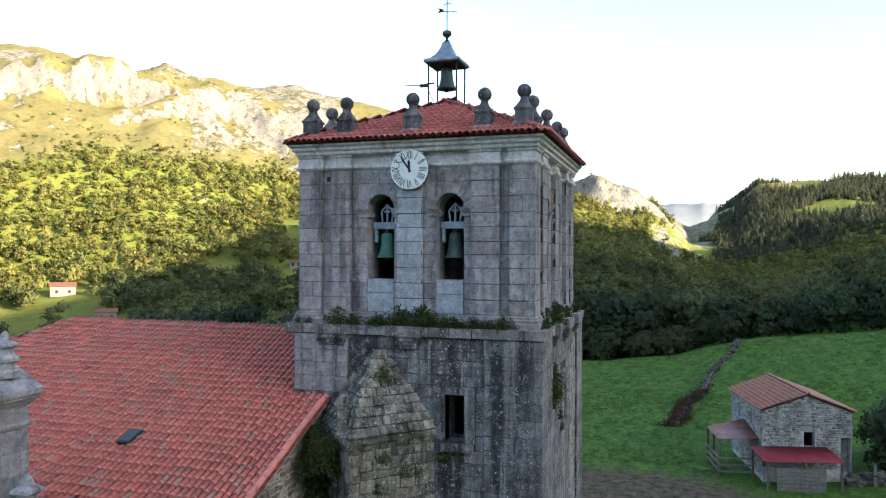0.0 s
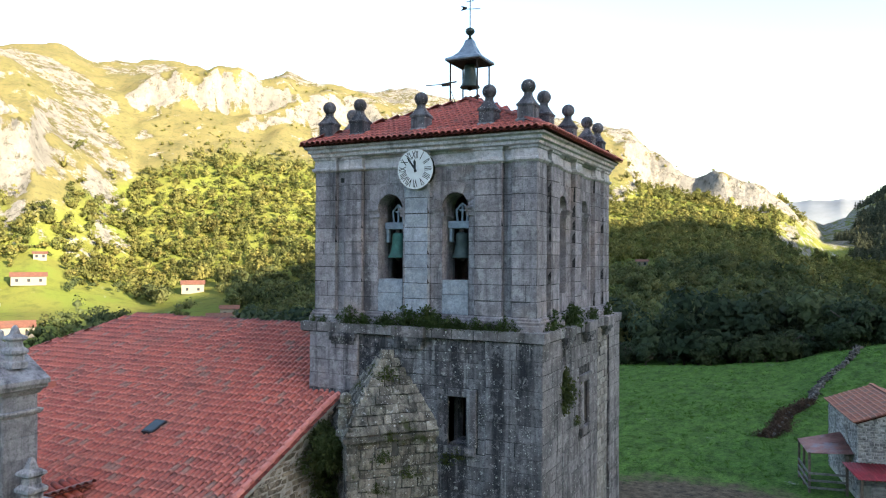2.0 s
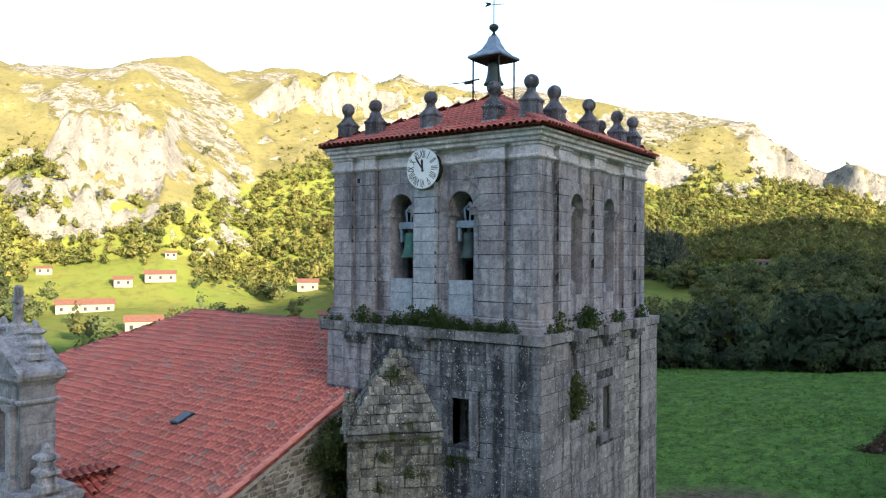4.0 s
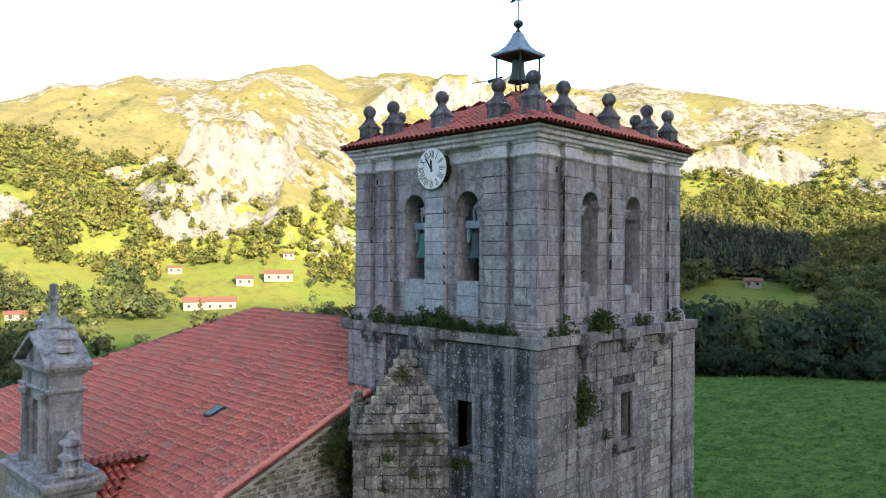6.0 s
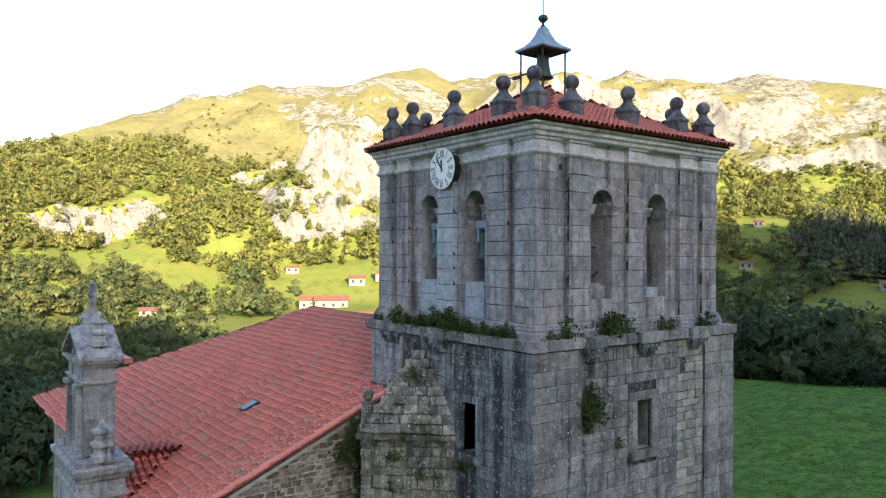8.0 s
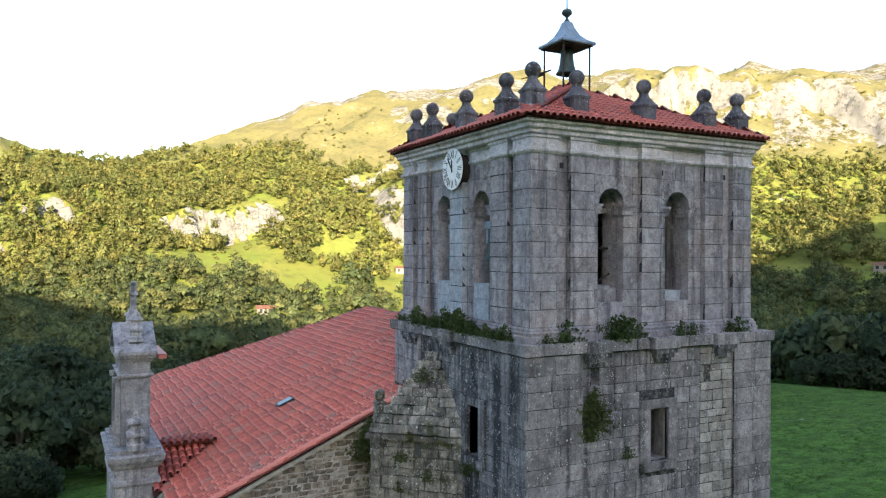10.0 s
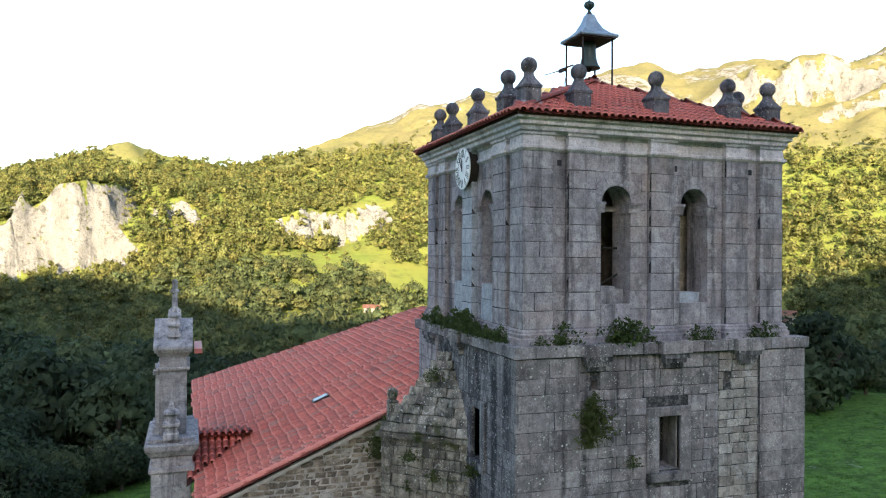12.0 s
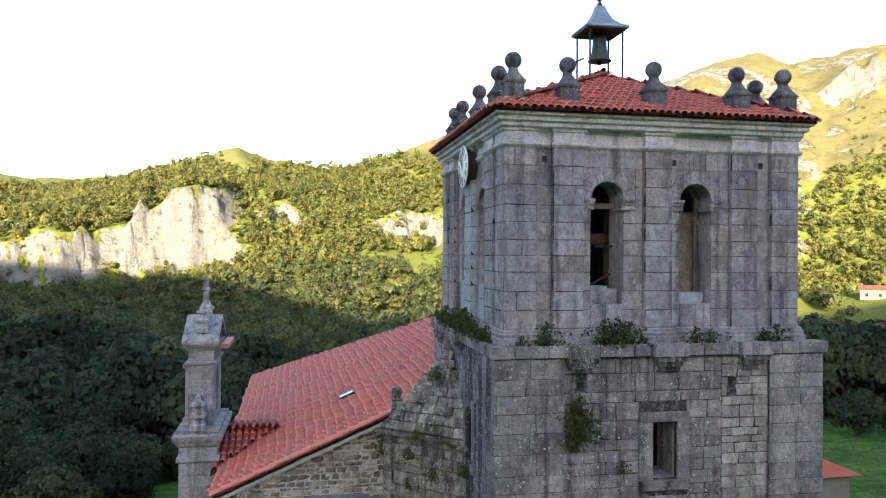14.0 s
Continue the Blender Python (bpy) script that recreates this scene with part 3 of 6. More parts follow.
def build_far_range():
    """Bare mountains, far beyond the saddle, blue-grey from haze mixed into their colour."""
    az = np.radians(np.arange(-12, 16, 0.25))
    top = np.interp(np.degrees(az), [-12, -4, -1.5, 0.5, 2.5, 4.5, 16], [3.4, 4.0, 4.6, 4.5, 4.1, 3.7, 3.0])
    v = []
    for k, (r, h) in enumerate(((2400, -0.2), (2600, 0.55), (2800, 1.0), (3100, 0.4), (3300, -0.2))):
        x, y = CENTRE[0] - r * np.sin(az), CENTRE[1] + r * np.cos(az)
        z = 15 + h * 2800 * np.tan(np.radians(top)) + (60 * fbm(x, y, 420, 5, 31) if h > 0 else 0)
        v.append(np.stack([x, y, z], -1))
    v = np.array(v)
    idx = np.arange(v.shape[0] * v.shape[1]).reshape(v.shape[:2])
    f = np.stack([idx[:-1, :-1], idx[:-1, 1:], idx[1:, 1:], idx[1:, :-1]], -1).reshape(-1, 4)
    tagged(new("backdrop", raw_mesh("backdrop", v.reshape(-1, 3), f.ravel(), np.full(len(f), 4), HAZED_ROCK, True)), "mountains far beyond the valley, coloured pale blue for haze", "mountains", kind="structure")


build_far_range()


# ---------------------------------------------------------------- trees
def crown_shape(seed, leaves, leaf, tall=1.0, lumps=9, core=0.85, grain=0.15):
    """A lumpy crown about 1 wide and tall high, base at 0: loose leaf sprays over a dark core, and the way each corner faces."""
    rng = np.random.RandomState(seed)
    c = rng.normal(size=(lumps, 3))
    c /= np.linalg.norm(c, axis=1)[:, None]
    c = c * np.array([0.27, 0.27, 0.3 * tall]) * rng.uniform(0.6, 1.1, (lumps, 1)) + np.array([0, 0, 0.5 * tall])
    rad = rng.uniform(0.14, 0.27, lumps) * (6 / max(6, lumps)) ** 0.25
    v, f, out = [], [], []
    mid = np.array([0, 0, 0.42 * tall])

    def faces(p, d, jitter):
        n = 0.55 * d + 0.75 * (p - mid) / np.linalg.norm(p - mid) + jitter * rng.normal(size=3)
        return n / np.linalg.norm(n)

    for i in range(leaves):
        j = rng.randint(lumps)
        d = rng.normal(size=3)
        d[2] = abs(d[2]) * 0.9 - 0.25
        d /= np.linalg.norm(d)
        p = c[j] + d * rad[j] * rng.uniform(0.72, 1.22) * np.array([1, 1, 0.85])
        s = leaf * rng.uniform(0.6, 1.4)
        t = np.cross(d, rng.normal(size=3))
        t /= np.linalg.norm(t) + 1e-6
        b = np.cross(d + 0.45 * rng.normal(size=3), t)
        b /= np.linalg.norm(b) + 1e-6
        k = len(v)
        v += [p + t * s * 1.15, p + b * s + d * s * 0.3, p - t * s * 0.9 - b * s * 0.6]
        n = np.cross(v[k + 1] - v[k], v[k + 2] - v[k])
        q = faces(p, d, grain)
        out += [q, q, q]
        f.append((k, k + 1, k + 2) if n.dot(q) > 0 else (k, k + 2, k + 1))
    ico = [np.array(q, float) for q in ((1, 0, 0), (0, 1, 0), (-1, 0, 0), (0, -1, 0), (0, 0, 1), (0, 0, -1))]
    tri = [(0, 1, 4), (1, 2, 4), (2, 3, 4), (3, 0, 4), (1, 0, 5), (2, 1, 5), (3, 2, 5), (0, 3, 5)]
    if core > 0.7:      # rounder lumps
        mids, fine = {}, []

        def mid_of(p, q):
            key = (min(p, q), max(p, q))
            if key not in mids:
                m = ico[p] + ico[q]
                ico.append(m / np.linalg.norm(m))
                mids[key] = len(ico) - 1
            return mids[key]
        for p, q, r in tri:
            x, y, z = mid_of(p, q), mid_of(q, r), mid_of(r, p)
            fine += [(p, x, z), (x, q, y), (z, y, r), (x, y, z)]
        tri = fine
    for j in range(lumps):
        k = len(v)
        v += [c[j] + o * rad[j] * core * rng.uniform(0.8, 1.15) * np.array([1, 1, 0.85]) for o in ico]
        out += [faces(c[j] + o * rad[j], 0.9 * o, 0.0) for o in ico]
        f += [tuple(k + q for q in t) for t in tri]
    return np.array(v), f, np.array(out)


def face_out(me, normals):
    at = me.attributes.new("custom_normal", "FLOAT_VECTOR", "POINT")
    at.data.foreach_set("vector", np.asarray(normals, np.float32).ravel())
    return me


def conifer_shape(seed, tiers=5, per=6):
    rng = np.random.RandomState(seed)
    v, f = [], []
    for i in range(tiers):
        h = 0.12 + 0.86 * i / tiers
        w = 0.24 * (1 - i / tiers) + 0.025
        for j in range(per):
            a = 2 * math.pi * (j + rng.rand()) / per
            k = len(v)
            d = np.array([math.cos(a), math.sin(a), 0])
            e = np.array([-math.sin(a), math.cos(a), 0])
            w2 = w * rng.uniform(0.7, 1.15)
            v += [np.array([0, 0, h + 0.1]), d * w2 - e * w2 * 0.45 + np.array([0, 0, h - 0.05]), d * w2 * 1.2 + np.array([0, 0, h - 0.08]), d * w2 + e * w2 * 0.45 + np.array([0, 0, h - 0.05])]
            f += [(k, k + 1, k + 2), (k, k + 2, k + 3)]
    v = np.array(v)
    out = v * np.array([1, 1, 0]) + np.array([0, 0, 0.06])
    return v, f, out / np.linalg.norm(out, axis=1)[:, None]


def spread(name, label, shapes, spots, material):
    """One sheet of far woodland: every tree a copy of one of the shapes, by (x, y, z, wide, tall, turn)."""
    vs, ls, ss, ns, ts, base = [], [], [], [], [], 0
    rng = np.random.RandomState(5)
    pick = rng.randint(len(shapes), size=len(spots))
    for k, (tv, tf, tn) in enumerate(shapes):
        s = np.array(spots)[pick == k]
        if len(s) == 0:
            continue
        ca, sa = np.cos(s[:, 5]), np.sin(s[:, 5])
        vx = tv[None, :, 0] * s[:, 3:4]
        vy = tv[None, :, 1] * s[:, 3:4]
        v = np.stack([s[:, 0:1] + vx * ca[:, None] - vy * sa[:, None], s[:, 1:2] + vx * sa[:, None] + vy * ca[:, None], s[:, 2:3] + tv[None, :, 2] * s[:, 4:5]], -1)
        ns.append(np.stack([tn[None, :, 0] * ca[:, None] - tn[None, :, 1] * sa[:, None], tn[None, :, 0] * sa[:, None] + tn[None, :, 1] * ca[:, None], tn[None, :, 2] + 0 * ca[:, None]], -1).reshape(-1, 3))
        lo, si = corners(tf)
        vs.append(v.reshape(-1, 3))
        ts.append(np.repeat(rng.rand(len(s)), len(tv)))
        ls.append((lo[None, :] + base + np.arange(len(s))[:, None] * len(tv)).ravel())
        ss.append(np.tile(si, len(s)))
        base += len(tv) * len(s)
    me = raw_mesh(name, np.concatenate(vs), np.concatenate(ls), np.concatenate(ss), material)
    face_out(me, np.concatenate(ns))
    tint = me.attributes.new("tint", "FLOAT", "POINT")
    tint.data.foreach_set("value", np.concatenate(ts).astype(np.float32))
    return tagged(new(name, me), label, "woodland", kind="stuff")


def polar_spots(rng, n, az0, az1, r0, r1):
    az = np.radians(rng.uniform(az0, az1, n))
    r = np.sqrt(rng.uniform(r0 * r0, r1 * r1, n))
    return CENTRE[0] - r * np.sin(az), CENTRE[1] + r * np.cos(az), np.degrees(az), r


HOUSES = ((-256, 145, 19, 8, 3.6, 62), (-234, 234, 9, 7, 4, 45), (-269, 184, 12, 7, 3.4, 57), (-275, 171, 7, 6, 3.2, 60), (-287, 201, 5, 4, 3, 56),
          (-309, 156, 6, 4, 3, 65), (-192, 128, 10, 7, 3.6, 58), (-181, 199, 6, 5, 3.6, 45), (-171, 184, 8, 6, 3.2, 44), (-67, 337, 5, 4, 3, 12), (-107, 292, 6, 5, 3, 20),
          (-182, 334, 4, 4, 3, 30), (-159, 286, 5, 4, 3, 30), (-253, 77, 6, 5, 2.6, 75))


def off_houses(x, y):
    ok = np.ones(len(x), bool)
    for h in HOUSES:
        for back in (0, 9, 18, 27):     # the yard and the meadow before it
            q = 1 - back / math.hypot(h[0], h[1])
            ok &= np.hypot(x - h[0] * q, y - h[1] * q) > 0.5 * h[2] + 5
    return ok


def build_woods():
    rng = np.random.RandomState(3)
    far = [crown_shape(100 + i, 72, 0.066, 1.0 + 0.15 * (i % 3), 4, 0.62, 0.3) for i in range(8)]
    x, y, az, r = polar_spots(rng, 42000, -16, 114, 130, 620)
    z = ground_z(x, y)
    e = 4.0
    slope = np.hypot(ground_z(x + e, y) - ground_z(x - e, y), ground_z(x, y + e) - ground_z(x, y - e)) / (2 * e)
    up = np.degrees(np.arctan2(z - 15, r)) - np.interp(az, TREE_AZ, TREE_UP) + 2.6 * fbm(x, y, 60, 3, 33)
    clear = fbm(x, y, 85, 3, 61) + 0.7 * fbm(x, y, 28, 2, 71) - 0.06 * smooth(46, 42, az) - 0.14 * smooth(36, 32, az) - 0.22 * smooth(76, 80, az)
    dens = smooth(0.24, 0.1, clear) * np.maximum(smooth(0.6, -0.6, up), 0.06 * smooth(480, 440, r)) * np.maximum(smooth(1.15, 0.8, slope), 0.5 * smooth(2.4, 1.3, slope) * smooth(0.0, 0.12, fbm(x, y, 22, 3, 83)))
    floor = smooth(5, -3, z) * smooth(41, 46, az) * smooth(75, 71, az)   # pastures on the valley floor
    hedge = smooth(0.06, 0.03, np.abs(fbm(x, y, 70, 3, 63)))
    dens = dens * (1 - floor * (0.95 - 0.8 * hedge))
    dens = np.where((az < 1) & (r > 520), 0, np.where((az < 12) & (r < 420) | (az > 85) & (r < np.where(az > 93, 345, 372)), 0.95, dens))
    for b, d, w, u in ((24.5, 262, 2.6, 26), (29.5, 378, 2.0, 18), (36.0, 330, 1.2, 14), (14.5, 325, 2.4, 18), (72.0, 322, 3.0, 22), (80.5, 308, 1.8, 10), (80.5, 243, 3.0, 22)):   # small hay meadows
        dens = dens * smooth(0.8, 1.2, np.hypot((az - b) / w, (r - d) / u))
    pines = (np.abs(az - 22.5) < 4.5 + 3 * fbm(x, y, 40, 2, 19)) & (np.abs(r - 345) < 30)
    dens = np.where(pines, 0, dens)
    keep = (rng.rand(len(x)) < dens * np.where(az > 66, 0.85, 0.64)) & off_houses(x, y) & (r < np.interp(az, BEAR, CREST_R) - 25)
    wide = rng.uniform(4.4, 9.2, len(x)) * np.interp(r, [130, 300, 450], [1.25, 1.05, 0.9])
    spots = [(a, b, c - 0.08 * w, w, w * h, t) for a, b, c, w, h, t in zip(x[keep], y[keep], z[keep], wide[keep], rng.uniform(0.8, 1.2, keep.sum()), rng.uniform(0, 6.28, keep.sum()))]
    fine = [crown_shape(140 + i, 140, 0.05, 1.0 + 0.15 * (i % 3), 6, 0.6, 0.3) for i in range(8)]
    spread("valley_wood", "broadleaf woods along the valley, in greens darkened for shade", fine, [s for s in spots if math.hypot(s[0], s[1]) < 330], LEAF_VALLEY_SHADE)
    spread("hillside_wood", "broadleaf woods on hillsides, in greens brightened for evening sun", far, [s for s in spots if math.hypot(s[0], s[1]) >= 330], LEAF_SUN)
    # scrub between the trees and over the high slopes
    x, y, az, r = polar_spots(rng, 18000, 3, 114, 300, 580)
    z = ground_z(x, y)
    up = np.degrees(np.arctan2(z - 15, r)) - np.interp(az, TREE_AZ, TREE_UP)
    thick = smooth(-0.1, 0.25, fbm(x, y, 45, 4, 91)) * np.where(up > 0, np.exp(-np.maximum(up, 0) / 1.6) + 0.12 + 0.4 * smooth(78, 86, az), 0.7)
    keep = (rng.rand(len(x)) < 0.6 * thick) & (z > 9) & off_houses(x, y) & (r < np.interp(az, BEAR, CREST_R) - 20)
    spots = [(a, b, c - 0.3, w, w * 0.8, t) for a, b, c, w, t in zip(x[keep], y[keep], z[keep], rng.uniform(1.4, 4.2, keep.sum()), rng.uniform(0, 6.28, keep.sum()))]
    spread("mountain_scrub", "low dark scrub scattered over limestone slopes", [crown_shape(180 + i, 26, 0.12, 0.9, 2, 0.8) for i in range(4)], spots, LEAF_SUN)
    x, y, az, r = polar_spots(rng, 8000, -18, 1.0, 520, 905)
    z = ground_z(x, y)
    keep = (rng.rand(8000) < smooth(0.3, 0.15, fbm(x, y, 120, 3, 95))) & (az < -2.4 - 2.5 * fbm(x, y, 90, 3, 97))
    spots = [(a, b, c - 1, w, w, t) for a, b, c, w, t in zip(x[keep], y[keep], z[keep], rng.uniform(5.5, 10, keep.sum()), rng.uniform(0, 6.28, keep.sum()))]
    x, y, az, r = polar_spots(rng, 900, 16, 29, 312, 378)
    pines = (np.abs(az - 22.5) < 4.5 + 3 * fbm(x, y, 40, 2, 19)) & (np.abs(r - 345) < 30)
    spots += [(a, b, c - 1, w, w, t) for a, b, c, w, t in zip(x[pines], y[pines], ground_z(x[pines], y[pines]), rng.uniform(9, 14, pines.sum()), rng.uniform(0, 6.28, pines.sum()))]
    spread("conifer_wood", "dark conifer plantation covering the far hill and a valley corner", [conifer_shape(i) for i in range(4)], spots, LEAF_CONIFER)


build_woods()


def tree_kind(seed, spray, tall, leaf=0.027):
    rng = random.Random(seed)
    tree = thing("broadleaf_tree", 0, 0, 0, "full broadleaf tree at the meadow's edge, in greens darkened for shade", "tree", "trees round the meadow")
    bm = bmesh.new()
    lathe(bm, 0, 0, [(0.05, -0.05), (0.035, 0.1), (0.028, 0.3), (0.012, 0.7)], 8)
    for i in range(6):
        a, h = rng.uniform(0, 6.28), rng.uniform(0.18, 0.45)
        rod(bm, (0, 0, h), (0.3 * math.cos(a), 0.3 * math.sin(a), h + rng.uniform(0.15, 0.35)), 0.011, 5)
    part("trunk", bm, BARK, tree)
    v, f, out = crown_shape(seed, spray, leaf, tall, 20, 0.5, 0.4)
    v[:, 2] -= 0.04
    mesh_part("crown", face_out(flat_mesh("crown", v, f, LEAF_NEAR_SHADE), out), LEAF_NEAR_SHADE, tree)
    return tree


def build_trees():
    rng = random.Random(8)
    kinds = [tree_kind(20 + i, 1500, 0.85 + 0.12 * i, 0.035) for i in range(4)] + [tree_kind(29, 3600, 0.95, 0.021)]
    spots = []
    for i in range(46):     # the wood along the foot of the meadow
        b = rng.uniform(-16, 33)
        spots.append((b, rng.uniform(116, 150), rng.uniform(11, 18) * (0.62 if b < 0.5 else 1.0)))
    for i in range(70):     # the wood below the church
        b = rng.uniform(86, 114)
        spots.append((b, rng.uniform(88, 175), rng.uniform(10, 14.5) * (1.1 if b > 103 else 1.0)))
    for i in range(46):
        spots.append((rng.uniform(89, 116), rng.uniform(52, 105), rng.uniform(7, 12)))
    for i in range(48):
        spots.append((rng.uniform(97, 120), rng.uniform(46, 84), rng.uniform(5, 8.5)))
    for i in range(34):
        spots.append((rng.uniform(96, 126), rng.uniform(34, 60), rng.uniform(4.5, 7)))
    for x, y, s in ( (-46.5, 4.5, 4.2), (-45.5, 1.5, 4.5), (-47.5, 7.5, 4.0), (-46, -2, 4.5), (-44.5, -5, 4.0),
                    (-55, 4.5, 6.0), (-57, -2, 6.5), (-62, 7, 6.5), (-53.5, -7, 6.0), (-66, 1, 7.0), (-60, 12, 6.0), (-55, 9, 5.0), (-51, 0.5, 3.6), (-50.5, -4, 4.2)):
        spots.append((math.degrees(math.atan2(CENTRE[0] - x, y - CENTRE[1])), math.hypot(x - CENTRE[0], y - CENTRE[1]), s))
    for i in range(44):
        spots.append((rng.uniform(77, 93), rng.uniform(56, 135), rng.uniform(6, 10)))
    for i in range(60):     # bushes along the foot of the meadow
        spots.append((rng.uniform(-2, 33), rng.uniform(113, 122), rng.uniform(4, 7)))
    for i in range(12):
        spots.append((rng.uniform(34, 50), rng.uniform(95, 150), rng.uniform(6, 10)))
    for i in range(9):
        spots.append((rng.uniform(68, 88), rng.uniform(90, 140), rng.uniform(6, 9)))
    for i in range(18):     # bushes beside the west end of the nave
        spots.append((rng.uniform(88, 101), rng.uniform(43, 56), rng.uniform(3.8, 5.4)))
    for i in range(16):     # the row behind the cottage
        spots.append((rng.uniform(37, 47), rng.uniform(86, 104), rng.uniform(10, 13)))
    spots += [(40.8, 76, 5.2), (39.2, 79, 4.4)]
    spots += [(-10.9, 49, 7.5), (-12.6, 52, 8.0)]
    xy = [(CENTRE[0] - r * math.sin(radians(b)), CENTRE[1] + r * math.cos(radians(b))) for b, r, s in spots]
    ground = ground_z([q[0] for q in xy], [q[1] for q in xy])
    far = sorted(q[1] for q in spots)[290]
    shapes, rest = [crown_shape(40 + i, 900, 0.036, 1.0, 14, 0.6, 0.4) for i in range(3)], []
    for i, ((x, y), z, (b, r, s)) in enumerate(zip(xy, ground, spots)):
        if r > far:
            rest.append((x, y, float(z) - 0.14 * s, s, s, rng.uniform(0, 6.28)))
            continue
        m = pose(x, y, float(z) - 0.1 * s, 0, 0, rng.uniform(0, 360)) @ Matrix.Scale(s, 4)
        copy = copy_thing(kinds[4 if r < 58 and (b < 0 or b > 90) else i % 4], Matrix())
        copy.matrix_basis = m
    spread("meadow_wood", "broadleaf wood beyond the meadow, in greens darkened for shade", shapes, rest, LEAF_NEAR_SHADE)
    for k in kinds:
        for o in (*k.children, k):
            bpy.data.objects.remove(o)


build_trees()


def build_grass():
    """Loose tufts over the near meadow."""
    rng = np.random.RandomState(17)
    n = 42000
    x, y = rng.uniform(-48, 34, n), rng.uniform(40, 116, n)
    z = ground_z(x, y)
    keep = (rng.rand(n) < 0.25 + 1.6 * np.clip(fbm(x, y, 9, 4, 77), 0, 1)) & (np.hypot((x + 3) * 0.9, y - 46) > 9) & ~((x > 1) & (x < 14) & (y > 50) & (y < 68))
    mats = []
    for a, b, c in zip(x[keep], y[keep], z[keep]):
        s = rng.uniform(0.1, 0.3)
        t = rng.uniform(0, 6.28)
        mats.append(((s * math.cos(t), -s * math.sin(t), 0, a), (s * math.sin(t), s * math.cos(t), 0, b), (0, 0, s * 0.8, c - 0.03), (0, 0, 0, 1)))
    v, f = [], []
    for i in range(7):
        t, k = 6.28 * i / 7 + 0.3 * (i % 2), len(v)
        v += [(0.35 * math.cos(t), 0.35 * math.sin(t), 0), (0.2 * math.cos(t + 0.6), 0.2 * math.sin(t + 0.6), 0), (0.9 * math.cos(t + 0.2), 0.9 * math.sin(t + 0.2), 0.75 + 0.2 * (i % 3))]
        f.append((k, k + 1, k + 2))
    tagged(new("meadow_grass", raw_mesh("meadow_grass", *many(v, f, mats), LEAF_GRASS)), "uneven tufts of green pasture grass", "grass", kind="stuff")


build_grass()

# ---------------------------------------------------------------- bell tower
X0, X1, Y0, Y1 = -11.68, -4.0, 21.2, 29.23          # pilaster faces of the belfry
TC = (-7.88, 25.2)
REC = 0.17                                          # how far the wall stands behind the pilasters
STRIPS_F = [(-11.68, -10.87), (-10.54, -9.87), (-8.31, -7.49), (-5.95, -5.07), (-4.78, -4.0)]
STRIPS_R = [(21.2, 22.05), (22.47, 23.27), (24.9, 25.64), (27.3, 28.05), (28.45, 29.23)]
ARCH_F = [(-9.34, -8.45), (-7.07, -6.2)]
ARCH_R = [(23.5, 24.37), (25.92, 26.8)]
SPRING, SILL = 16.48, 14.28
LX0, LX1, LY0, LY1 = -11.65, -3.72, 20.9, 29.77    # the lower stage


class Face:
    """An upright wall: u runs to the right as one faces it, w outwards from its plane."""

    def __init__(self, turn, plane):
        self.turn, self.plane = turn, plane
        self.u = Vector((math.cos(radians(turn)), math.sin(radians(turn)), 0))
        self.o = Vector((self.u.y, -self.u.x, 0))

    def at(self, u, w, z):
        return self.u * u + self.o * (self.plane + w) + Vector((0, 0, z))


FRONT, RIGHT = Face(0, -(Y0 + REC)), Face(90, X1 - REC)
BACK, LEFT = Face(180, Y1 - REC), Face(270, -(X0 + REC))
LOWF, LOWR = Face(0, -LY0), Face(90, LX1)


def unit_block(seed, rough, chamfer=0.02):
    """A stone of size 1 about its middle, its face at -y, with worn edges."""
    rng = random.Random(seed)
    bm = bmesh.new()
    c = chamfer

    def j(k):
        return rng.uniform(-rough, rough) * k
    back = [bm.verts.new((x, 0.5, z)) for x, z in ((-0.5, -0.5), (0.5, -0.5), (0.5, 0.5), (-0.5, 0.5))]
    rim = [bm.verts.new((x + j(1), -0.42, z + j(1))) for x, z in ((-0.5, -0.5), (0.5, -0.5), (0.5, 0.5), (-0.5, 0.5))]
    top = [bm.verts.new((x * (1 - 2 * c) + j(1), -0.5 + j(1.5), z * (1 - 2.6 * c) + j(1))) for x, z in ((-0.5, -0.5), (0.5, -0.5), (0.5, 0.5), (-0.5, 0.5))]
    for a, b in ((back, rim), (rim, top)):
        for i in range(4):
            bm.faces.new((a[i], a[(i + 1) % 4], b[(i + 1) % 4], b[i]))
    bm.faces.new(top)
    bmesh.ops.recalc_face_normals(bm, faces=bm.faces)
    me = bpy.data.meshes.new("stone_block")
    bm.to_mesh(me)
    bm.free()
    return me


BLOCKS = {}


def stone_set(material, rough=0.0):
    key = (material.name, rough)
    if key not in BLOCKS:
        BLOCKS[key] = []
        for i in range(4):
            me = unit_block(i, rough)
            me.materials.append(material)
            BLOCKS[key].append(me)
    return BLOCKS[key]


SRNG = random.Random(12)


def lay(parent, face, u0, u1, z0, z1, w, material, rough=0.0, gap=0.009, deep=0.16):
    """One dressed stone, its face at w."""
    ob = finish(new("stone_block", SRNG.choice(stone_set(material, rough))), parent)
    ob.location = face.at((u0 + u1) / 2, w - deep / 2 + SRNG.uniform(-0.006, 0.006) * (1 + 20 * rough), (z0 + z1) / 2)
    ob.rotation_euler = (0, SRNG.uniform(-1, 1) * min(0.06, rough * 0.9) if rough > 0.02 else 0.0, radians(face.turn))
    ob.scale = (u1 - u0 - gap, deep, z1 - z0 - gap)
    return ob


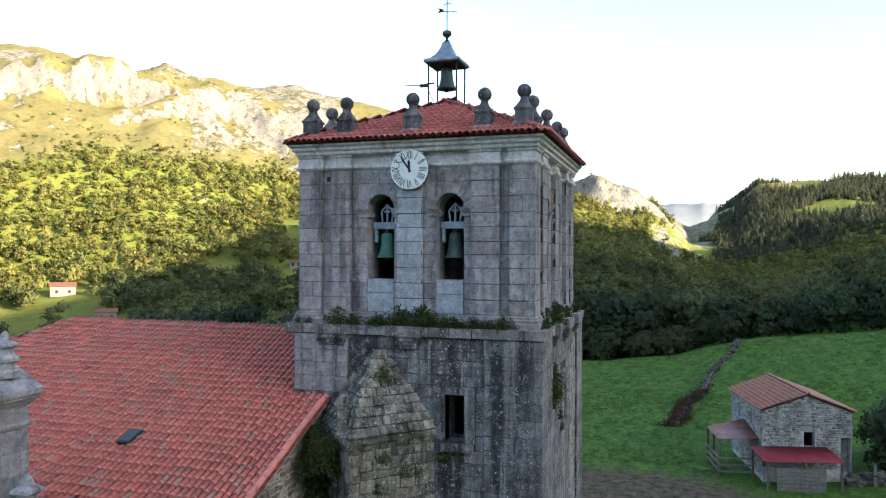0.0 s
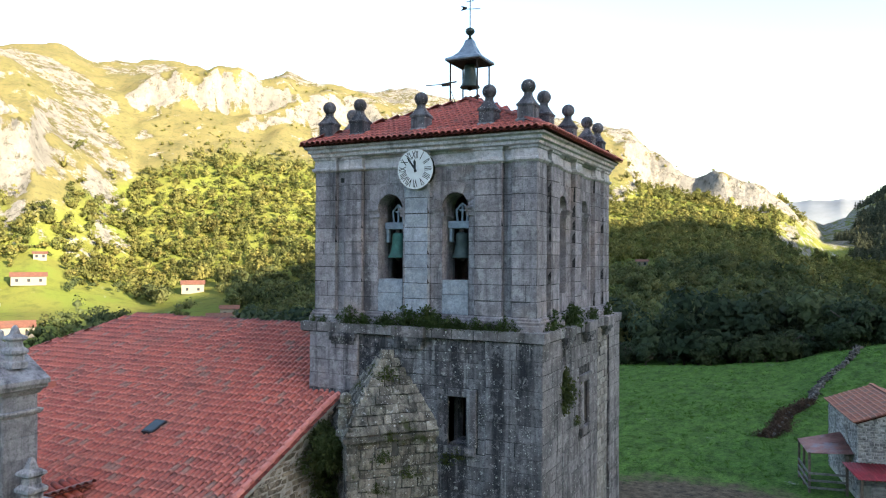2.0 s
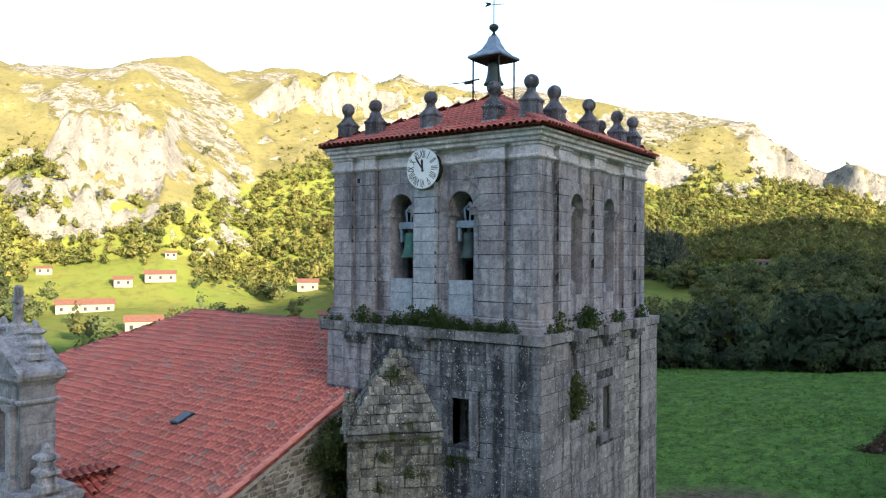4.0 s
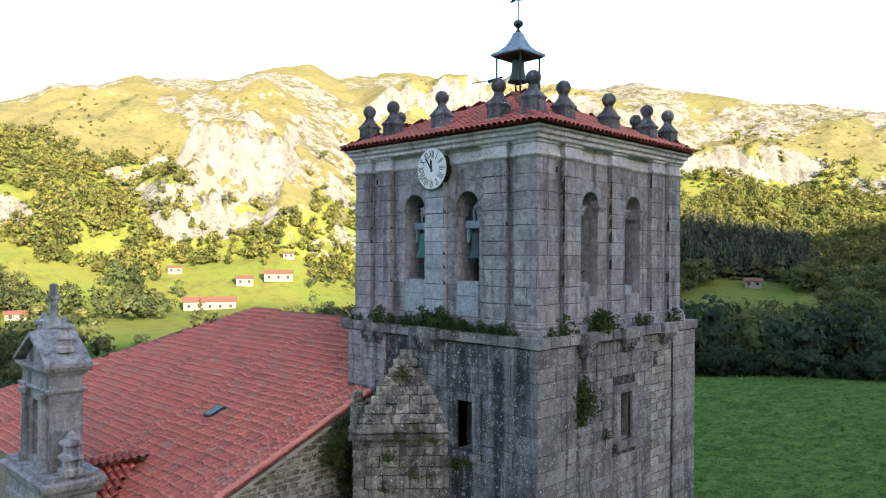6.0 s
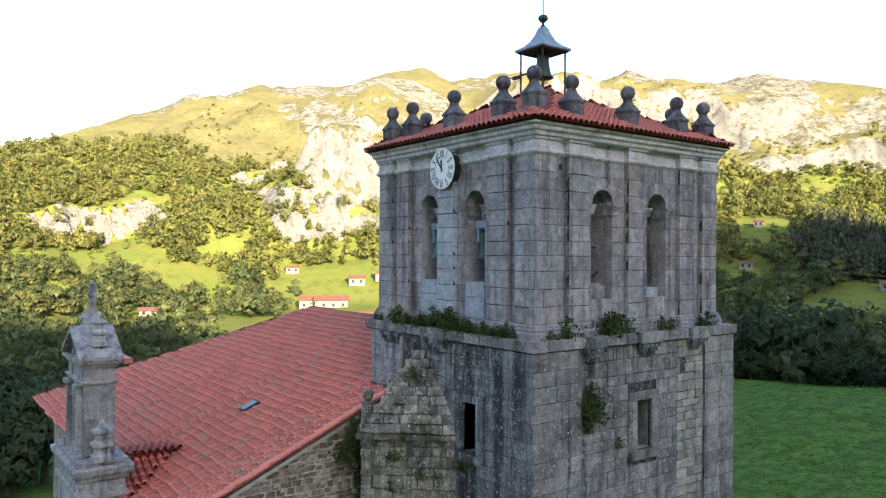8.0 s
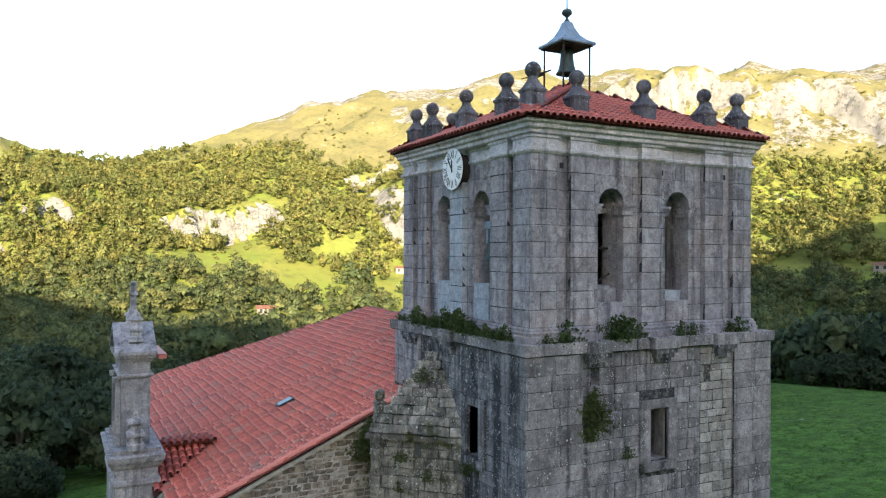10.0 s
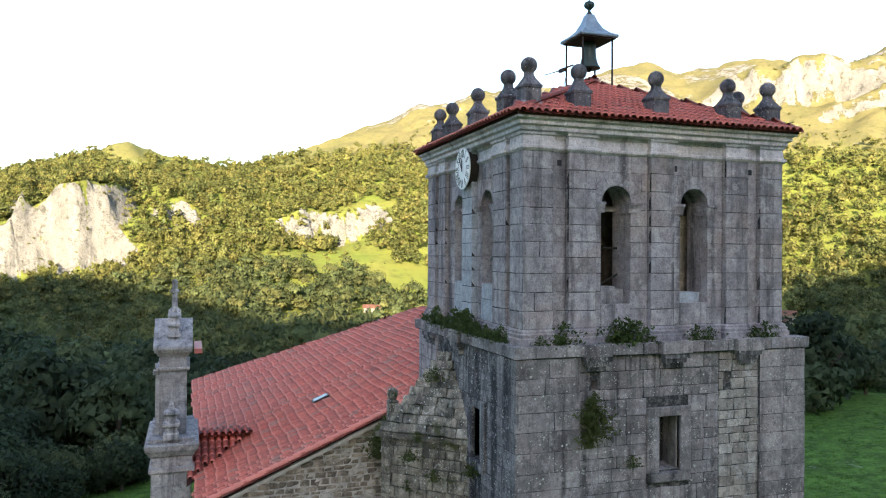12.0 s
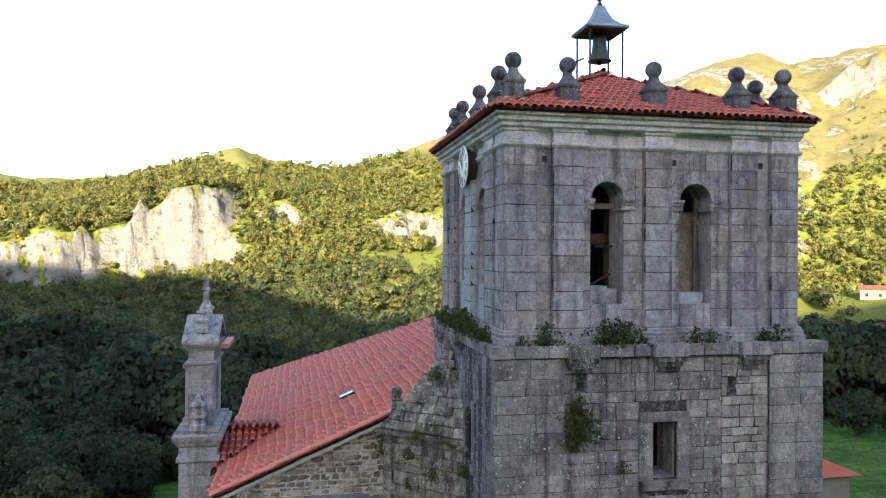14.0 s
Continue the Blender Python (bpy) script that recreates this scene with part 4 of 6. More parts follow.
def courses(z0, z1, tall, vary=0.15):
    n = max(1, round((z1 - z0) / tall))
    k = [1 + SRNG.uniform(-vary, vary) for _ in range(n)]
    s, out, z = sum(k), [], z0
    for a in k:
        out.append((z, z + a / s * (z1 - z0)))
        z = out[-1][1]
    return out


def fill(parent, face, u0, u1, z0, z1, w, long, material, rough=0.0, holes=(), gap=0.009, deep=0.16, least=0.1):
    """One course of stones from u0 to u1, left open at holes (u0, u1, z0, z1)."""
    spans = [(u0, u1)]
    for a, b, c, d in holes:
        if min(z1, d) - max(z0, c) > 0.25 * (z1 - z0):
            spans = [s for p, q in spans for s in ((p, min(q, a)), (max(p, b), q)) if s[1] - s[0] > 0.02]
    for p, q in spans:
        n = max(1, round((q - p) / long + SRNG.uniform(-0.35, 0.35)))
        cuts = [0] + sorted((i + SRNG.uniform(-0.22, 0.22)) / n for i in range(1, n)) + [1]
        for a, b in zip(cuts, cuts[1:]):
            if (b - a) * (q - p) > least:
                lay(parent, face, p + a * (q - p), p + b * (q - p), z0, z1, w, material, rough, gap, deep)


def wall_mesh(bm, face, u0, u1, z0, z1, thick, w=0.0, arches=(), holes=()):
    """A wall with openings through it: arches (u0, u1, sill, spring) and square holes (u0, u1, z0, z1)."""
    opens = sorted([(a, b, s, p, True) for a, b, s, p in arches] + [(a, b, s, p, False) for a, b, s, p in holes])
    inward = -face.o * thick

    def slab(pts):
        prism(bm, [face.at(u, w, z) for u, z in pts], inward)
    u = u0
    for a, b, s, p, arched in opens:
        slab([(u, z0), (a, z0), (a, z1), (u, z1)])
        if s > z0:
            slab([(a, z0), (b, z0), (b, s), (a, s)])
        if arched:
            c, r = (a + b) / 2, (b - a) / 2
            arc = [(c - r * math.cos(math.pi * i / 12), p + r * math.sin(math.pi * i / 12)) for i in range(13)]
            for (x0, h0), (x1, h1) in zip(arc, arc[1:]):
                slab([(x0, h0), (x1, h1), (x1, z1), (x0, z1)])
        else:
            slab([(a, p), (b, p), (b, z1), (a, z1)])
        u = b
    slab([(u, z0), (u1, z0), (u1, z1), (u, z1)])
    bmesh.ops.remove_doubles(bm, verts=bm.verts[:], dist=0.0005)
    return bm


def reveals(ob, face, material):
    """Dressed stone on the sides of the openings through a wall."""
    ob.data.materials.append(material)
    for p in ob.data.polygons:
        if abs(p.normal.dot(face.o)) < 0.5:
            p.material_index = 1


def ressaut(strips_f, strips_r, x0, x1, y0, y1, d):
    """The plan of a moulding that breaks forward over the pilasters, counter-clockwise from the front's left corner."""
    pts = []

    def side(strips, a, b, make, back):
        line = []
        for i, (p, q) in enumerate(strips):
            if i:
                line += [make(p, d), make(p, 0)]
            if i < len(strips) - 1:
                line += [make(q, 0), make(q, d)]
        return line
    pts += [(x0, y0)] + side(strips_f, x0, x1, lambda u, k: (u, y0 + k), 0)
    pts += [(x1, y0)] + side(strips_r, y0, y1, lambda u, k: (x1 - k, u), 0)
    pts += [(x1, y1)] + [p for p in side(strips_f, x0, x1, lambda u, k: (u, y1 - k), 0)[::-1]]
    pts += [(x0, y1)] + [p for p in side(strips_r, y0, y1, lambda u, k: (x0 + k, u), 0)[::-1]]
    return pts


tower = thing("bell_tower", TC[0], TC[1], 0, "weathered grey ashlar church bell tower with red tiled roof", "church tower")


def build_belfry():
    bm = bmesh.new()
    fl, fr = [(a, b, SILL - 0.45, SPRING) for a, b in ARCH_F], [(a, b, SILL - 0.45, SPRING) for a, b in ARCH_R]
    wall_mesh(bm, FRONT, X0 + REC, X1 - REC, 12.6, 18.2, 0.85, 0, fl)
    front = part("front_wall", bm, MORTAR, tower)
    bm = wall_mesh(bmesh.new(), RIGHT, Y0 + REC + 0.85, Y1 - REC - 0.85, 12.6, 18.2, 0.85, 0, fr)
    right = part("side_wall", bm, MORTAR, tower)
    reveals(front, FRONT, STONE_UP)
    reveals(right, RIGHT, STONE_UP)
    part("back_wall", wall_mesh(bmesh.new(), BACK, -(X1 - REC), -(X0 + REC), 12.6, 18.2, 0.85), STONE_UP, tower)
    part("left_wall", wall_mesh(bmesh.new(), LEFT, -(Y1 - REC - 0.85), -(Y0 + REC + 0.85), 12.6, 18.2, 0.85), STONE_UP, tower)
    part("belfry_floor", box(bmesh.new(), X0 + 0.98, X1 - 0.98, Y0 + 0.98, Y1 - 0.98, 13.0, 13.3), DARK_FLOOR, tower)
    part("belfry_ceiling", box(bmesh.new(), X0 + 0.98, X1 - 0.98, Y0 + 0.98, Y1 - 0.98, 17.9, 18.1), WOOD, tower)
    rows = courses(13.25, 17.72, 0.45, 0.14)
    for face, wall, strips, arches in ((FRONT, front, STRIPS_F, ARCH_F), (RIGHT, right, STRIPS_R, ARCH_R)):
        back_face = Face(face.turn, face.plane)
        gaps = [(a[1], b[0]) for a, b in zip(strips, strips[1:])]
        zlo = max(z for z, _ in rows if z < SPRING - 0.02)
        zhi = min(z for _, z in rows if z > SPRING + 0.7)
        holes = [(a - 0.33, b + 0.33, zlo, zhi) for a, b in arches] + [(a, b, 0, SPRING) for a, b in arches]
        for a, b in strips:
            part("pilaster", prism(bmesh.new(), [face.at(u, REC - 0.012, z) for u, z in ((a + 0.01, 13.2), (b - 0.01, 13.2), (b - 0.01, 17.75), (a + 0.01, 17.75))], -face.o * (REC - 0.008)), MORTAR, wall)
        for n, (z0, z1) in enumerate(rows):
            for i, (a, b) in enumerate(strips):
                pale = STONE_PALE if (face is FRONT and i == 2) else STONE_UP
                if i in (0, 4) and n % 3 == 1:
                    m = a + (b - a) * SRNG.uniform(0.35, 0.65)
                    lay(wall, face, a, m, z0, z1, REC, pale, 0.014, 0.011, REC + 0.03)
                    lay(wall, face, m, b, z0, z1, REC, pale, 0.014, 0.011, REC + 0.03)
                else:
                    lay(wall, face, a, b, z0, z1, REC, pale, 0.014, 0.011, REC + 0.03)
            for a, b in gaps:
                fill(wall, face, a, b, z0, z1, 0.012, 0.62, STONE_UP, 0.014, holes, 0.011, 0.1, 0.04)
        for a, b in arches:
            c, r = (a + b) / 2, (b - a) / 2
            for k in range(9):      # the arch stones
                t0, t1 = math.pi * (k + 0.025) / 9, math.pi * (k + 0.975) / 9
                r1 = r + 0.31
                bm = bmesh.new()
                prism(bm, [face.at(c - q * math.cos(t), 0.045 + 0.006 * (k % 2), SPRING + q * math.sin(t)) for q, t in ((r + 0.002, t0), (r1, t0), (r1, (t0 + t1) / 2), (r1, t1), (r + 0.002, t1), (r + 0.002, (t0 + t1) / 2))], -face.o * 0.12)
                part("arch_stone", bm, STONE_UP, wall)
            top, r1 = zhi, r + 0.315
            for q in (-1, 1):       # stones filling the corners over the arch
                arc = [(c + q * r1 * math.sin(math.pi / 2 * i / 6), SPRING + r1 * math.cos(math.pi / 2 * i / 6)) for i in range(7)]
                pts = [(c + q * (r + 0.325), zlo), (c + q * (r + 0.325), top), (c + q * 0.004, top)] + arc + [(c + q * r1, SPRING), (c + q * (r + 0.004), SPRING), (c + q * (r + 0.004), zlo)]
                part("spandrel", prism(bmesh.new(), [face.at(u, 0.011, z) for u, z in pts], -face.o * 0.05), STONE_UP, wall)
            for u0, u1 in ((a - 0.3, a + 0.07), (b - 0.07, b + 0.3)):     # imposts
                lo, hi = max(u0, a - 0.3), min(u1, b + 0.3)
                bm = bmesh.new()
                for z0, z1, w in ((SPRING - 0.27, SPRING - 0.15, 0.06), (SPRING - 0.15, SPRING - 0.06, 0.1), (SPRING - 0.06, SPRING, 0.15)):
                    prism(bm, [face.at(u, w, z) for u, z in ((lo, z0), (hi, z0), (hi, z1), (lo, z1))], -face.o * 0.5)
                part("impost", bm, STONE_UP, wall)
            if face is FRONT:       # the low parapet in the opening
                lay(wall, face, a, b, 13.25, 13.84, 0.04, STONE_PALE, 0.01, 0.01, 0.1)
                lay(wall, face, a, b, 13.84, SILL, 0.02, STONE_PALE, 0.01, 0.01, 0.45)
            else:
                fill(wall, face, a, b, 13.25, 13.84, 0.02, 0.5, STONE_UP, 0.01, (), 0.01, 0.1)
    # stones broken away and a rusty cramp
    lay(right, RIGHT, 23.5, 24.0, 13.8, 14.3, -0.12, STONE_UP, 0.03, 0.01, 0.4)
    lay(right, RIGHT, 24.0, 24.3, 13.8, 14.22, -0.16, STONE_UP, 0.03, 0.01, 0.4)
    lay(right, RIGHT, 25.95, 26.72, 13.8, 14.12, -0.2, STONE_PALE, 0.03, 0.01, 0.4)
    # putlog holes: black plates, their inner darkness given as colour
    for face, wall, u in ((FRONT, front, -5.12), (FRONT, front, -10.7), (RIGHT, right, 22.28), (RIGHT, right, 25.75), (RIGHT, right, 28.22)):
        part("putlog_hole", prism(bmesh.new(), [face.at(u + a, 0.028, 17.36 + b) for a, b in ((-0.06, 0), (0.06, 0), (0.06, 0.15), (-0.06, 0.15))], -face.o * 0.1), BLACK, wall)
    # wooden beams of the bell frame and the lining of the far bay
    part("beam", box(bmesh.new(), X1 - 1.0, X1 - 0.85, 23.5, 24.37, 16.28, 16.42), WOOD_GREY, tower)
    part("lining_wall", box(bmesh.new(), X1 - 1.5, X1 - 1.25, 25.7, 27.2, 13.3, 16.25), STONE_NAVE, tower)
    for x, y0, y1, z in ((-6.2, 22.4, 27.9, 15.4), (-9.4, 22.4, 27.9, 15.4)):
        part("beam", box(bmesh.new(), x - 0.12, x + 0.12, y0, y1, z, z + 0.25), WOOD, tower)
    for x, y in ((-6.2, 24.9), (-9.4, 24.9)):
        part("post", box(bmesh.new(), x - 0.12, x + 0.12, y - 0.12, y + 0.12, 13.3, 17.9), WOOD, tower)
    part("rail", rod(bmesh.new(), RIGHT.at(24.2, -0.35, 14.6), RIGHT.at(23.6, -0.45, 14.25), 0.025), IRON, tower)
    part("rail", rod(bmesh.new(), RIGHT.at(23.9, -0.6, 15.3), RIGHT.at(24.35, -0.6, 15.3), 0.03), IRON, tower)
    # mouldings
    plan = ressaut(STRIPS_F, STRIPS_R, X0, X1, Y0, Y1, REC)
    part("base_moulding", sweep(bmesh.new(), plan, [(-0.2, 12.8), (0.13, 12.8), (0.13, 13.02), (0.09, 13.05), (0.1, 13.12), (0.06, 13.16), (0.06, 13.2), (0.0, 13.25), (-0.2, 13.25)]), STONE_UP, tower)
    part("entablature", sweep(bmesh.new(), plan, [(-0.3, 17.7), (0.02, 17.7), (0.08, 17.76), (0.08, 17.82), (0.02, 17.84), (0.0, 18.08), (0.04, 18.1), (0.06, 18.16), (-0.3, 18.16)]), STONE_CORNICE, tower)
    flat = [(X0, Y0), (X1, Y0), (X1, Y1), (X0, Y1)]
    part("cornice", sweep(bmesh.new(), flat, [(-0.6, 18.17), (0.03, 18.17), (0.09, 18.2), (0.1, 18.29), (0.14, 18.31), (0.18, 18.33), (0.18, 18.42), (0.23, 18.45), (0.27, 18.46), (0.27, 18.54), (-0.6, 18.55)]), STONE_CORNICE, tower)


def build_lower():
    wf = [(-6.65, -6.05, 9.5, 10.87)]
    wr = [(25.0, 25.66, 9.52, 10.9), (23.02, 23.24, 11.68, 11.95), (27.1, 27.28, 11.68, 12.0)]
    front = part("lower_front_wall", wall_mesh(bmesh.new(), LOWF, LX0 + 0.1, LX1 - 0.1, -1.0, 12.5, 1.0, -0.1, (), wf), MORTAR, tower)
    right = part("lower_side_wall", wall_mesh(bmesh.new(), LOWR, LY0 + 1.1, LY1, -1.0, 12.5, 1.0, -0.1, (), wr), MORTAR, tower)
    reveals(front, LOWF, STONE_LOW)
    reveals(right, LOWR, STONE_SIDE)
    bm = box(bmesh.new(), LX0 + 0.1, LX0 + 1.0, LY0 + 1.1, LY1 - 1.0, -1, 12.5)
    box(bm, LX0 + 0.1, LX1 - 1.1, LY1 - 1.0, LY1 - 0.1, -1, 12.5)
    part("lower_rear_wall", bm, STONE_LOW, tower)
    part("tower_floor", box(bmesh.new(), LX0 + 1.0, LX1 - 1.1, LY0 + 1.1, LY1 - 1.0, 12.3, 12.7), DARK_FLOOR, tower)
    lowest = 3.6
    # smooth strips at the corners, rough courses between them
    for face, wall, a, b in ((LOWF, front, LX0, -9.8), (LOWF, front, -5.45, LX1 - 0.05), (LOWR, right, LY0 + 0.02, 22.68), (LOWR, right, 28.2, LY1)):
        part("strip_backing", prism(bmesh.new(), [face.at(u, -0.012, z) for u, z in ((a + 0.01, -1), (b - 0.01, -1), (b - 0.01, 12.5), (a + 0.01, 12.5))], -face.o * 0.086), MORTAR, wall)
    for z0, z1 in courses(lowest, 12.56, 0.44):
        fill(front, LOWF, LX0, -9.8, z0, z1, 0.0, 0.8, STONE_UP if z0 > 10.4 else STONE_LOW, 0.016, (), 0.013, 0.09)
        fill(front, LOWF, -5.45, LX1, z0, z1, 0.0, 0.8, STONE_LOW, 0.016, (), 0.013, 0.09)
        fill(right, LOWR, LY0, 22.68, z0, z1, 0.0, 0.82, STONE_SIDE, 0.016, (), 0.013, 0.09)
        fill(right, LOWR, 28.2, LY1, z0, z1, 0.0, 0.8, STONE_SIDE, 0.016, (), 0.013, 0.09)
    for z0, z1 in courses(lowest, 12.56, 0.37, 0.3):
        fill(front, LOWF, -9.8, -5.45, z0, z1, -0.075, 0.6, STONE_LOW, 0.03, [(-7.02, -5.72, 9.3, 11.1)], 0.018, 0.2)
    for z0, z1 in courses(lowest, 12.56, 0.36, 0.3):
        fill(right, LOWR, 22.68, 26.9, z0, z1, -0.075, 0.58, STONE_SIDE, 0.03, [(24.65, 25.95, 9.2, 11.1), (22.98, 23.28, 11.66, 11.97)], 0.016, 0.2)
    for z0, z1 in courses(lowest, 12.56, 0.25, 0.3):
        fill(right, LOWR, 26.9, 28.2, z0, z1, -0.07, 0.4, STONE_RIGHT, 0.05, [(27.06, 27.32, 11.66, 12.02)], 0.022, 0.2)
    # window surrounds
    for face, wall, (a, b, s, p), mat in ((LOWF, front, wf[0], STONE_LOW), (LOWR, right, wr[0], STONE_SIDE)):
        for n, u0, u1, z0, z1 in (("jamb", a - 0.36, a, s - 0.05, p + 0.02), ("jamb", b, b + 0.32, s - 0.05, p + 0.02), ("lintel", a - 0.36, b + 0.32, p + 0.02, p + 0.26), ("sill", a - 0.3, b + 0.28, s - 0.3, s - 0.05)):
            bm = prism(bmesh.new(), [face.at(u, 0.0 if n != "sill" else 0.03, z) for u, z in ((u0, z0), (u1, z0), (u1, z1), (u0, z1))], -face.o * 0.5)
            bmesh.ops.bevel(bm, geom=bm.edges[:], offset=0.02, segments=1, affect="EDGES")
            part(n, bm, mat, wall)
    part("shutter", prism(bmesh.new(), [LOWR.at(25.64, w, z) for w, z in ((-0.15, 9.55), (-0.5, 9.55), (-0.5, 10.86), (-0.15, 10.86))], -LOWR.u * 0.04), WOOD_GREY, right)
    # the ledge between the stages, with small caps under it
    strips_f = [(LX0, -9.8), (-8.45, -7.4), (-5.47, LX1)]
    strips_r = [(LY0, 22.68), (22.72, 23.6), (25.0, 25.82), (27.38, 28.14), (28.2, LY1)]
    flat = [(LX0, LY0), (LX1, LY0), (LX1, LY1), (LX0, LY1)]
    rim = [(-11.92, LY0), (LX1, LY0), (LX1, LY1), (-11.92, LY1)]
    part("ledge", sweep(bmesh.new(), rim, [(-0.4, 12.54), (0.0, 12.54), (0.03, 12.58), (0.04, 12.83), (0.02, 12.84), (-1.2, 12.86)]), MORTAR, tower)
    ledge = tower.children[-1]
    for face, u0, u1 in ((LOWF, -12.0, LX1 + 0.08), (LOWR, LY0 - 0.02, LY1 + 0.1)):
        fill(ledge, face, u0, u1, 12.57, 12.87, 0.06, 0.72, STONE_SIDE, 0.02, (), 0.012, 0.5)
    for face, a, b in ((LOWR, 24.95, 25.88), (LOWR, 27.3, 28.2), (LOWR, 22.75, 23.5), (LOWF, -8.5, -7.35)):
        lay(ledge, face, a, b, 12.56, 12.89, 0.2, STONE_SIDE, 0.01, 0.01, 0.5)
    for face, wall, caps in ((LOWF, front, [(-8.45, -7.4), (-10.9, -9.8)]), (LOWR, right, [(22.72, 23.5), (25.02, 25.82), (27.36, 28.14)])):
        for a, b in caps:
            bm = bmesh.new()
            for z0, z1, w in ((12.2, 12.32, 0.04), (12.32, 12.44, 0.1), (12.44, 12.57, 0.16)):
                prism(bm, [face.at(u, w, z) for u, z in ((a + 0.17 - w, z0), (b - 0.17 + w, z0), (b - 0.17 + w, z1), (a + 0.17 - w, z1))], -face.o * 0.4)
            part("bracket", bm, STONE_LOW, wall)
    part("plinth", sweep(bmesh.new(), flat, [(-0.2, -1.0), (0.3, -1.0), (0.3, 5.0), (0.22, 5.2), (0.05, 5.35), (-0.2, 5.35)]), STONE_LOW, tower)


# ---------------------------------------------------------------- tiles
def tile_shape(r=0.086, long=0.44, n=6):
    """A half-round tile: x across, y up the slope, z out of it; its lower lip at y = 0."""
    v, f = [], []
    for q, y, h in ((r, 0.0, 0.036), (r * 0.82, long, 0.004), (r * 0.8, 0.0, 0.03)):
        v += [(-q * math.cos(math.pi * i / n), y, h + 0.95 * q * math.sin(math.pi * i / n)) for i in range(n + 1)]
    m = n + 1
    for i in range(n):
        f.append((i, i + 1, m + i + 1, m + i))
        f.append((2 * m + i, 2 * m + i + 1, i + 1, i))
    return v, f


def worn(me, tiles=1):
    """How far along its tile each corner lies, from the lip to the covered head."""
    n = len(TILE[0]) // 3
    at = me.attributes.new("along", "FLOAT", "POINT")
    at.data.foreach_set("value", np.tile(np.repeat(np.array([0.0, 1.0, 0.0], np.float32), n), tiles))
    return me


TILE = tile_shape()


def channel_shape(r=0.075, long=0.44, n=4):
    """The hollow tile between two rows of round ones."""
    v = [(-r * math.cos(math.pi * i / n), y, h - 0.35 * r * math.sin(math.pi * i / n)) for y, h in ((0.0, 0.012), (long, -0.012)) for i in range(n + 1)]
    return v, [(i, i + 1, n + 2 + i, n + 1 + i) for i in range(n)]


CHANNEL = channel_shape()


def inside(poly, x, y):
    k = False
    for (x0, y0), (x1, y1) in zip(poly, poly[1:] + poly[:1]):
        if (y0 > y) != (y1 > y) and x < (x1 - x0) * (y - y0) / (y1 - y0) + x0:
            k = not k
    return k


def tiled_slope(parent, name, corners, eave_a, eave_b, material, pick=lambda p: False, step=0.205, row=0.37, size=1.0, over=0.12, seed=1, slip=0.0):
    """A roof plane through its corners (counter-clockwise from above), tiled from the eave line a-b upwards."""
    rng = random.Random(seed)
    pts = [Vector(c) for c in corners]
    n = (pts[1] - pts[0]).cross(pts[2] - pts[0]).normalized()
    if n.z < 0:
        n = -n
    bm = bmesh.new()
    prism(bm, [p - n * 0.04 for p in pts], -n * 0.05)
    slope = part(name, bm, TILE_BED, parent)
    a, b = Vector(eave_a), Vector(eave_b)
    u = (b - a).normalized()
    s = n.cross(u)
    if s.z < 0:
        s = -s
        u = -u
        a, b = b, a
    local = [((p - a).dot(u), (p - a).dot(s)) for p in pts]
    umin, umax = min(p for p, _ in local), max(p for p, _ in local)
    smax = max(q for _, q in local)
    rest, under, shift = [], [], 0.0
    me = flat_mesh("roof_tile", [(x * size, y * size, z * size) for x, y, z in TILE[0]], TILE[1], material, True)
    worn(me)
    base = Matrix((u, s, n)).transposed().to_4x4()
    for i in range(int((umax - umin) / step) + 1):
        uu = umin + step * (i + 0.5)
        if rng.random() < 0.34:     # runs of a few columns, laid a little higher or lower than their neighbours
            shift = rng.uniform(-0.5, 0.5) * slip
        for j in range(int((smax + over) / row) + 1):
            ss = -over + row * j + shift
            if not inside(local, uu, max(ss, 0.02)):
                continue
            p = a + u * (uu + rng.uniform(-0.008, 0.008)) + s * (ss + rng.uniform(-0.012, 0.012)) + n * (0.008 + rng.uniform(0, 0.008))
            m = Matrix.Translation(p) @ base @ pose(0, 0, 0, rng.uniform(-1, 0.6), 0, rng.uniform(-1.8, 1.8))
            under.append(Matrix.Translation(p + u * (0.5 * step)) @ base)
            if pick(p):
                ob = finish(new("roof_tile", me), slope)
                ob.matrix_basis = m
            else:
                rest.append(m)
    if under:
        v, f = CHANNEL
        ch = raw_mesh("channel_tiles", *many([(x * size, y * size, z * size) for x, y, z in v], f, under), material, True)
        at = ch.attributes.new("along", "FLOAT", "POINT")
        # channels take the dark end: shade between the rows is in their colour
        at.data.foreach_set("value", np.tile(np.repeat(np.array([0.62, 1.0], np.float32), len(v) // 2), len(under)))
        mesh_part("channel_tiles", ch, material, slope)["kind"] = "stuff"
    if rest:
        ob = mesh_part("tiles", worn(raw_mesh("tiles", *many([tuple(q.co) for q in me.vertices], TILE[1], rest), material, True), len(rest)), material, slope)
        ob["kind"] = "stuff"
    return slope


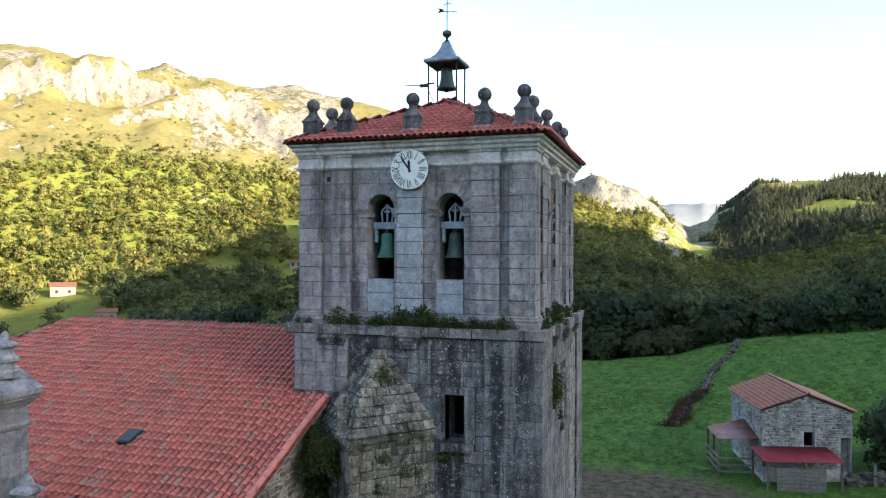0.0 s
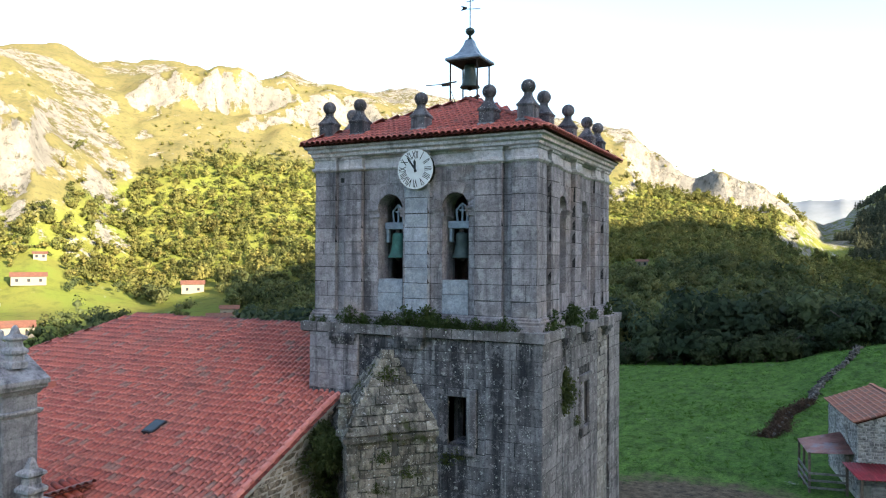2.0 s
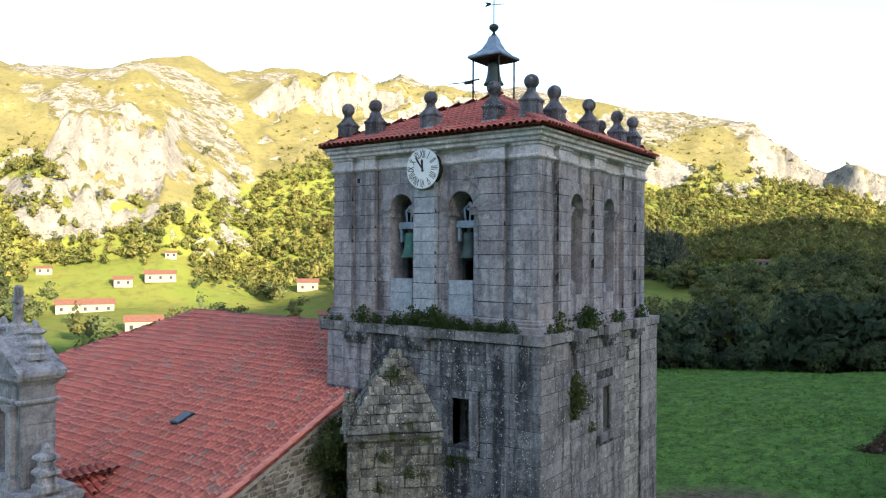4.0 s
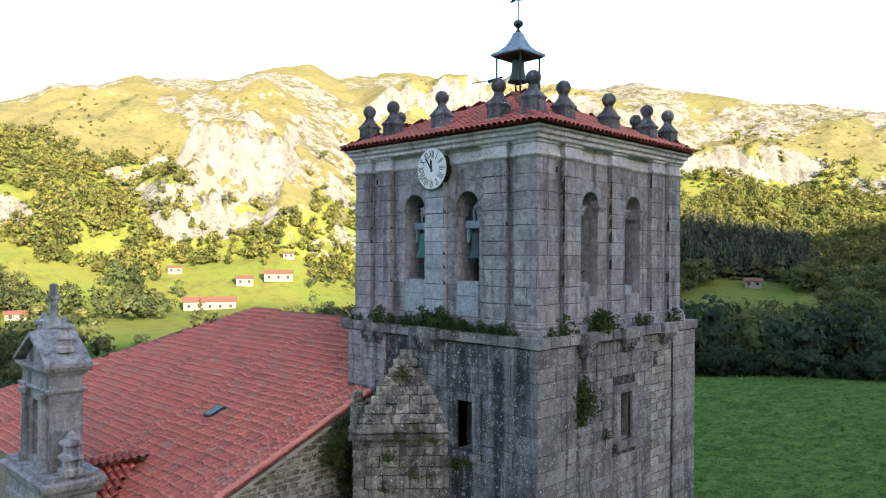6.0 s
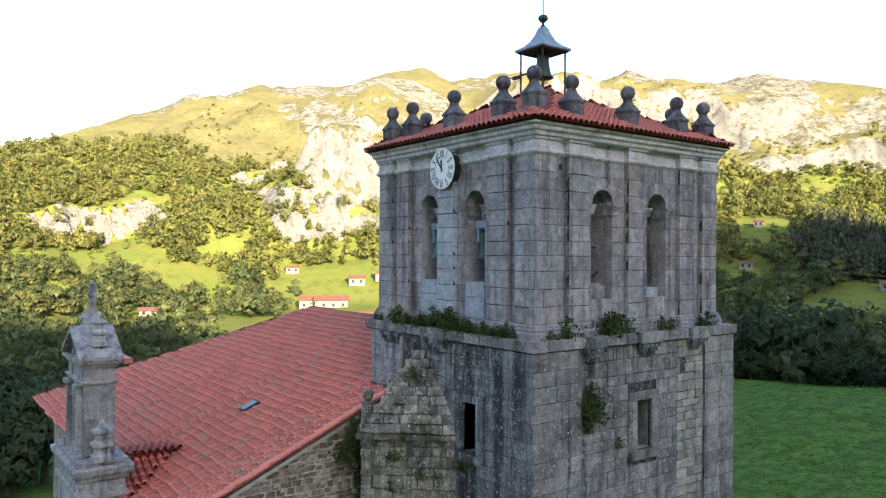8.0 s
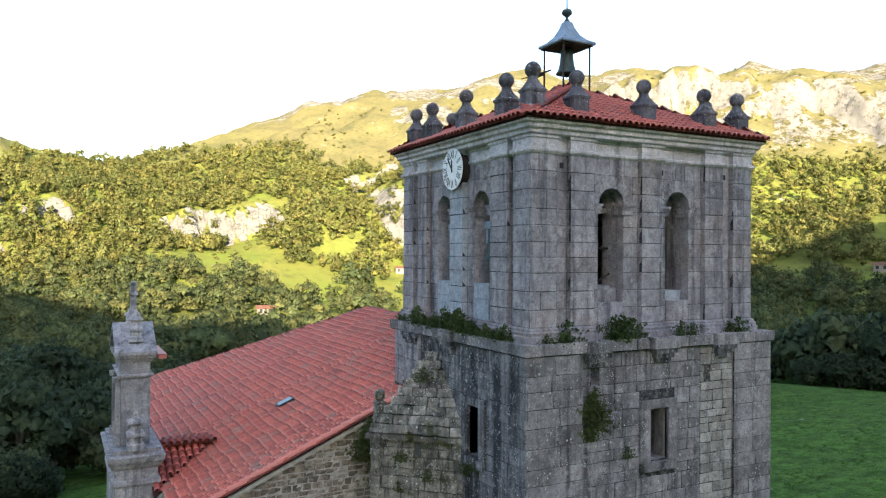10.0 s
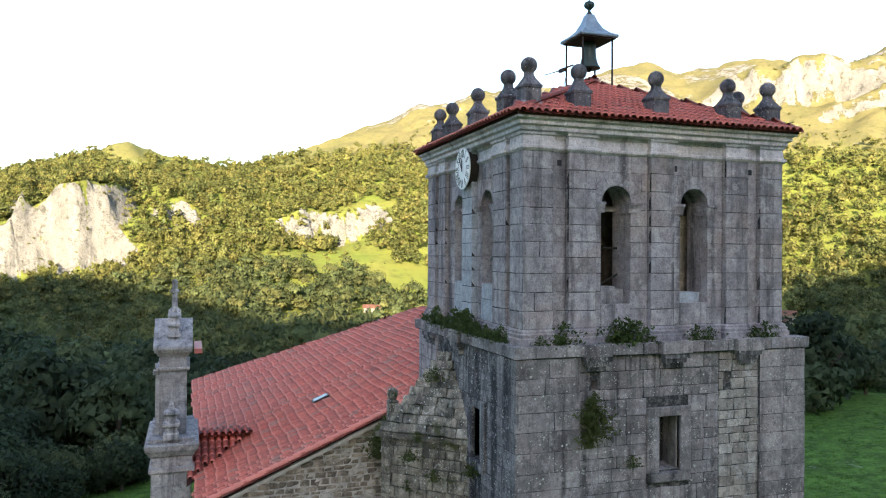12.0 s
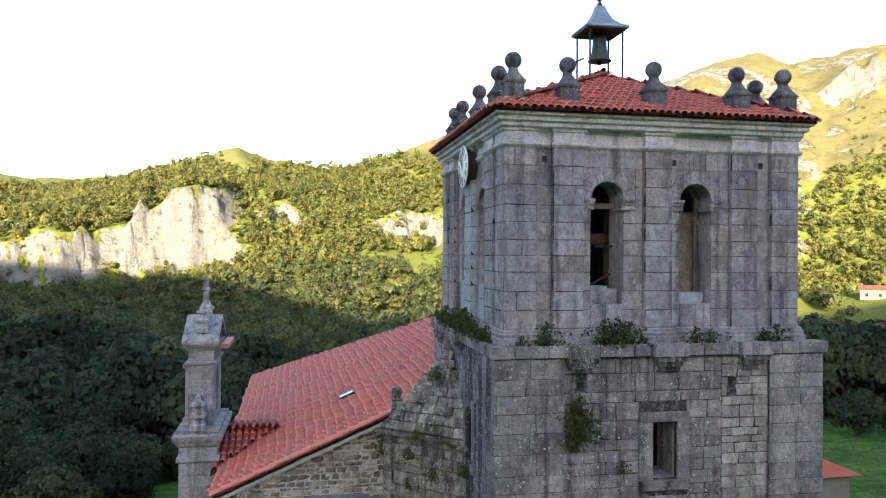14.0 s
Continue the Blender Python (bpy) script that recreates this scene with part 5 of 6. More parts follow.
def ridge_tiles(parent, a, b, material, name="ridge_tiles", size=1.05, seed=3):
    rng = random.Random(seed)
    a, b = Vector(a), Vector(b)
    d = (b - a).normalized()
    side = d.cross(Vector((0, 0, 1))).normalized()
    up = side.cross(d)
    base = Matrix((side, d, up)).transposed().to_4x4()
    k = int((b - a).length / 0.38)
    mats = [Matrix.Translation(a + d * (i * 0.38) + Vector((0, 0, -0.035 + rng.uniform(0, 0.012)))) @ base @ pose(0, 0, 0, 0, 0, rng.uniform(-2, 2)) @ Matrix.Scale(size, 4) for i in range(k)]
    return mesh_part(name, raw_mesh(name, *many(TILE[0], TILE[1], mats), material, True), material, parent)


def build_tower_roof():
    ex0, ex1, ey0, ey1, ez = X0 - 0.31, X1 + 0.31, Y0 - 0.31, Y1 + 0.31, 18.6
    top = (-7.95, 25.3, 20.5)
    c = [(ex0, ey0, ez), (ex1, ey0, ez), (ex1, ey1, ez), (ex0, ey1, ez)]
    near = {0: lambda p: p.y < 23.2 and -11.3 < p.x < -4.4, 1: lambda p: p.x > -6.4 and 21.6 < p.y < 28.6}
    for i in range(4):
        tiled_slope(tower, "roof_slope", [c[i], c[(i + 1) % 4], top], c[i], c[(i + 1) % 4], TILE_TOWER, near.get(i, lambda p: False), size=1.16, seed=i)
        ridge_tiles(tower, c[i], top, TILE_TOWER, "hip_tiles", 1.0, i)


def build_pinnacles():
    pin = thing("stone_pinnacle", 0, 0, 18.5, "dark weathered stone pinnacle with ball, on the tiled tower roof", "pinnacle", "ball pinnacles round the tower roof")
    part("collar", lathe(bmesh.new(), 0, 0, [(0.36, 18.42), (0.33, 18.72), (0.29, 18.86), (0.25, 18.92)], square=True), STONE_COLLAR, pin)
    part("die", lathe(bmesh.new(), 0, 0, [(0.24, 18.9), (0.24, 19.26), (0.265, 19.27), (0.275, 19.33), (0.235, 19.37), (0.15, 19.5), (0.1, 19.6), (0.095, 19.7)], square=True), STONE_DARK, pin)
    bm = bmesh.new()
    bmesh.ops.create_uvsphere(bm, u_segments=20, v_segments=12, radius=0.215, matrix=Matrix.Translation((0, 0, 19.86)))
    part("ball", bm, STONE_DARK, pin, smooth=True)
    xs, ys = [-11.35, -10.14, -7.89, -5.62, -4.4], [21.52, 22.95, 25.32, 27.7, 29.05]
    spots = [(x, y) for x in xs for y in (ys[0],)] + [(xs[-1], y) for y in ys[1:]] + [(xs[0], y) for y in ys[1:]] + [(x, ys[-1]) for x in xs[1:-1]]
    rng = random.Random(4)
    for x, y in spots[1:]:
        copy_thing(pin, pose(x, y, 18.5 + (0.04 if (x, y) == (-4.4, 21.52) else 0), rng.uniform(-1.2, 1.2), rng.uniform(-1.2, 1.2), rng.uniform(-3, 3)))
    pin.matrix_basis = pose(spots[0][0], spots[0][1], 18.5)


def bell_parts(parent, x, y, top, r, h, material):
    prof = [(0.28, 0.0), (0.5, -0.02), (0.56, -0.1), (0.6, -0.4), (0.66, -0.62), (0.78, -0.82), (0.96, -0.96), (1.0, -1.0), (0.93, -1.0)]
    bm = lathe(bmesh.new(), x, y, [(0.05, top + 0.02)] + [(r * a, top + h * b) for a, b in prof], 28)
    part("bell_body", bm, material, parent, smooth=True)
    bm = bmesh.new()
    bmesh.ops.create_uvsphere(bm, u_segments=12, v_segments=8, radius=0.09 * r / 0.35, matrix=Matrix.Translation((x, y, top - h * 1.02)))
    part("clapper", bm, IRON, parent)


def build_bells():
    for x, mat, lab in ((-8.85, BRONZE, "green bronze church bell on a pale blue yoke"), (-6.6, BRONZE_DARK, "dark bronze church bell on a pale blue yoke")):
        y = 21.78
        bell = thing("church_bell", x, y, 15.0, lab, "bell", "bells in the belfry openings")
        bell_parts(bell, x, y, 15.72, 0.34, 0.78, mat)
        bm = box(bmesh.new(), x - 0.44, x + 0.44, y - 0.11, y + 0.11, 15.84, 16.06)
        for q in (-0.36, 0.36):
            box(bm, x + q - 0.05, x + q + 0.05, y - 0.08, y + 0.08, 15.42, 15.84)
        bmesh.ops.bevel(bm, geom=bm.edges[:], offset=0.02, segments=1, affect="EDGES")
        part("yoke", bm, YOKE, bell)
        part("strap", box(bmesh.new(), x - 0.07, x + 0.07, y - 0.06, y + 0.06, 15.7, 15.86), IRON, bell)
        bm = bmesh.new()
        for q in (-1, 1):
            rod(bm, (x + q * 0.16, y, 16.06), (x + q * 0.2, y, 16.4), 0.034)
            rod(bm, (x + q * 0.2, y, 16.4), (x, y, 16.62), 0.034)
        rod(bm, (x, y, 16.06), (x, y, 16.62), 0.034)
        rod(bm, (x - 0.1, y, 16.4), (x + 0.1, y, 16.4), 0.034)
        part("counterweight_frame", bm, YOKE, bell)
    # the bell in the open lantern on the roof
    x, y = -8.02, 25.35
    lan = thing("roof_lantern", x, y, 20.4, "iron lantern with zinc hood over a dark bell on the roof", "bell lantern")
    for i in (-1, 1):
        for j in (-1, 1):
            part("post", rod(bmesh.new(), (x + i * 0.52, y + j * 0.52, 20.2), (x + i * 0.52, y + j * 0.52, 22.0), 0.032), IRON, lan)
    bm = lathe(bmesh.new(), x, y, [(0.65, 21.88), (0.67, 21.92), (0.655, 21.98), (0.47, 22.08), (0.31, 22.24), (0.19, 22.48), (0.12, 22.7)], square=True)
    part("hood", bm, ZINC, lan)
    part("hood_lining", box(bmesh.new(), x - 0.6, x + 0.6, y - 0.6, y + 0.6, 21.84, 21.876), IRON, lan)
    bm = lathe(bmesh.new(), x, y, [(0.07, 22.7), (0.1, 22.74), (0.05, 22.8), (0.04, 22.86), (0.09, 22.9), (0.16, 22.97), (0.17, 23.03), (0.14, 23.1), (0.05, 23.14), (0.02, 23.16)], 14)
    part("finial", bm, BRONZE_DARK, lan, smooth=True)
    bm = rod(bmesh.new(), (x, y, 23.1), (x, y, 24.25), 0.018)
    part("mast", bm, IRON, lan)
    bm = bmesh.new()
    rod(bm, (x - 0.3, y - 0.06, 23.84), (x + 0.36, y + 0.07, 23.8), 0.014)
    prism(bm, [(x - 0.34, y - 0.07, 23.78), (x - 0.12, y - 0.03, 23.82), (x - 0.12, y - 0.03, 23.9), (x - 0.34, y - 0.07, 23.96), (x - 0.26, y - 0.05, 23.87)], (0.0, 0.012, 0))
    rod(bm, (x - 0.14, y, 24.1), (x + 0.14, y, 24.1), 0.014)
    part("weather_vane", bm, IRON, lan)
    bell_parts(lan, x, y, 21.84, 0.36, 0.84, BRONZE_DARK)
    bm = bmesh.new()
    rod(bm, (x - 0.55, y - 0.55, 21.08), (x - 1.3, y - 0.9, 21.02), 0.018)
    rod(bm, (x - 0.36, y - 0.36, 21.18), (x - 0.62, y - 0.58, 21.1), 0.03)
    box(bm, x - 0.8, x - 0.5, y - 0.66, y - 0.56, 21.0, 21.1)
    part("striker", bm, IRON, lan)
    rod_bm = rod(bmesh.new(), (x - 0.52, y - 0.52, 20.9), (x - 0.2, y - 0.8, 20.35), 0.012)
    part("stay", rod_bm, IRON, lan)


def text_mesh(body, size):
    cu = bpy.data.curves.new("numeral", "FONT")
    cu.body, cu.size, cu.align_x, cu.align_y, cu.extrude = body, size, "CENTER", "CENTER", 0.002
    cu.offset = 0.002
    ob = new("numeral", cu)
    dg = bpy.context.evaluated_depsgraph_get()
    dg.update()
    me = bpy.data.meshes.new_from_object(ob.evaluated_get(dg))
    bpy.data.objects.remove(ob)
    me.materials.clear()
    me.materials.append(BLACK)
    return me


def build_clock():
    cx, cz, y, R = -7.84, 17.63, 21.12, 0.605
    clock = thing("tower_clock", cx, y, cz, "round white clock with black Roman numerals on the tower wall", "clock")

    def disc(r, y0, y1, n=56):
        bm = bmesh.new()
        return prism(bm, [(cx + r * math.cos(2 * math.pi * i / n), y0, cz + r * math.sin(2 * math.pi * i / n)) for i in range(n)], (0, y1 - y0, 0))
    part("case", disc(R - 0.07, 21.065, 21.34), IRON, clock)
    part("dial", disc(R, 21.03, 21.06), WHITE, clock)
    part("inner_disc", disc(R * 0.46, 21.022, 21.029), WHITE, clock)
    names = ["XII", "I", "II", "III", "IIII", "V", "VI", "VII", "VIII", "IX", "X", "XI"]
    for i, s in enumerate(names):
        a = radians(30 * i)
        ob = mesh_part("numeral", text_mesh(s, 0.33), BLACK, clock)
        ob.matrix_basis = Matrix.Translation((cx + 0.7 * R * math.sin(a), 21.026, cz + 0.7 * R * math.cos(a))) @ pose(0, 0, 0, 90) @ pose(0, 0, 0, 0, 0, -30 * i) @ Matrix.Diagonal((0.55, 1, 1, 1))
    for i in range(60):
        a, r0 = radians(6 * i), (0.9 if i % 5 else 0.87)
        if i % 5 == 0:
            bm = bmesh.new()
            d, e = Vector((math.sin(a), 0, math.cos(a))), Vector((math.cos(a), 0, -math.sin(a)))
            o = Vector((cx, 21.028, cz))
            prism(bm, [o + d * R * r0 + e * 0.008, o + d * R * 0.97 + e * 0.008, o + d * R * 0.97 - e * 0.008, o + d * R * r0 - e * 0.008], (0, -0.004, 0))
            part("minute_mark", bm, BLACK, clock)
    for n, ang, l, w, y0 in (("minute_pointer", -36, 0.47, 0.022, 21.005), ("hour_pointer", -3, 0.3, 0.03, 21.013)):
        a = radians(ang)
        d, e, o = Vector((math.sin(a), 0, math.cos(a))), Vector((math.cos(a), 0, -math.sin(a))), Vector((cx, y0, cz))
        part(n, prism(bmesh.new(), [o - d * 0.1 + e * w, o + d * l * 0.75 + e * w * 1.4, o + d * l, o + d * l * 0.75 - e * w * 1.4, o - d * 0.1 - e * w], (0, -0.006, 0)), BLACK, clock)


def bm_pyramid(base, top):
    bm = bmesh.new()
    v = [bm.verts.new(p) for p in base] + [bm.verts.new(top)]
    n = len(base)
    bm.faces.new(v[:n])
    for i in range(n):
        bm.faces.new((v[i], v[(i + 1) % n], v[n]))
    return bm


def build_turret():
    """The half-diamond stair turret against the tower's front."""
    L, F, R = Vector((-10.9, 21.1, 0)), Vector((-8.8, 18.85, 0)), Vector((-6.85, 21.1, 0))
    apex = Vector((-8.72, 20.85, 12.1))
    tur = thing("stair_turret", -8.8, 20.2, 0, "mossy rubble stair turret with stepped stone cap against the tower", "stair turret")
    faces = []
    for a, b in ((L, F), (F, R)):
        d = (b - a).normalized()
        fc = Face(math.degrees(math.atan2(d.y, d.x)), 0)
        fc.plane = fc.o.dot(a) - 0.02
        faces.append((fc, fc.u.dot(a), fc.u.dot(b)))
    bm = bmesh.new()
    prism(bm, [v + Vector((0, 0, -1)) + (Vector((-8.8, 20.8, 0)) - v) * 0.06 for v in (L, F, R)], (0, 0, 10.7))
    core = part("core", bm, MORTAR_DARK, tur)
    for i, (fc, u0, u1) in enumerate(faces):
        slit = [(u0 + 1.35, u0 + 1.53, 9.2, 9.6)] if i else []
        for z0, z1 in courses(4.6, 9.72, 0.3, 0.35):
            fill(core, fc, u0, u1, z0, z1, SRNG.uniform(-0.02, 0.02), 0.46, STONE_TURRET, 0.07, slit, 0.02, 0.3)
        # a black plate behind the slit stands for the darkness inside
        if i:
            part("slit", prism(bmesh.new(), [fc.at(u, -0.12, z) for u, z in ((slit[0][0], 9.2), (slit[0][1], 9.2), (slit[0][1], 9.6), (slit[0][0], 9.6))], -fc.o * 0.05), BLACK, core)
    # cap: a moulded edge, then courses stepping back towards the top
    bm = bmesh.new()
    out = [L + Vector((-0.16, 0, 0)), F + Vector((0, -0.16, 0)), R + Vector((0.1, 0, 0))]
    prism(bm, [v + Vector((0, 0, 9.7)) for v in out], (0, 0, 0.14))
    part("string_course", bm, STONE_TURRET, tur)
    cap = part("cap_core", bm_pyramid([v + Vector((0, 0, 9.8)) for v in (L, F, R)], apex - Vector((0, 0, 0.06))), MORTAR_DARK, tur)
    for a, b in ((L, F), (F, R)):
        a, b = a + Vector((0, 0, 9.84)), b + Vector((0, 0, 9.84))
        u = (b - a).normalized()
        foot = a + u * (apex - a).dot(u)
        s, long = (apex - foot).normalized(), (apex - foot).length
        inward = -(u.cross(s))
        rot = Matrix((u, inward, s)).transposed().to_4x4()
        n = 9
        for k in range(n):
            t0, t1 = k / n, (k + 1) / n
            lo, hi = (apex - a).dot(u) * t0 * 0.97, (b - a).length - ((b - a).length - (apex - a).dot(u)) * t0 * 0.97
            m = max(1, round((hi - lo) / 0.48 + SRNG.uniform(-0.3, 0.3)))
            cuts = [0] + sorted((i + SRNG.uniform(-0.25, 0.25)) / m for i in range(1, m)) + [1]
            for p, q in zip(cuts, cuts[1:]):
                w = (q - p) * (hi - lo)
                if w < 0.08:
                    continue
                mid = a + u * (lo + (p + q) / 2 * (hi - lo)) + s * long * (t0 + t1) / 2 - inward * SRNG.uniform(-0.02, 0.045)
                ob = finish(new("stone_block", SRNG.choice(stone_set(STONE_TURRET, 0.05))), cap)
                ob.matrix_basis = Matrix.Translation(mid) @ rot @ pose(0, 0, 0, SRNG.uniform(-2, 4), SRNG.uniform(-3, 3), 0) @ Matrix.Diagonal((w - 0.02, 0.16, long / n - 0.02, 1))
    ball = thing("corner_pinnacle", -9.15, 19.3, 9.8, "small lichened stone pinnacle with round knob on the stair turret", "pinnacle")
    part("shaft", lathe(bmesh.new(), -9.15, 19.3, [(0.2, 9.8), (0.19, 9.95), (0.15, 10.0), (0.14, 10.6), (0.17, 10.64), (0.1, 10.7)], square=True), STONE_TURRET, ball)
    part("knob", lathe(bmesh.new(), -9.15, 19.3, [(0.08, 10.68), (0.15, 10.76), (0.17, 10.88), (0.15, 10.98), (0.06, 11.04)], 10), STONE_TURRET, ball)


build_belfry()
build_lower()
build_tower_roof()
build_pinnacles()
build_bells()
build_clock()
build_turret()

# ---------------------------------------------------------------- nave
SLOPE = 0.427


def nave_z(y):
    return 12.2 - SLOPE * (24.65 - y)


nave = thing("church_nave", -20, 19, 0, "long church nave with faded red clay tile roof", "church nave")


def build_nave():
    e, r, v = 13.75, 24.65, -10.5
    front = [(-33.4, e, nave_z(e)), (v, e, nave_z(e)), (v, 21.0, nave_z(21.0)), (-11.9, 21.0, nave_z(21.0)), (-11.9, r, 12.2), (-24.4, r, 12.2)]
    tiled_slope(nave, "roof_slope", front, front[0], front[1], TILE_NAVE, lambda p: p.x > -13.2 and p.y < 20.9, step=0.215, row=0.36, size=1.0, seed=11, slip=0.16)
    tiled_slope(nave, "roof_slope", [(-24.4, r, 12.2), (-11.9, r, 12.2), (-11.9, 35.5, nave_z(13.8)), (-33.4, 35.5, nave_z(13.8))], (-11.9, 35.5, nave_z(13.8)), (-33.4, 35.5, nave_z(13.8)), TILE_NAVE, step=0.3, row=0.6, size=0.87, seed=12)
    tiled_slope(nave, "roof_slope", [(-33.4, e, nave_z(e)), (-24.4, r, 12.2), (-33.4, 35.5, nave_z(13.8))], (-33.4, e, nave_z(e)), (-33.4, 35.5, nave_z(13.8)), TILE_NAVE, step=0.3, row=0.6, size=0.87, seed=13)
    ridge_tiles(nave, (-24.4, r, 12.2), (-11.9, r, 12.2), TILE_NAVE, "ridge_tiles", 0.9)
    ridge_tiles(nave, front[0], (-24.4, r, 12.2), TILE_NAVE, "hip_tiles", 0.8)
    ridge_tiles(nave, (v - 0.02, e, nave_z(e) + 0.05), (v - 0.02, 21.0, nave_z(21.0) + 0.05), TILE_NAVE, "verge_tiles", 1.25)
    # walls of rubble under the verge and the eaves
    wall = part("nave_wall", box(bmesh.new(), -32.6, v - 0.3, 14.5, 34.8, -2.5, 7.4), STONE_NAVE, nave)
    bm = prism(bmesh.new(), [(v - 0.55, 14.5, 4.0), (v - 0.55, 21.0, 4.0), (v - 0.55, 21.0, nave_z(21) - 0.16), (v - 0.55, 14.5, nave_z(14.5) - 0.16)], (0.33, 0, 0))
    gab = part("verge_wall", bm, MORTAR_LIME, nave)
    fc = Face(90, v - 0.22)
    for z0, z1 in courses(5.0, 10.4, 0.17, 0.5):
        top_y = 24.65 - (12.2 - 0.25 - z1) / SLOPE
        fill(gab, fc, max(14.5, top_y), 21.0, z0, z1, 0.02, 0.33, STONE_NAVE, 0.14, (), 0.04, 0.2)
    part("verge_trim", prism(bmesh.new(), [(v - 0.3, 13.8, nave_z(13.8) - 0.15), (v - 0.3, 21.0, nave_z(21) - 0.15), (v - 0.3, 21.0, nave_z(21) - 0.27), (v - 0.3, 13.8, nave_z(13.8) - 0.27)], (0.3, 0, 0)), PLASTER, nave)
    # the skylight
    sky_l = thing("skylight", -15.7, 18.25, nave_z(18.25), "small dark-framed skylight in the tiled nave roof", "skylight")
    q = Vector((0, 1, SLOPE)).normalized()
    n = Vector((0, -SLOPE, 1)).normalized()
    c = Vector((-15.65, 18.25, nave_z(18.25)))
    for nm, w, h, lo, hi, mat in (("frame", 0.24, 0.32, 0.02, 0.15, BLACK), ("pane", 0.19, 0.27, 0.152, 0.162, GLASS)):
        part(nm, prism(bmesh.new(), [c + Vector((a * w, 0, 0)) + q * (b * h) + n * lo for a, b in ((-1, -1), (1, -1), (1, 1), (-1, 1))], n * (hi - lo)), mat, sky_l)
    # the low roof below the verge wall
    low = thing("sacristy_roof", -9.5, 17.0, 6.0, "low red tiled roof against the nave's rubble wall", "roof")
    tiled_slope(low, "roof_slope", [(-7.2, 14.2, 6.0), (-7.2, 18.6, 6.0), (-10.7, 18.6, 7.2), (-10.7, 14.2, 7.2)], (-7.2, 14.2, 6.0), (-7.2, 18.6, 6.0), TILE_TOWER, seed=14)
    part("wall", box(bmesh.new(), -10.7, -7.5, 14.4, 18.5, -1, 5.9), STONE_NAVE, low)
    part("flashing", prism(bmesh.new(), [(-10.66, 14.2, 7.16), (-10.66, 18.6, 7.16), (-10.3, 18.6, 7.1), (-10.3, 14.2, 7.1)], (0, 0, 0.16)), ZINC, low)
    # the small roof behind the bell gable
    small = thing("porch_roof", -15.5, 14.6, 8.0, "small deep-red tiled roof joining the nave roof", "roof")
    for q in (-1, 1):
        foot = -15.5 + q * 2.3
        tiled_slope(small, "roof_slope", [(-15.5, 13.4, 8.42), (foot, 13.4, 7.45), (-15.5, 15.7, 8.42)], (foot, 13.4, 7.45), (foot, 15.7, 7.45), TILE_TOWER, seed=15 + q, size=1.15, step=0.24)
    ridge_tiles(small, (-15.5, 13.4, 8.45), (-15.5, 15.75, 8.45), TILE_TOWER, "ridge_tiles", 1.2)


def spire(parent, name, x, y, z, k=1.0, mat=None):
    """A little turned obelisk of stacked plates."""
    prof = [(0.2, 0), (0.2, 0.14), (0.15, 0.17), (0.15, 0.3), (0.21, 0.36), (0.21, 0.42), (0.13, 0.5), (0.12, 0.62), (0.2, 0.68), (0.19, 0.73), (0.09, 0.8), (0.05, 0.95), (0.02, 1.0)]
    return part(name, lathe(bmesh.new(), x, y, [(k * r, z + k * h) for r, h in prof], square=True), mat or STONE_GABLE, parent)


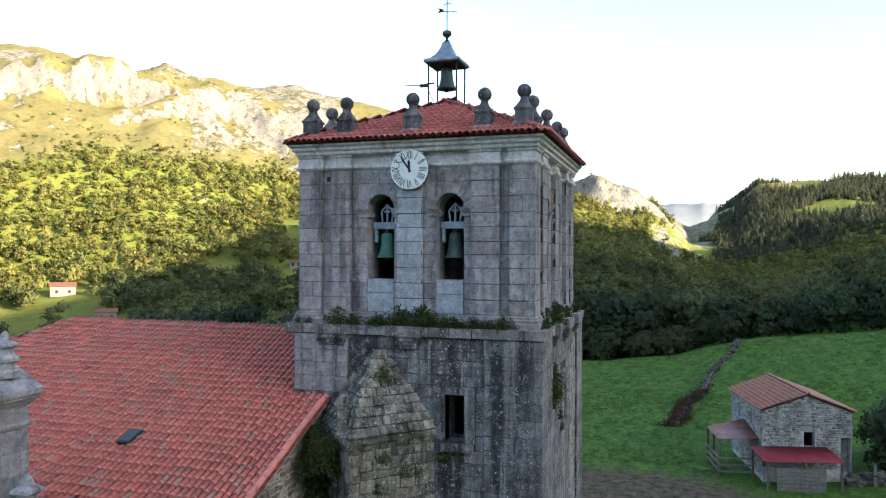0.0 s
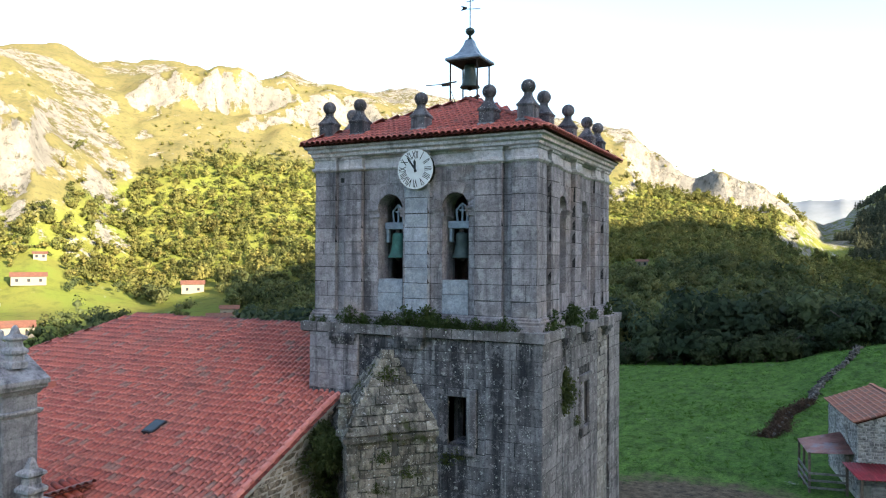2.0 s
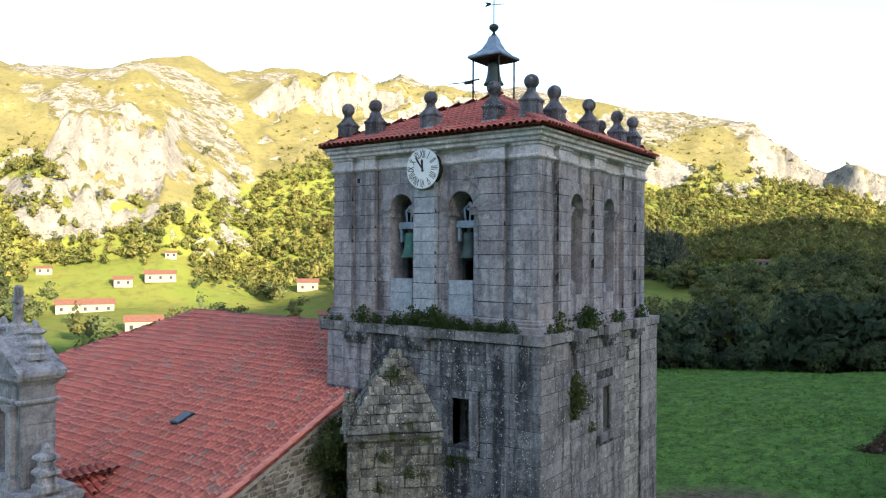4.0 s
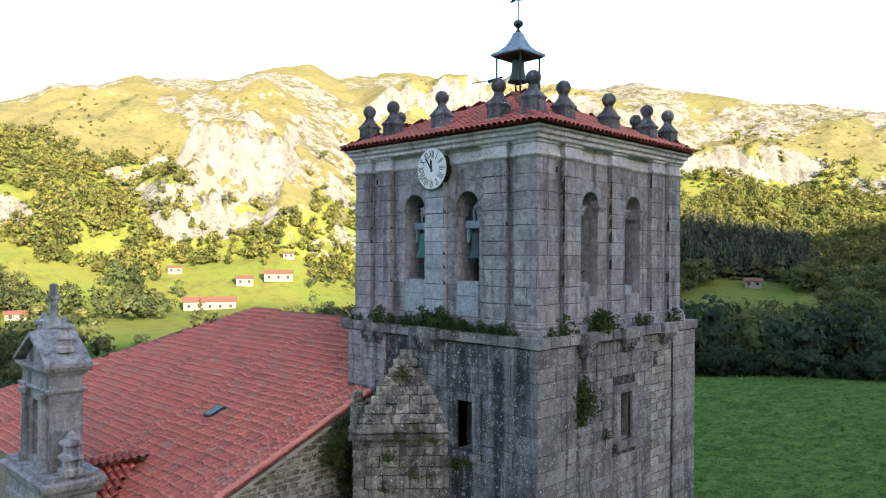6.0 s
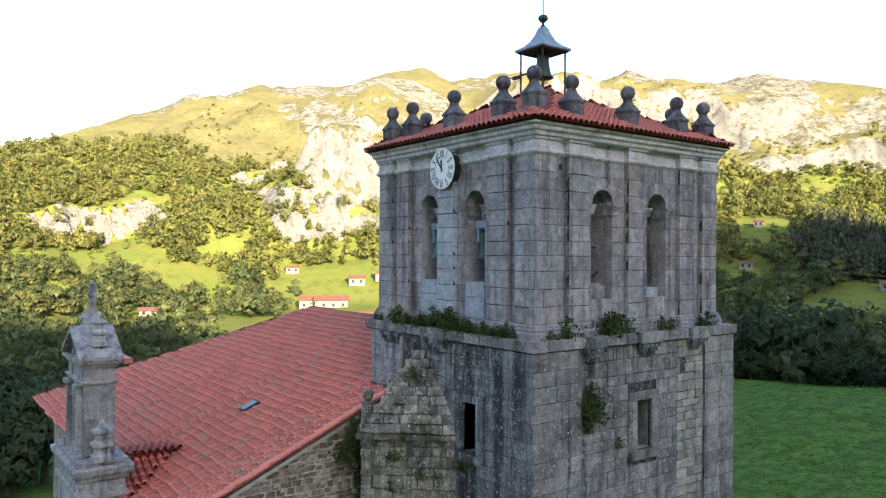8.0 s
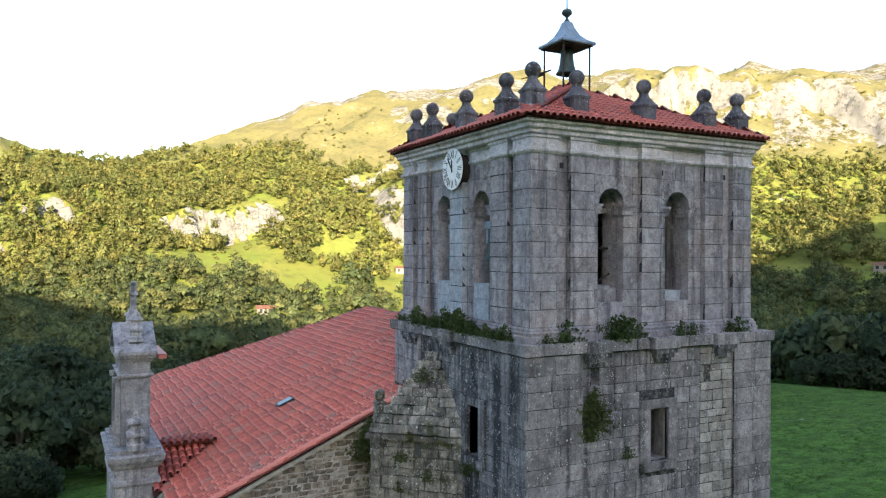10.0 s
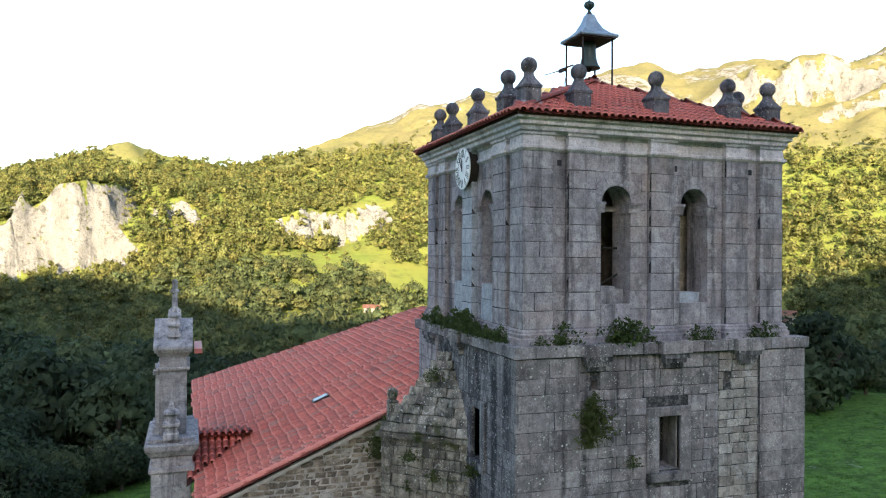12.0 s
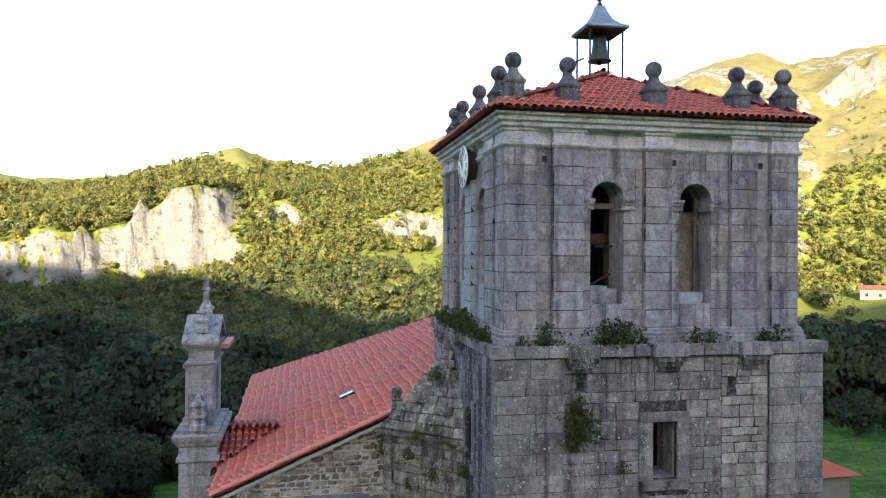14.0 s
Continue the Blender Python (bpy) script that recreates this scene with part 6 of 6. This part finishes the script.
def build_gable():
    cx, y0, y1 = -15.55, 12.5, 13.38
    g = thing("bell_gable", cx, 13.0, 0, "narrow grey stone bell gable with pediment, spires and cross", "bell gable")
    bx0, bx1 = -17.5, -13.5
    body = part("base_wall", box(bmesh.new(), bx0 + 0.3, bx1 - 0.3, 12.3, 13.55, -2, 8.6), MORTAR, g)
    part("base_cornice", sweep(bmesh.new(), [(bx0 + 0.3, 12.3), (bx1 - 0.3, 12.3), (bx1 - 0.3, 13.55), (bx0 + 0.3, 13.55)],
         [(-0.3, 7.7), (0.04, 7.7), (0.1, 7.78), (0.1, 7.9), (0.03, 7.94), (0.02, 8.25), (0.1, 8.32), (0.14, 8.42), (0.2, 8.5), (0.24, 8.68), (0.2, 8.74), (-0.8, 8.86)]), STONE_GABLE, g)
    part("coping", box(bmesh.new(), bx0 + 0.2, bx1 - 0.2, 12.2, 13.65, 8.76, 8.88), STONE_GABLE, g)
    fx, fy = Face(90, bx1 - 0.3), Face(0, -12.3)
    for z0, z1 in courses(4.0, 7.7, 0.42):
        fill(body, fx, 12.3, 13.55, z0, z1, 0.03, 0.75, STONE_GABLE, 0, (), 0.01, 0.1)
        fill(body, fy, bx0 + 0.3, bx1 - 0.3, z0, z1, 0.03, 0.8, STONE_GABLE, 0, (), 0.01, 0.1)
    # upper wall with its arched opening
    x0, x1 = -16.85, -14.35
    f0 = Face(0, -y0)
    up = part("gable_wall", wall_mesh(bmesh.new(), f0, x0, x1, 8.85, 11.75, y1 - y0, 0, [(cx - 0.42, cx + 0.42, 9.1, 10.45)]), STONE_GABLE, g)
    f1 = Face(90, x1)
    for z0, z1 in courses(8.9, 11.0, 0.52, 0.1):
        fill(up, f1, y0, y1, z0, z1, 0.03, 0.6, STONE_GABLE, 0, (), 0.01, 0.08)
    plan = [(x0, y0), (x1, y0), (x1, y1), (x0, y1)]
    part("string_course", sweep(bmesh.new(), plan, [(-0.1, 11.05), (0.05, 11.05), (0.1, 11.12), (0.1, 11.17), (-0.1, 11.19)]), STONE_GABLE, g)
    part("cornice", sweep(bmesh.new(), plan, [(-0.1, 11.55), (0.04, 11.55), (0.1, 11.66), (0.17, 11.7), (0.17, 11.8), (-0.1, 11.8)]), STONE_GABLE, g)
    for x in (cx - 0.78, cx + 0.78):
        bm = box(bmesh.new(), x - 0.13, x + 0.13, y0 - 0.14, y0 + 0.02, 8.86, 10.9)
        box(bm, x - 0.2, x + 0.2, y0 - 0.22, y0 + 0.02, 10.9, 11.04)
        box(bm, x - 0.2, x + 0.2, y0 - 0.2, y0 + 0.02, 8.86, 9.12)
        part("pilaster", bm, STONE_GABLE, up)
    # pediment roof of slabs, its ridge running back
    for s in (-1, 1):
        a, b = Vector((cx, y0 - 0.2, 12.62)), Vector((cx + s * 1.45, y0 - 0.2, 11.8))
        part("roof_slab", prism(bmesh.new(), [a, b, b + Vector((0, 0, 0.12)), a + Vector((0, 0, 0.14))], (0, y1 - y0 + 0.38, 0)), STONE_GABLE, g)
    part("pediment", prism(bmesh.new(), [(cx - 1.3, y0 + 0.06, 11.78), (cx + 1.3, y0 + 0.06, 11.78), (cx, y0 + 0.06, 12.6)], (0, y1 - y0 - 0.1, 0)), STONE_GABLE, g)
    part("tile_edge", box(bmesh.new(), cx - 1.2, cx + 1.2, y1 + 0.24, y1 + 0.5, 11.62, 11.78), TILE_TOWER, g)
    spire(g, "spire", cx - 0.85, 12.95, 12.2, 1.05)
    spire(g, "spire", cx + 0.95, 12.95, 12.2, 1.05)
    spire(g, "spire", bx1 - 0.35, 12.9, 8.86, 1.25)
    spire(g, "spire", bx0 + 0.35, 12.9, 8.86, 1.25)
    bm = lathe(bmesh.new(), cx, 12.95, [(0.24, 12.6), (0.24, 12.75), (0.15, 12.85), (0.22, 12.84), (0.2, 13.05), (0.1, 13.15), (0.09, 13.65), (0.14, 13.68), (0.14, 13.76), (0.09, 13.8), (0.09, 14.1), (0.05, 14.14)], square=True)
    part("cross", bm, STONE_GABLE, g)


build_nave()
build_gable()


# ---------------------------------------------------------------- barn and yard
def rubble(parent, face, u0, u1, z0, z1, holes, within):
    """A skin of small uneven stones over a wall."""
    rng = random.Random(61)
    me = unit_block(5, 0.06, 0.06)
    mats, z = [], z0
    rot = Matrix.Rotation(radians(face.turn), 4, "Z")
    while z < z1:
        h, u = rng.uniform(0.1, 0.2), u0
        while u < u1:
            w = rng.uniform(0.12, 0.36)
            m, n = u + w / 2, z + h / 2
            if within(m, n + 0.1) and m < u1 and not any(a - 0.05 < m < b + 0.05 and s < n < t for a, b, s, t in holes):
                mats.append(Matrix.Translation(face.at(m, 0.0 + rng.uniform(-0.02, 0.03), n + rng.uniform(-0.02, 0.02))) @ rot @ pose(0, 0, 0, 0, rng.uniform(-5, 5), 0) @ Matrix.Diagonal((w * rng.uniform(0.72, 0.9), rng.uniform(0.05, 0.09), h * rng.uniform(0.7, 0.88), 1)))
            u += w
        z += h
    ob = mesh_part("stone_facing", raw_mesh("stone_facing", *many([tuple(q.co) for q in me.vertices], [tuple(q.vertices) for q in me.polygons], mats), STONE_BARN), STONE_BARN, parent)
    ob["kind"] = "stuff"


def build_barn():
    z0 = ground_at(6, 56) - 0.3
    m = pose(5.25, 53.5, z0, 0, 0, 11.0)
    W, D, H, P = 5.6, 7.8, 4.85 - z0, 5.85 - z0
    barn = thing("stone_barn", 0, 0, 0, "grey rubble stone barn with orange tile roof", "barn")
    front = Face(0, 0.0)

    def wall(name, pts, off):
        return part(name, prism(bmesh.new(), pts, off), STONE_BARN, barn)
    bm = wall_mesh(bmesh.new(), front, 0, W, 0, H, 0.5, 0, (), [(2.6, 3.3, 2.6, 3.6), (4.9, 5.58, 0.9, 3.3)])
    prism(bm, [(0, 0, H), (W, 0, H), (W / 2, 0, P)], (0, 0.5, 0))
    fw = part("front_wall", bm, MORTAR_LIME, barn)
    rubble(fw, front, 0, W, 1.2, P, [(2.5, 3.4, 2.5, 3.65), (4.82, 5.65, 0.9, 3.35)], lambda u, z: abs(u - W / 2) < W / 2 * (1 if z < H else (P - z) / (P - H)))
    part("window_frame", box(bmesh.new(), 2.55, 3.35, -0.05, 0.1, 2.45, 2.6), STONE_LOW, fw)
    side = Face(270, 0.0)
    sw = part("side_wall", wall_mesh(bmesh.new(), side, -D, -0.5, 0, H, 0.5, 0, (), [(-3.0, -2.4, 3.4, 4.4), (-6.0, -5.4, 3.3, 4.4)]), MORTAR_LIME, barn)
    rubble(sw, side, -D, 0.0, 0.6, H, [(-3.05, -2.35, 3.35, 4.45), (-6.05, -5.35, 3.25, 4.45)], lambda u, z: True)
    bm = box(bmesh.new(), W - 0.5, W, 0.5, D - 0.5, 0, H)
    box(bm, 0, W, D - 0.5, D, 0, H)
    prism(bm, [(0, D, H), (W, D, H), (W / 2, D, P)], (0, -0.5, 0))
    part("rear_wall", bm, STONE_BARN, barn)
    r0 = H + 0.02
    tiled_slope(barn, "roof_slope", [(-0.14, -0.16, r0), (W / 2, -0.16, P + 0.1), (W / 2, D + 0.16, P + 0.1), (-0.14, D + 0.16, r0)], (-0.14, -0.16, r0), (-0.14, D + 0.16, r0), TILE_BARN, seed=21, step=0.22, row=0.33, size=1.08)
    tiled_slope(barn, "roof_slope", [(W + 0.14, -0.16, r0), (W + 0.14, D + 0.16, r0), (W / 2, D + 0.16, P + 0.1), (W / 2, -0.16, P + 0.1)], (W + 0.14, -0.16, r0), (W + 0.14, D + 0.16, r0), TILE_BARN, seed=22, step=0.22, row=0.33, size=1.08)
    ridge_tiles(barn, (W / 2, -0.3, P + 0.16), (W / 2, D + 0.3, P + 0.16), TILE_BARN, "ridge_tiles", 1.4)
    barn.matrix_basis = m

    def corrugated(parent, name, a, b, c, d, mat, n=24):
        a, b, c, d = (Vector(v) for v in (a, b, c, d))
        v, f = [], []
        for i in range(n * 4 + 1):
            t = i / (n * 4)
            h = Vector((0, 0, 0.03 * math.sin(t * n * 2 * math.pi)))
            for q in (0, 0.02):
                v += [a.lerp(b, t) + h + Vector((0, 0, q)), d.lerp(c, t) + h + Vector((0, 0, q))]
        for i in range(n * 4):
            k = i * 4
            f += [(k, k + 1, k + 5, k + 4), (k + 2, k + 6, k + 7, k + 3), (k, k + 4, k + 6, k + 2), (k + 1, k + 3, k + 7, k + 5)]
        return mesh_part(name, flat_mesh(name, v, f, mat), mat, parent)
    # red canopy before the gable end, with a pen of boards
    can = thing("cattle_canopy", 0, 0, 0, "red corrugated sheet canopy over a plank cattle pen", "canopy")
    corrugated(can, "roof_sheet", (-0.9, -0.05, 2.55), (4.0, -0.05, 2.65), (4.5, -1.9, 2.12), (-0.4, -1.9, 2.02), SHEET_RED)
    for x in (-0.2, 2.1, 4.3):
        part("post", box(bmesh.new(), x - 0.07, x + 0.07, -1.84, -1.7, -0.3, 2.04), WOOD, can)
    for i in range(6):
        part("board", box(bmesh.new(), 0.3, 3.3, -1.92, -1.86, 0.2 + 0.25 * i, 0.42 + 0.25 * i), WOOD_GREY, can)
    can.matrix_basis = m
    lean = thing("lean_to_shed", 0, 0, 0, "open timber lean-to with patched rusty sheet roof", "shed")
    corrugated(lean, "roof_sheet", (-2.6, 4.6, 2.75), (-2.6, 1.0, 2.7), (0.0, 0.6, 2.9), (0.0, 4.2, 3.5), SHEET_OLD, 12)
    for x, y in ((-2.5, 1.1), (-2.5, 2.8), (-2.5, 4.5), (-0.4, 0.8)):
        part("post", box(bmesh.new(), x - 0.07, x + 0.07, y - 0.07, y + 0.07, -0.4, 2.74), WOOD, lean)
    for z in (0.5, 0.95, 1.4):
        part("rail", box(bmesh.new(), -2.56, -0.3, 0.86, 0.93, z, z + 0.13), WOOD_GREY, lean)
        part("rail", box(bmesh.new(), -2.6, -2.53, 1.0, 4.5, z, z + 0.13), WOOD_GREY, lean)
    lean.matrix_basis = m
    gate = thing("gate_post", 0, 0, 0, "weathered grey gate post beside the yard wall", "post")
    part("shaft", box(bmesh.new(), 6.5, 6.66, -1.1, -0.94, -0.4, 1.9), WOOD_GREY, gate)
    part("hinge", box(bmesh.new(), 6.48, 6.68, -1.13, -1.1, 1.1, 1.2), IRON, gate)
    gate.matrix_basis = m
    rng = random.Random(71)
    stones = []
    for i in range(420):    # dry-stone yard wall stepping down beside the barn
        x = rng.uniform(5.0, 9.5)
        z = rng.uniform(-0.3, 1.0 + 0.35 * math.floor((x - 5.0) / 1.1) * 0.5)
        s = rng.uniform(0.16, 0.34)
        stones.append(m @ pose(x, -0.6 + rng.uniform(-0.25, 0.25), z, rng.uniform(-12, 12), rng.uniform(-12, 12), rng.uniform(-20, 20)) @ Matrix.Diagonal((s * 1.5, s * 1.2, s * 0.8, 1)))
    me = unit_block(78, 0.06, 0.1)
    shape = many([tuple(q.co) for q in me.vertices], [tuple(q.vertices) for q in me.polygons], stones)
    tagged(new("yard_wall", raw_mesh("yard_wall", *shape, STONE_FIELD)), "dark dry-stone yard wall beside the barn", "yard wall", kind="stuff")


def weed_shape(seed, n=260, leaf=0.045, wide=0.5, tall=0.45):
    rng = np.random.RandomState(seed)
    v, f = [], []
    for i in range(n):
        a, r, h = rng.uniform(0, 6.28), abs(rng.normal(0, 0.42)), rng.rand() ** 1.3
        p = np.array([wide * r * math.cos(a), 0.5 * wide * r * math.sin(a), tall * h * (1 - 0.5 * min(1, r))])
        d, e = rng.normal(size=3), rng.normal(size=3)
        d, e = d / np.linalg.norm(d), e / np.linalg.norm(e)
        s = leaf * rng.uniform(0.5, 1.5)
        k = len(v)
        v += [p + d * s, p + e * s, p - d * s * 0.8]
        f.append((k, k + 1, k + 2))
    return v, f


def build_field_wall():
    """The tumbled dry-stone wall running up the meadow."""
    rng = random.Random(31)
    line = [Vector(q) for q in ((-0.9, 68.5), (0.7, 77.0), (3.1, 89.0), (7.6, 113.0))]
    mats, spots, dry = [], [], []
    for i in range(1500):
        t = 3 * rng.random()
        a, b = line[int(t)], line[int(t) + 1]
        side = Vector((-(b - a).y, (b - a).x)).normalized()
        p = a.lerp(b, t % 1) + side * rng.gauss(0, 0.2) + Vector((math.sin(t * 5) * 0.35, 0))
        if t < 1.5 and rng.random() < 0.75:
            dry.append((p.x + rng.gauss(0, 0.3), p.y, rng.uniform(0.7, 1.5)))
            continue
        spots.append((p.x, p.y, max(0.0, 0.55 - abs(rng.gauss(0, 0.22))) * rng.random()))
    ground = ground_z([s[0] for s in spots], [s[1] for s in spots])
    for (x, y, h), g in zip(spots, ground):
        s = rng.uniform(0.14, 0.32)
        mats.append(Matrix.Translation((x, y, g + h - 0.12)) @ Euler((rng.uniform(-0.5, 0.5), rng.uniform(-0.5, 0.5), rng.uniform(0, 6))).to_matrix().to_4x4() @ Matrix.Diagonal((s * 1.5, s, s * 0.75, 1)))
    me = unit_block(77, 0.06, 0.12)
    shape = many([tuple(q.co) for q in me.vertices], [tuple(q.vertices) for q in me.polygons], mats)
    tagged(new("field_wall", raw_mesh("field_wall", *shape, STONE_FIELD)), "tumbled dry-stone wall crossing the green meadow", "field wall", kind="stuff")
    ground = ground_z([q[0] for q in dry], [q[1] for q in dry])
    tufts = [Matrix.Translation((x, y, g - 0.05)) @ Matrix.Rotation(rng.uniform(0, 6.28), 4, "Z") @ Matrix.Scale(s, 4) for (x, y, s), g in zip(dry, ground)]
    tagged(new("dry_bracken", raw_mesh("dry_bracken", *many(*weed_shape(90, 60, 0.07), tufts), LEAF_DRY)), "brown dry bracken grown along the field wall", "bracken", kind="stuff")


build_barn()
build_field_wall()


def house(x, y, w, d, h, turn, label, roof=None, far=True):
    z = ground_at(x, y) - 0.8
    hs = thing("farmhouse", 0, 0, 0, label, "house", "farmhouses in the valley")
    part("wall", box(bmesh.new(), -w / 2, w / 2, -d / 2, d / 2, 0, h), WALL_WHITE, hs)
    bm = bmesh.new()
    prism(bm, [(-w / 2 - 0.5, -d / 2 - 0.5, h), (-w / 2 - 0.5, d / 2 + 0.5, h), (-w / 2 - 0.5, 0, h + d * 0.24)], (w + 1, 0, 0))
    part("roof", bm, roof or TILE_FAR, hs)
    for i in range(max(2, int(w / 3.2))):
        u = -w / 2 + w * (i + 0.5) / max(2, int(w / 3.2))
        for zz in ((1.4,) if h < 4.5 else (1.6, 4.2)):
            part("window", box(bmesh.new(), u - 0.5, u + 0.5, -d / 2 - 0.03, -d / 2 + 0.1, zz, zz + 1.2), WINDOW_DARK, hs)
    hs.matrix_basis = pose(x, y, z, 0, 0, turn)


for spec in HOUSES:
    house(*spec, "distant white farmhouse with orange tiled roof in the valley")


def build_cottage():
    house(-25.5, 43.4, 6.2, 5.6, 4.0, 0, "small white cottage with red tiled roof behind the tower", TILE_TOWER)


build_cottage()


def build_post():
    x, y = -43.0, 3.2
    z = ground_at(x, y)
    post = thing("metal_post", x, y, z, "thin grey metal post beside the wood", "post")
    part("shaft", lathe(bmesh.new(), x, y, [(0.06, z - 0.2), (0.05, z + 0.6), (0.045, z + 1.9), (0.0, z + 1.92)], 8), ZINC, post)
    part("cap", box(bmesh.new(), x - 0.1, x + 0.1, y - 0.07, y + 0.07, z + 1.915, z + 2.0), ZINC, post)


build_post()


# ---------------------------------------------------------------- weeds on the walls
def build_weeds():
    rng = random.Random(41)
    shapes = [weed_shape(50 + i) for i in range(4)]
    spots = []
    for i in range(46):
        x = rng.uniform(-10.4, -4.9)
        tall = 0.5 + 0.55 * (0.5 + 0.5 * math.sin(2.3 * x + 1.3 * math.sin(5.1 * x)))
        spots.append((x, 20.97 + rng.uniform(-0.06, 0.08), 12.84, tall * rng.uniform(0.65, 1.3) * (1.25 if x < -7.0 else 0.9), 0))
    spots += [(x, 21.02, 12.84, 0.6, 0) for x in (-11.6, -11.2, -4.6)]
    spots += [(-3.82, y, 12.84, 1.25 * s, 90) for y, s in ((22.25, 1.1), (23.75, 1.2), (24.1, 1.3), (24.4, 1.1), (26.2, 0.8), (26.6, 0.7), (28.1, 0.7), (28.5, 0.9), (21.6, 0.5), (22.1, 0.5))]
    spots += [(-3.72, 23.0 + 0.12 * math.sin(9 * z), z, 1.2 * s, 90) for z, s in ((11.2, 0.7), (11.05, 0.9), (10.9, 1.0), (10.75, 1.2), (10.6, 1.2), (10.45, 1.0), (10.3, 0.9), (11.45, 0.5))]
    spots += [(-3.72, 24.2, 9.7, 0.7, 90), (-6.3, 20.88, 9.1, 0.8, 0), (-6.7, 20.86, 8.9, 0.8, 0), (-8.4, 20.4, 11.3, 1.0, 45), (-8.7, 20.3, 11.0, 1.2, 30), (-8.9, 20.5, 11.4, 0.8, 0),
              (-8.0, 19.5, 9.1, 0.9, 45), (-7.5, 20.1, 8.6, 0.8, 45), (-8.2, 19.5, 8.2, 0.7, 45), (-7.9, 19.7, 9.7, 0.7, 45)]
    for i in range(16):
        spots.append((-9.9 + rng.uniform(-0.35, 0.45), 19.4 + rng.uniform(-0.45, 0.4), rng.uniform(8.6, 9.6), rng.uniform(1.0, 1.6), rng.uniform(0, 180)))
    for i in range(26):     # ivy in the corner between nave and turret
        spots.append((-10.3 + rng.uniform(-0.5, 0.3), 20.3 + rng.uniform(-0.6, 0.5), rng.uniform(5.5, 9.6), rng.uniform(0.9, 1.7), rng.uniform(0, 180)))
    groups = {}
    for x, y, z, s, a in spots:
        key = "ivy" if y < 20.85 else "ledge_weeds" if z > 12 else "wall_weeds"
        groups.setdefault(key, []).append(pose(x, y, z, 0, 0, a + rng.uniform(-20, 20)) @ Matrix.Scale(s, 4))
    for key, mats in groups.items():
        vs, ls, ss, n = [], [], [], 0
        for k in range(min(4, len(mats))):
            vv, lo, si = many(*shapes[k], mats[k::4])
            vs.append(vv)
            ls.append(lo + n)
            ss.append(si)
            n += len(vv)
        tagged(new(key, raw_mesh(key, np.concatenate(vs), np.concatenate(ls), np.concatenate(ss), LEAF_WEED)), "green weeds and ivy rooted in the old tower masonry", "weeds", kind="stuff")


build_weeds()
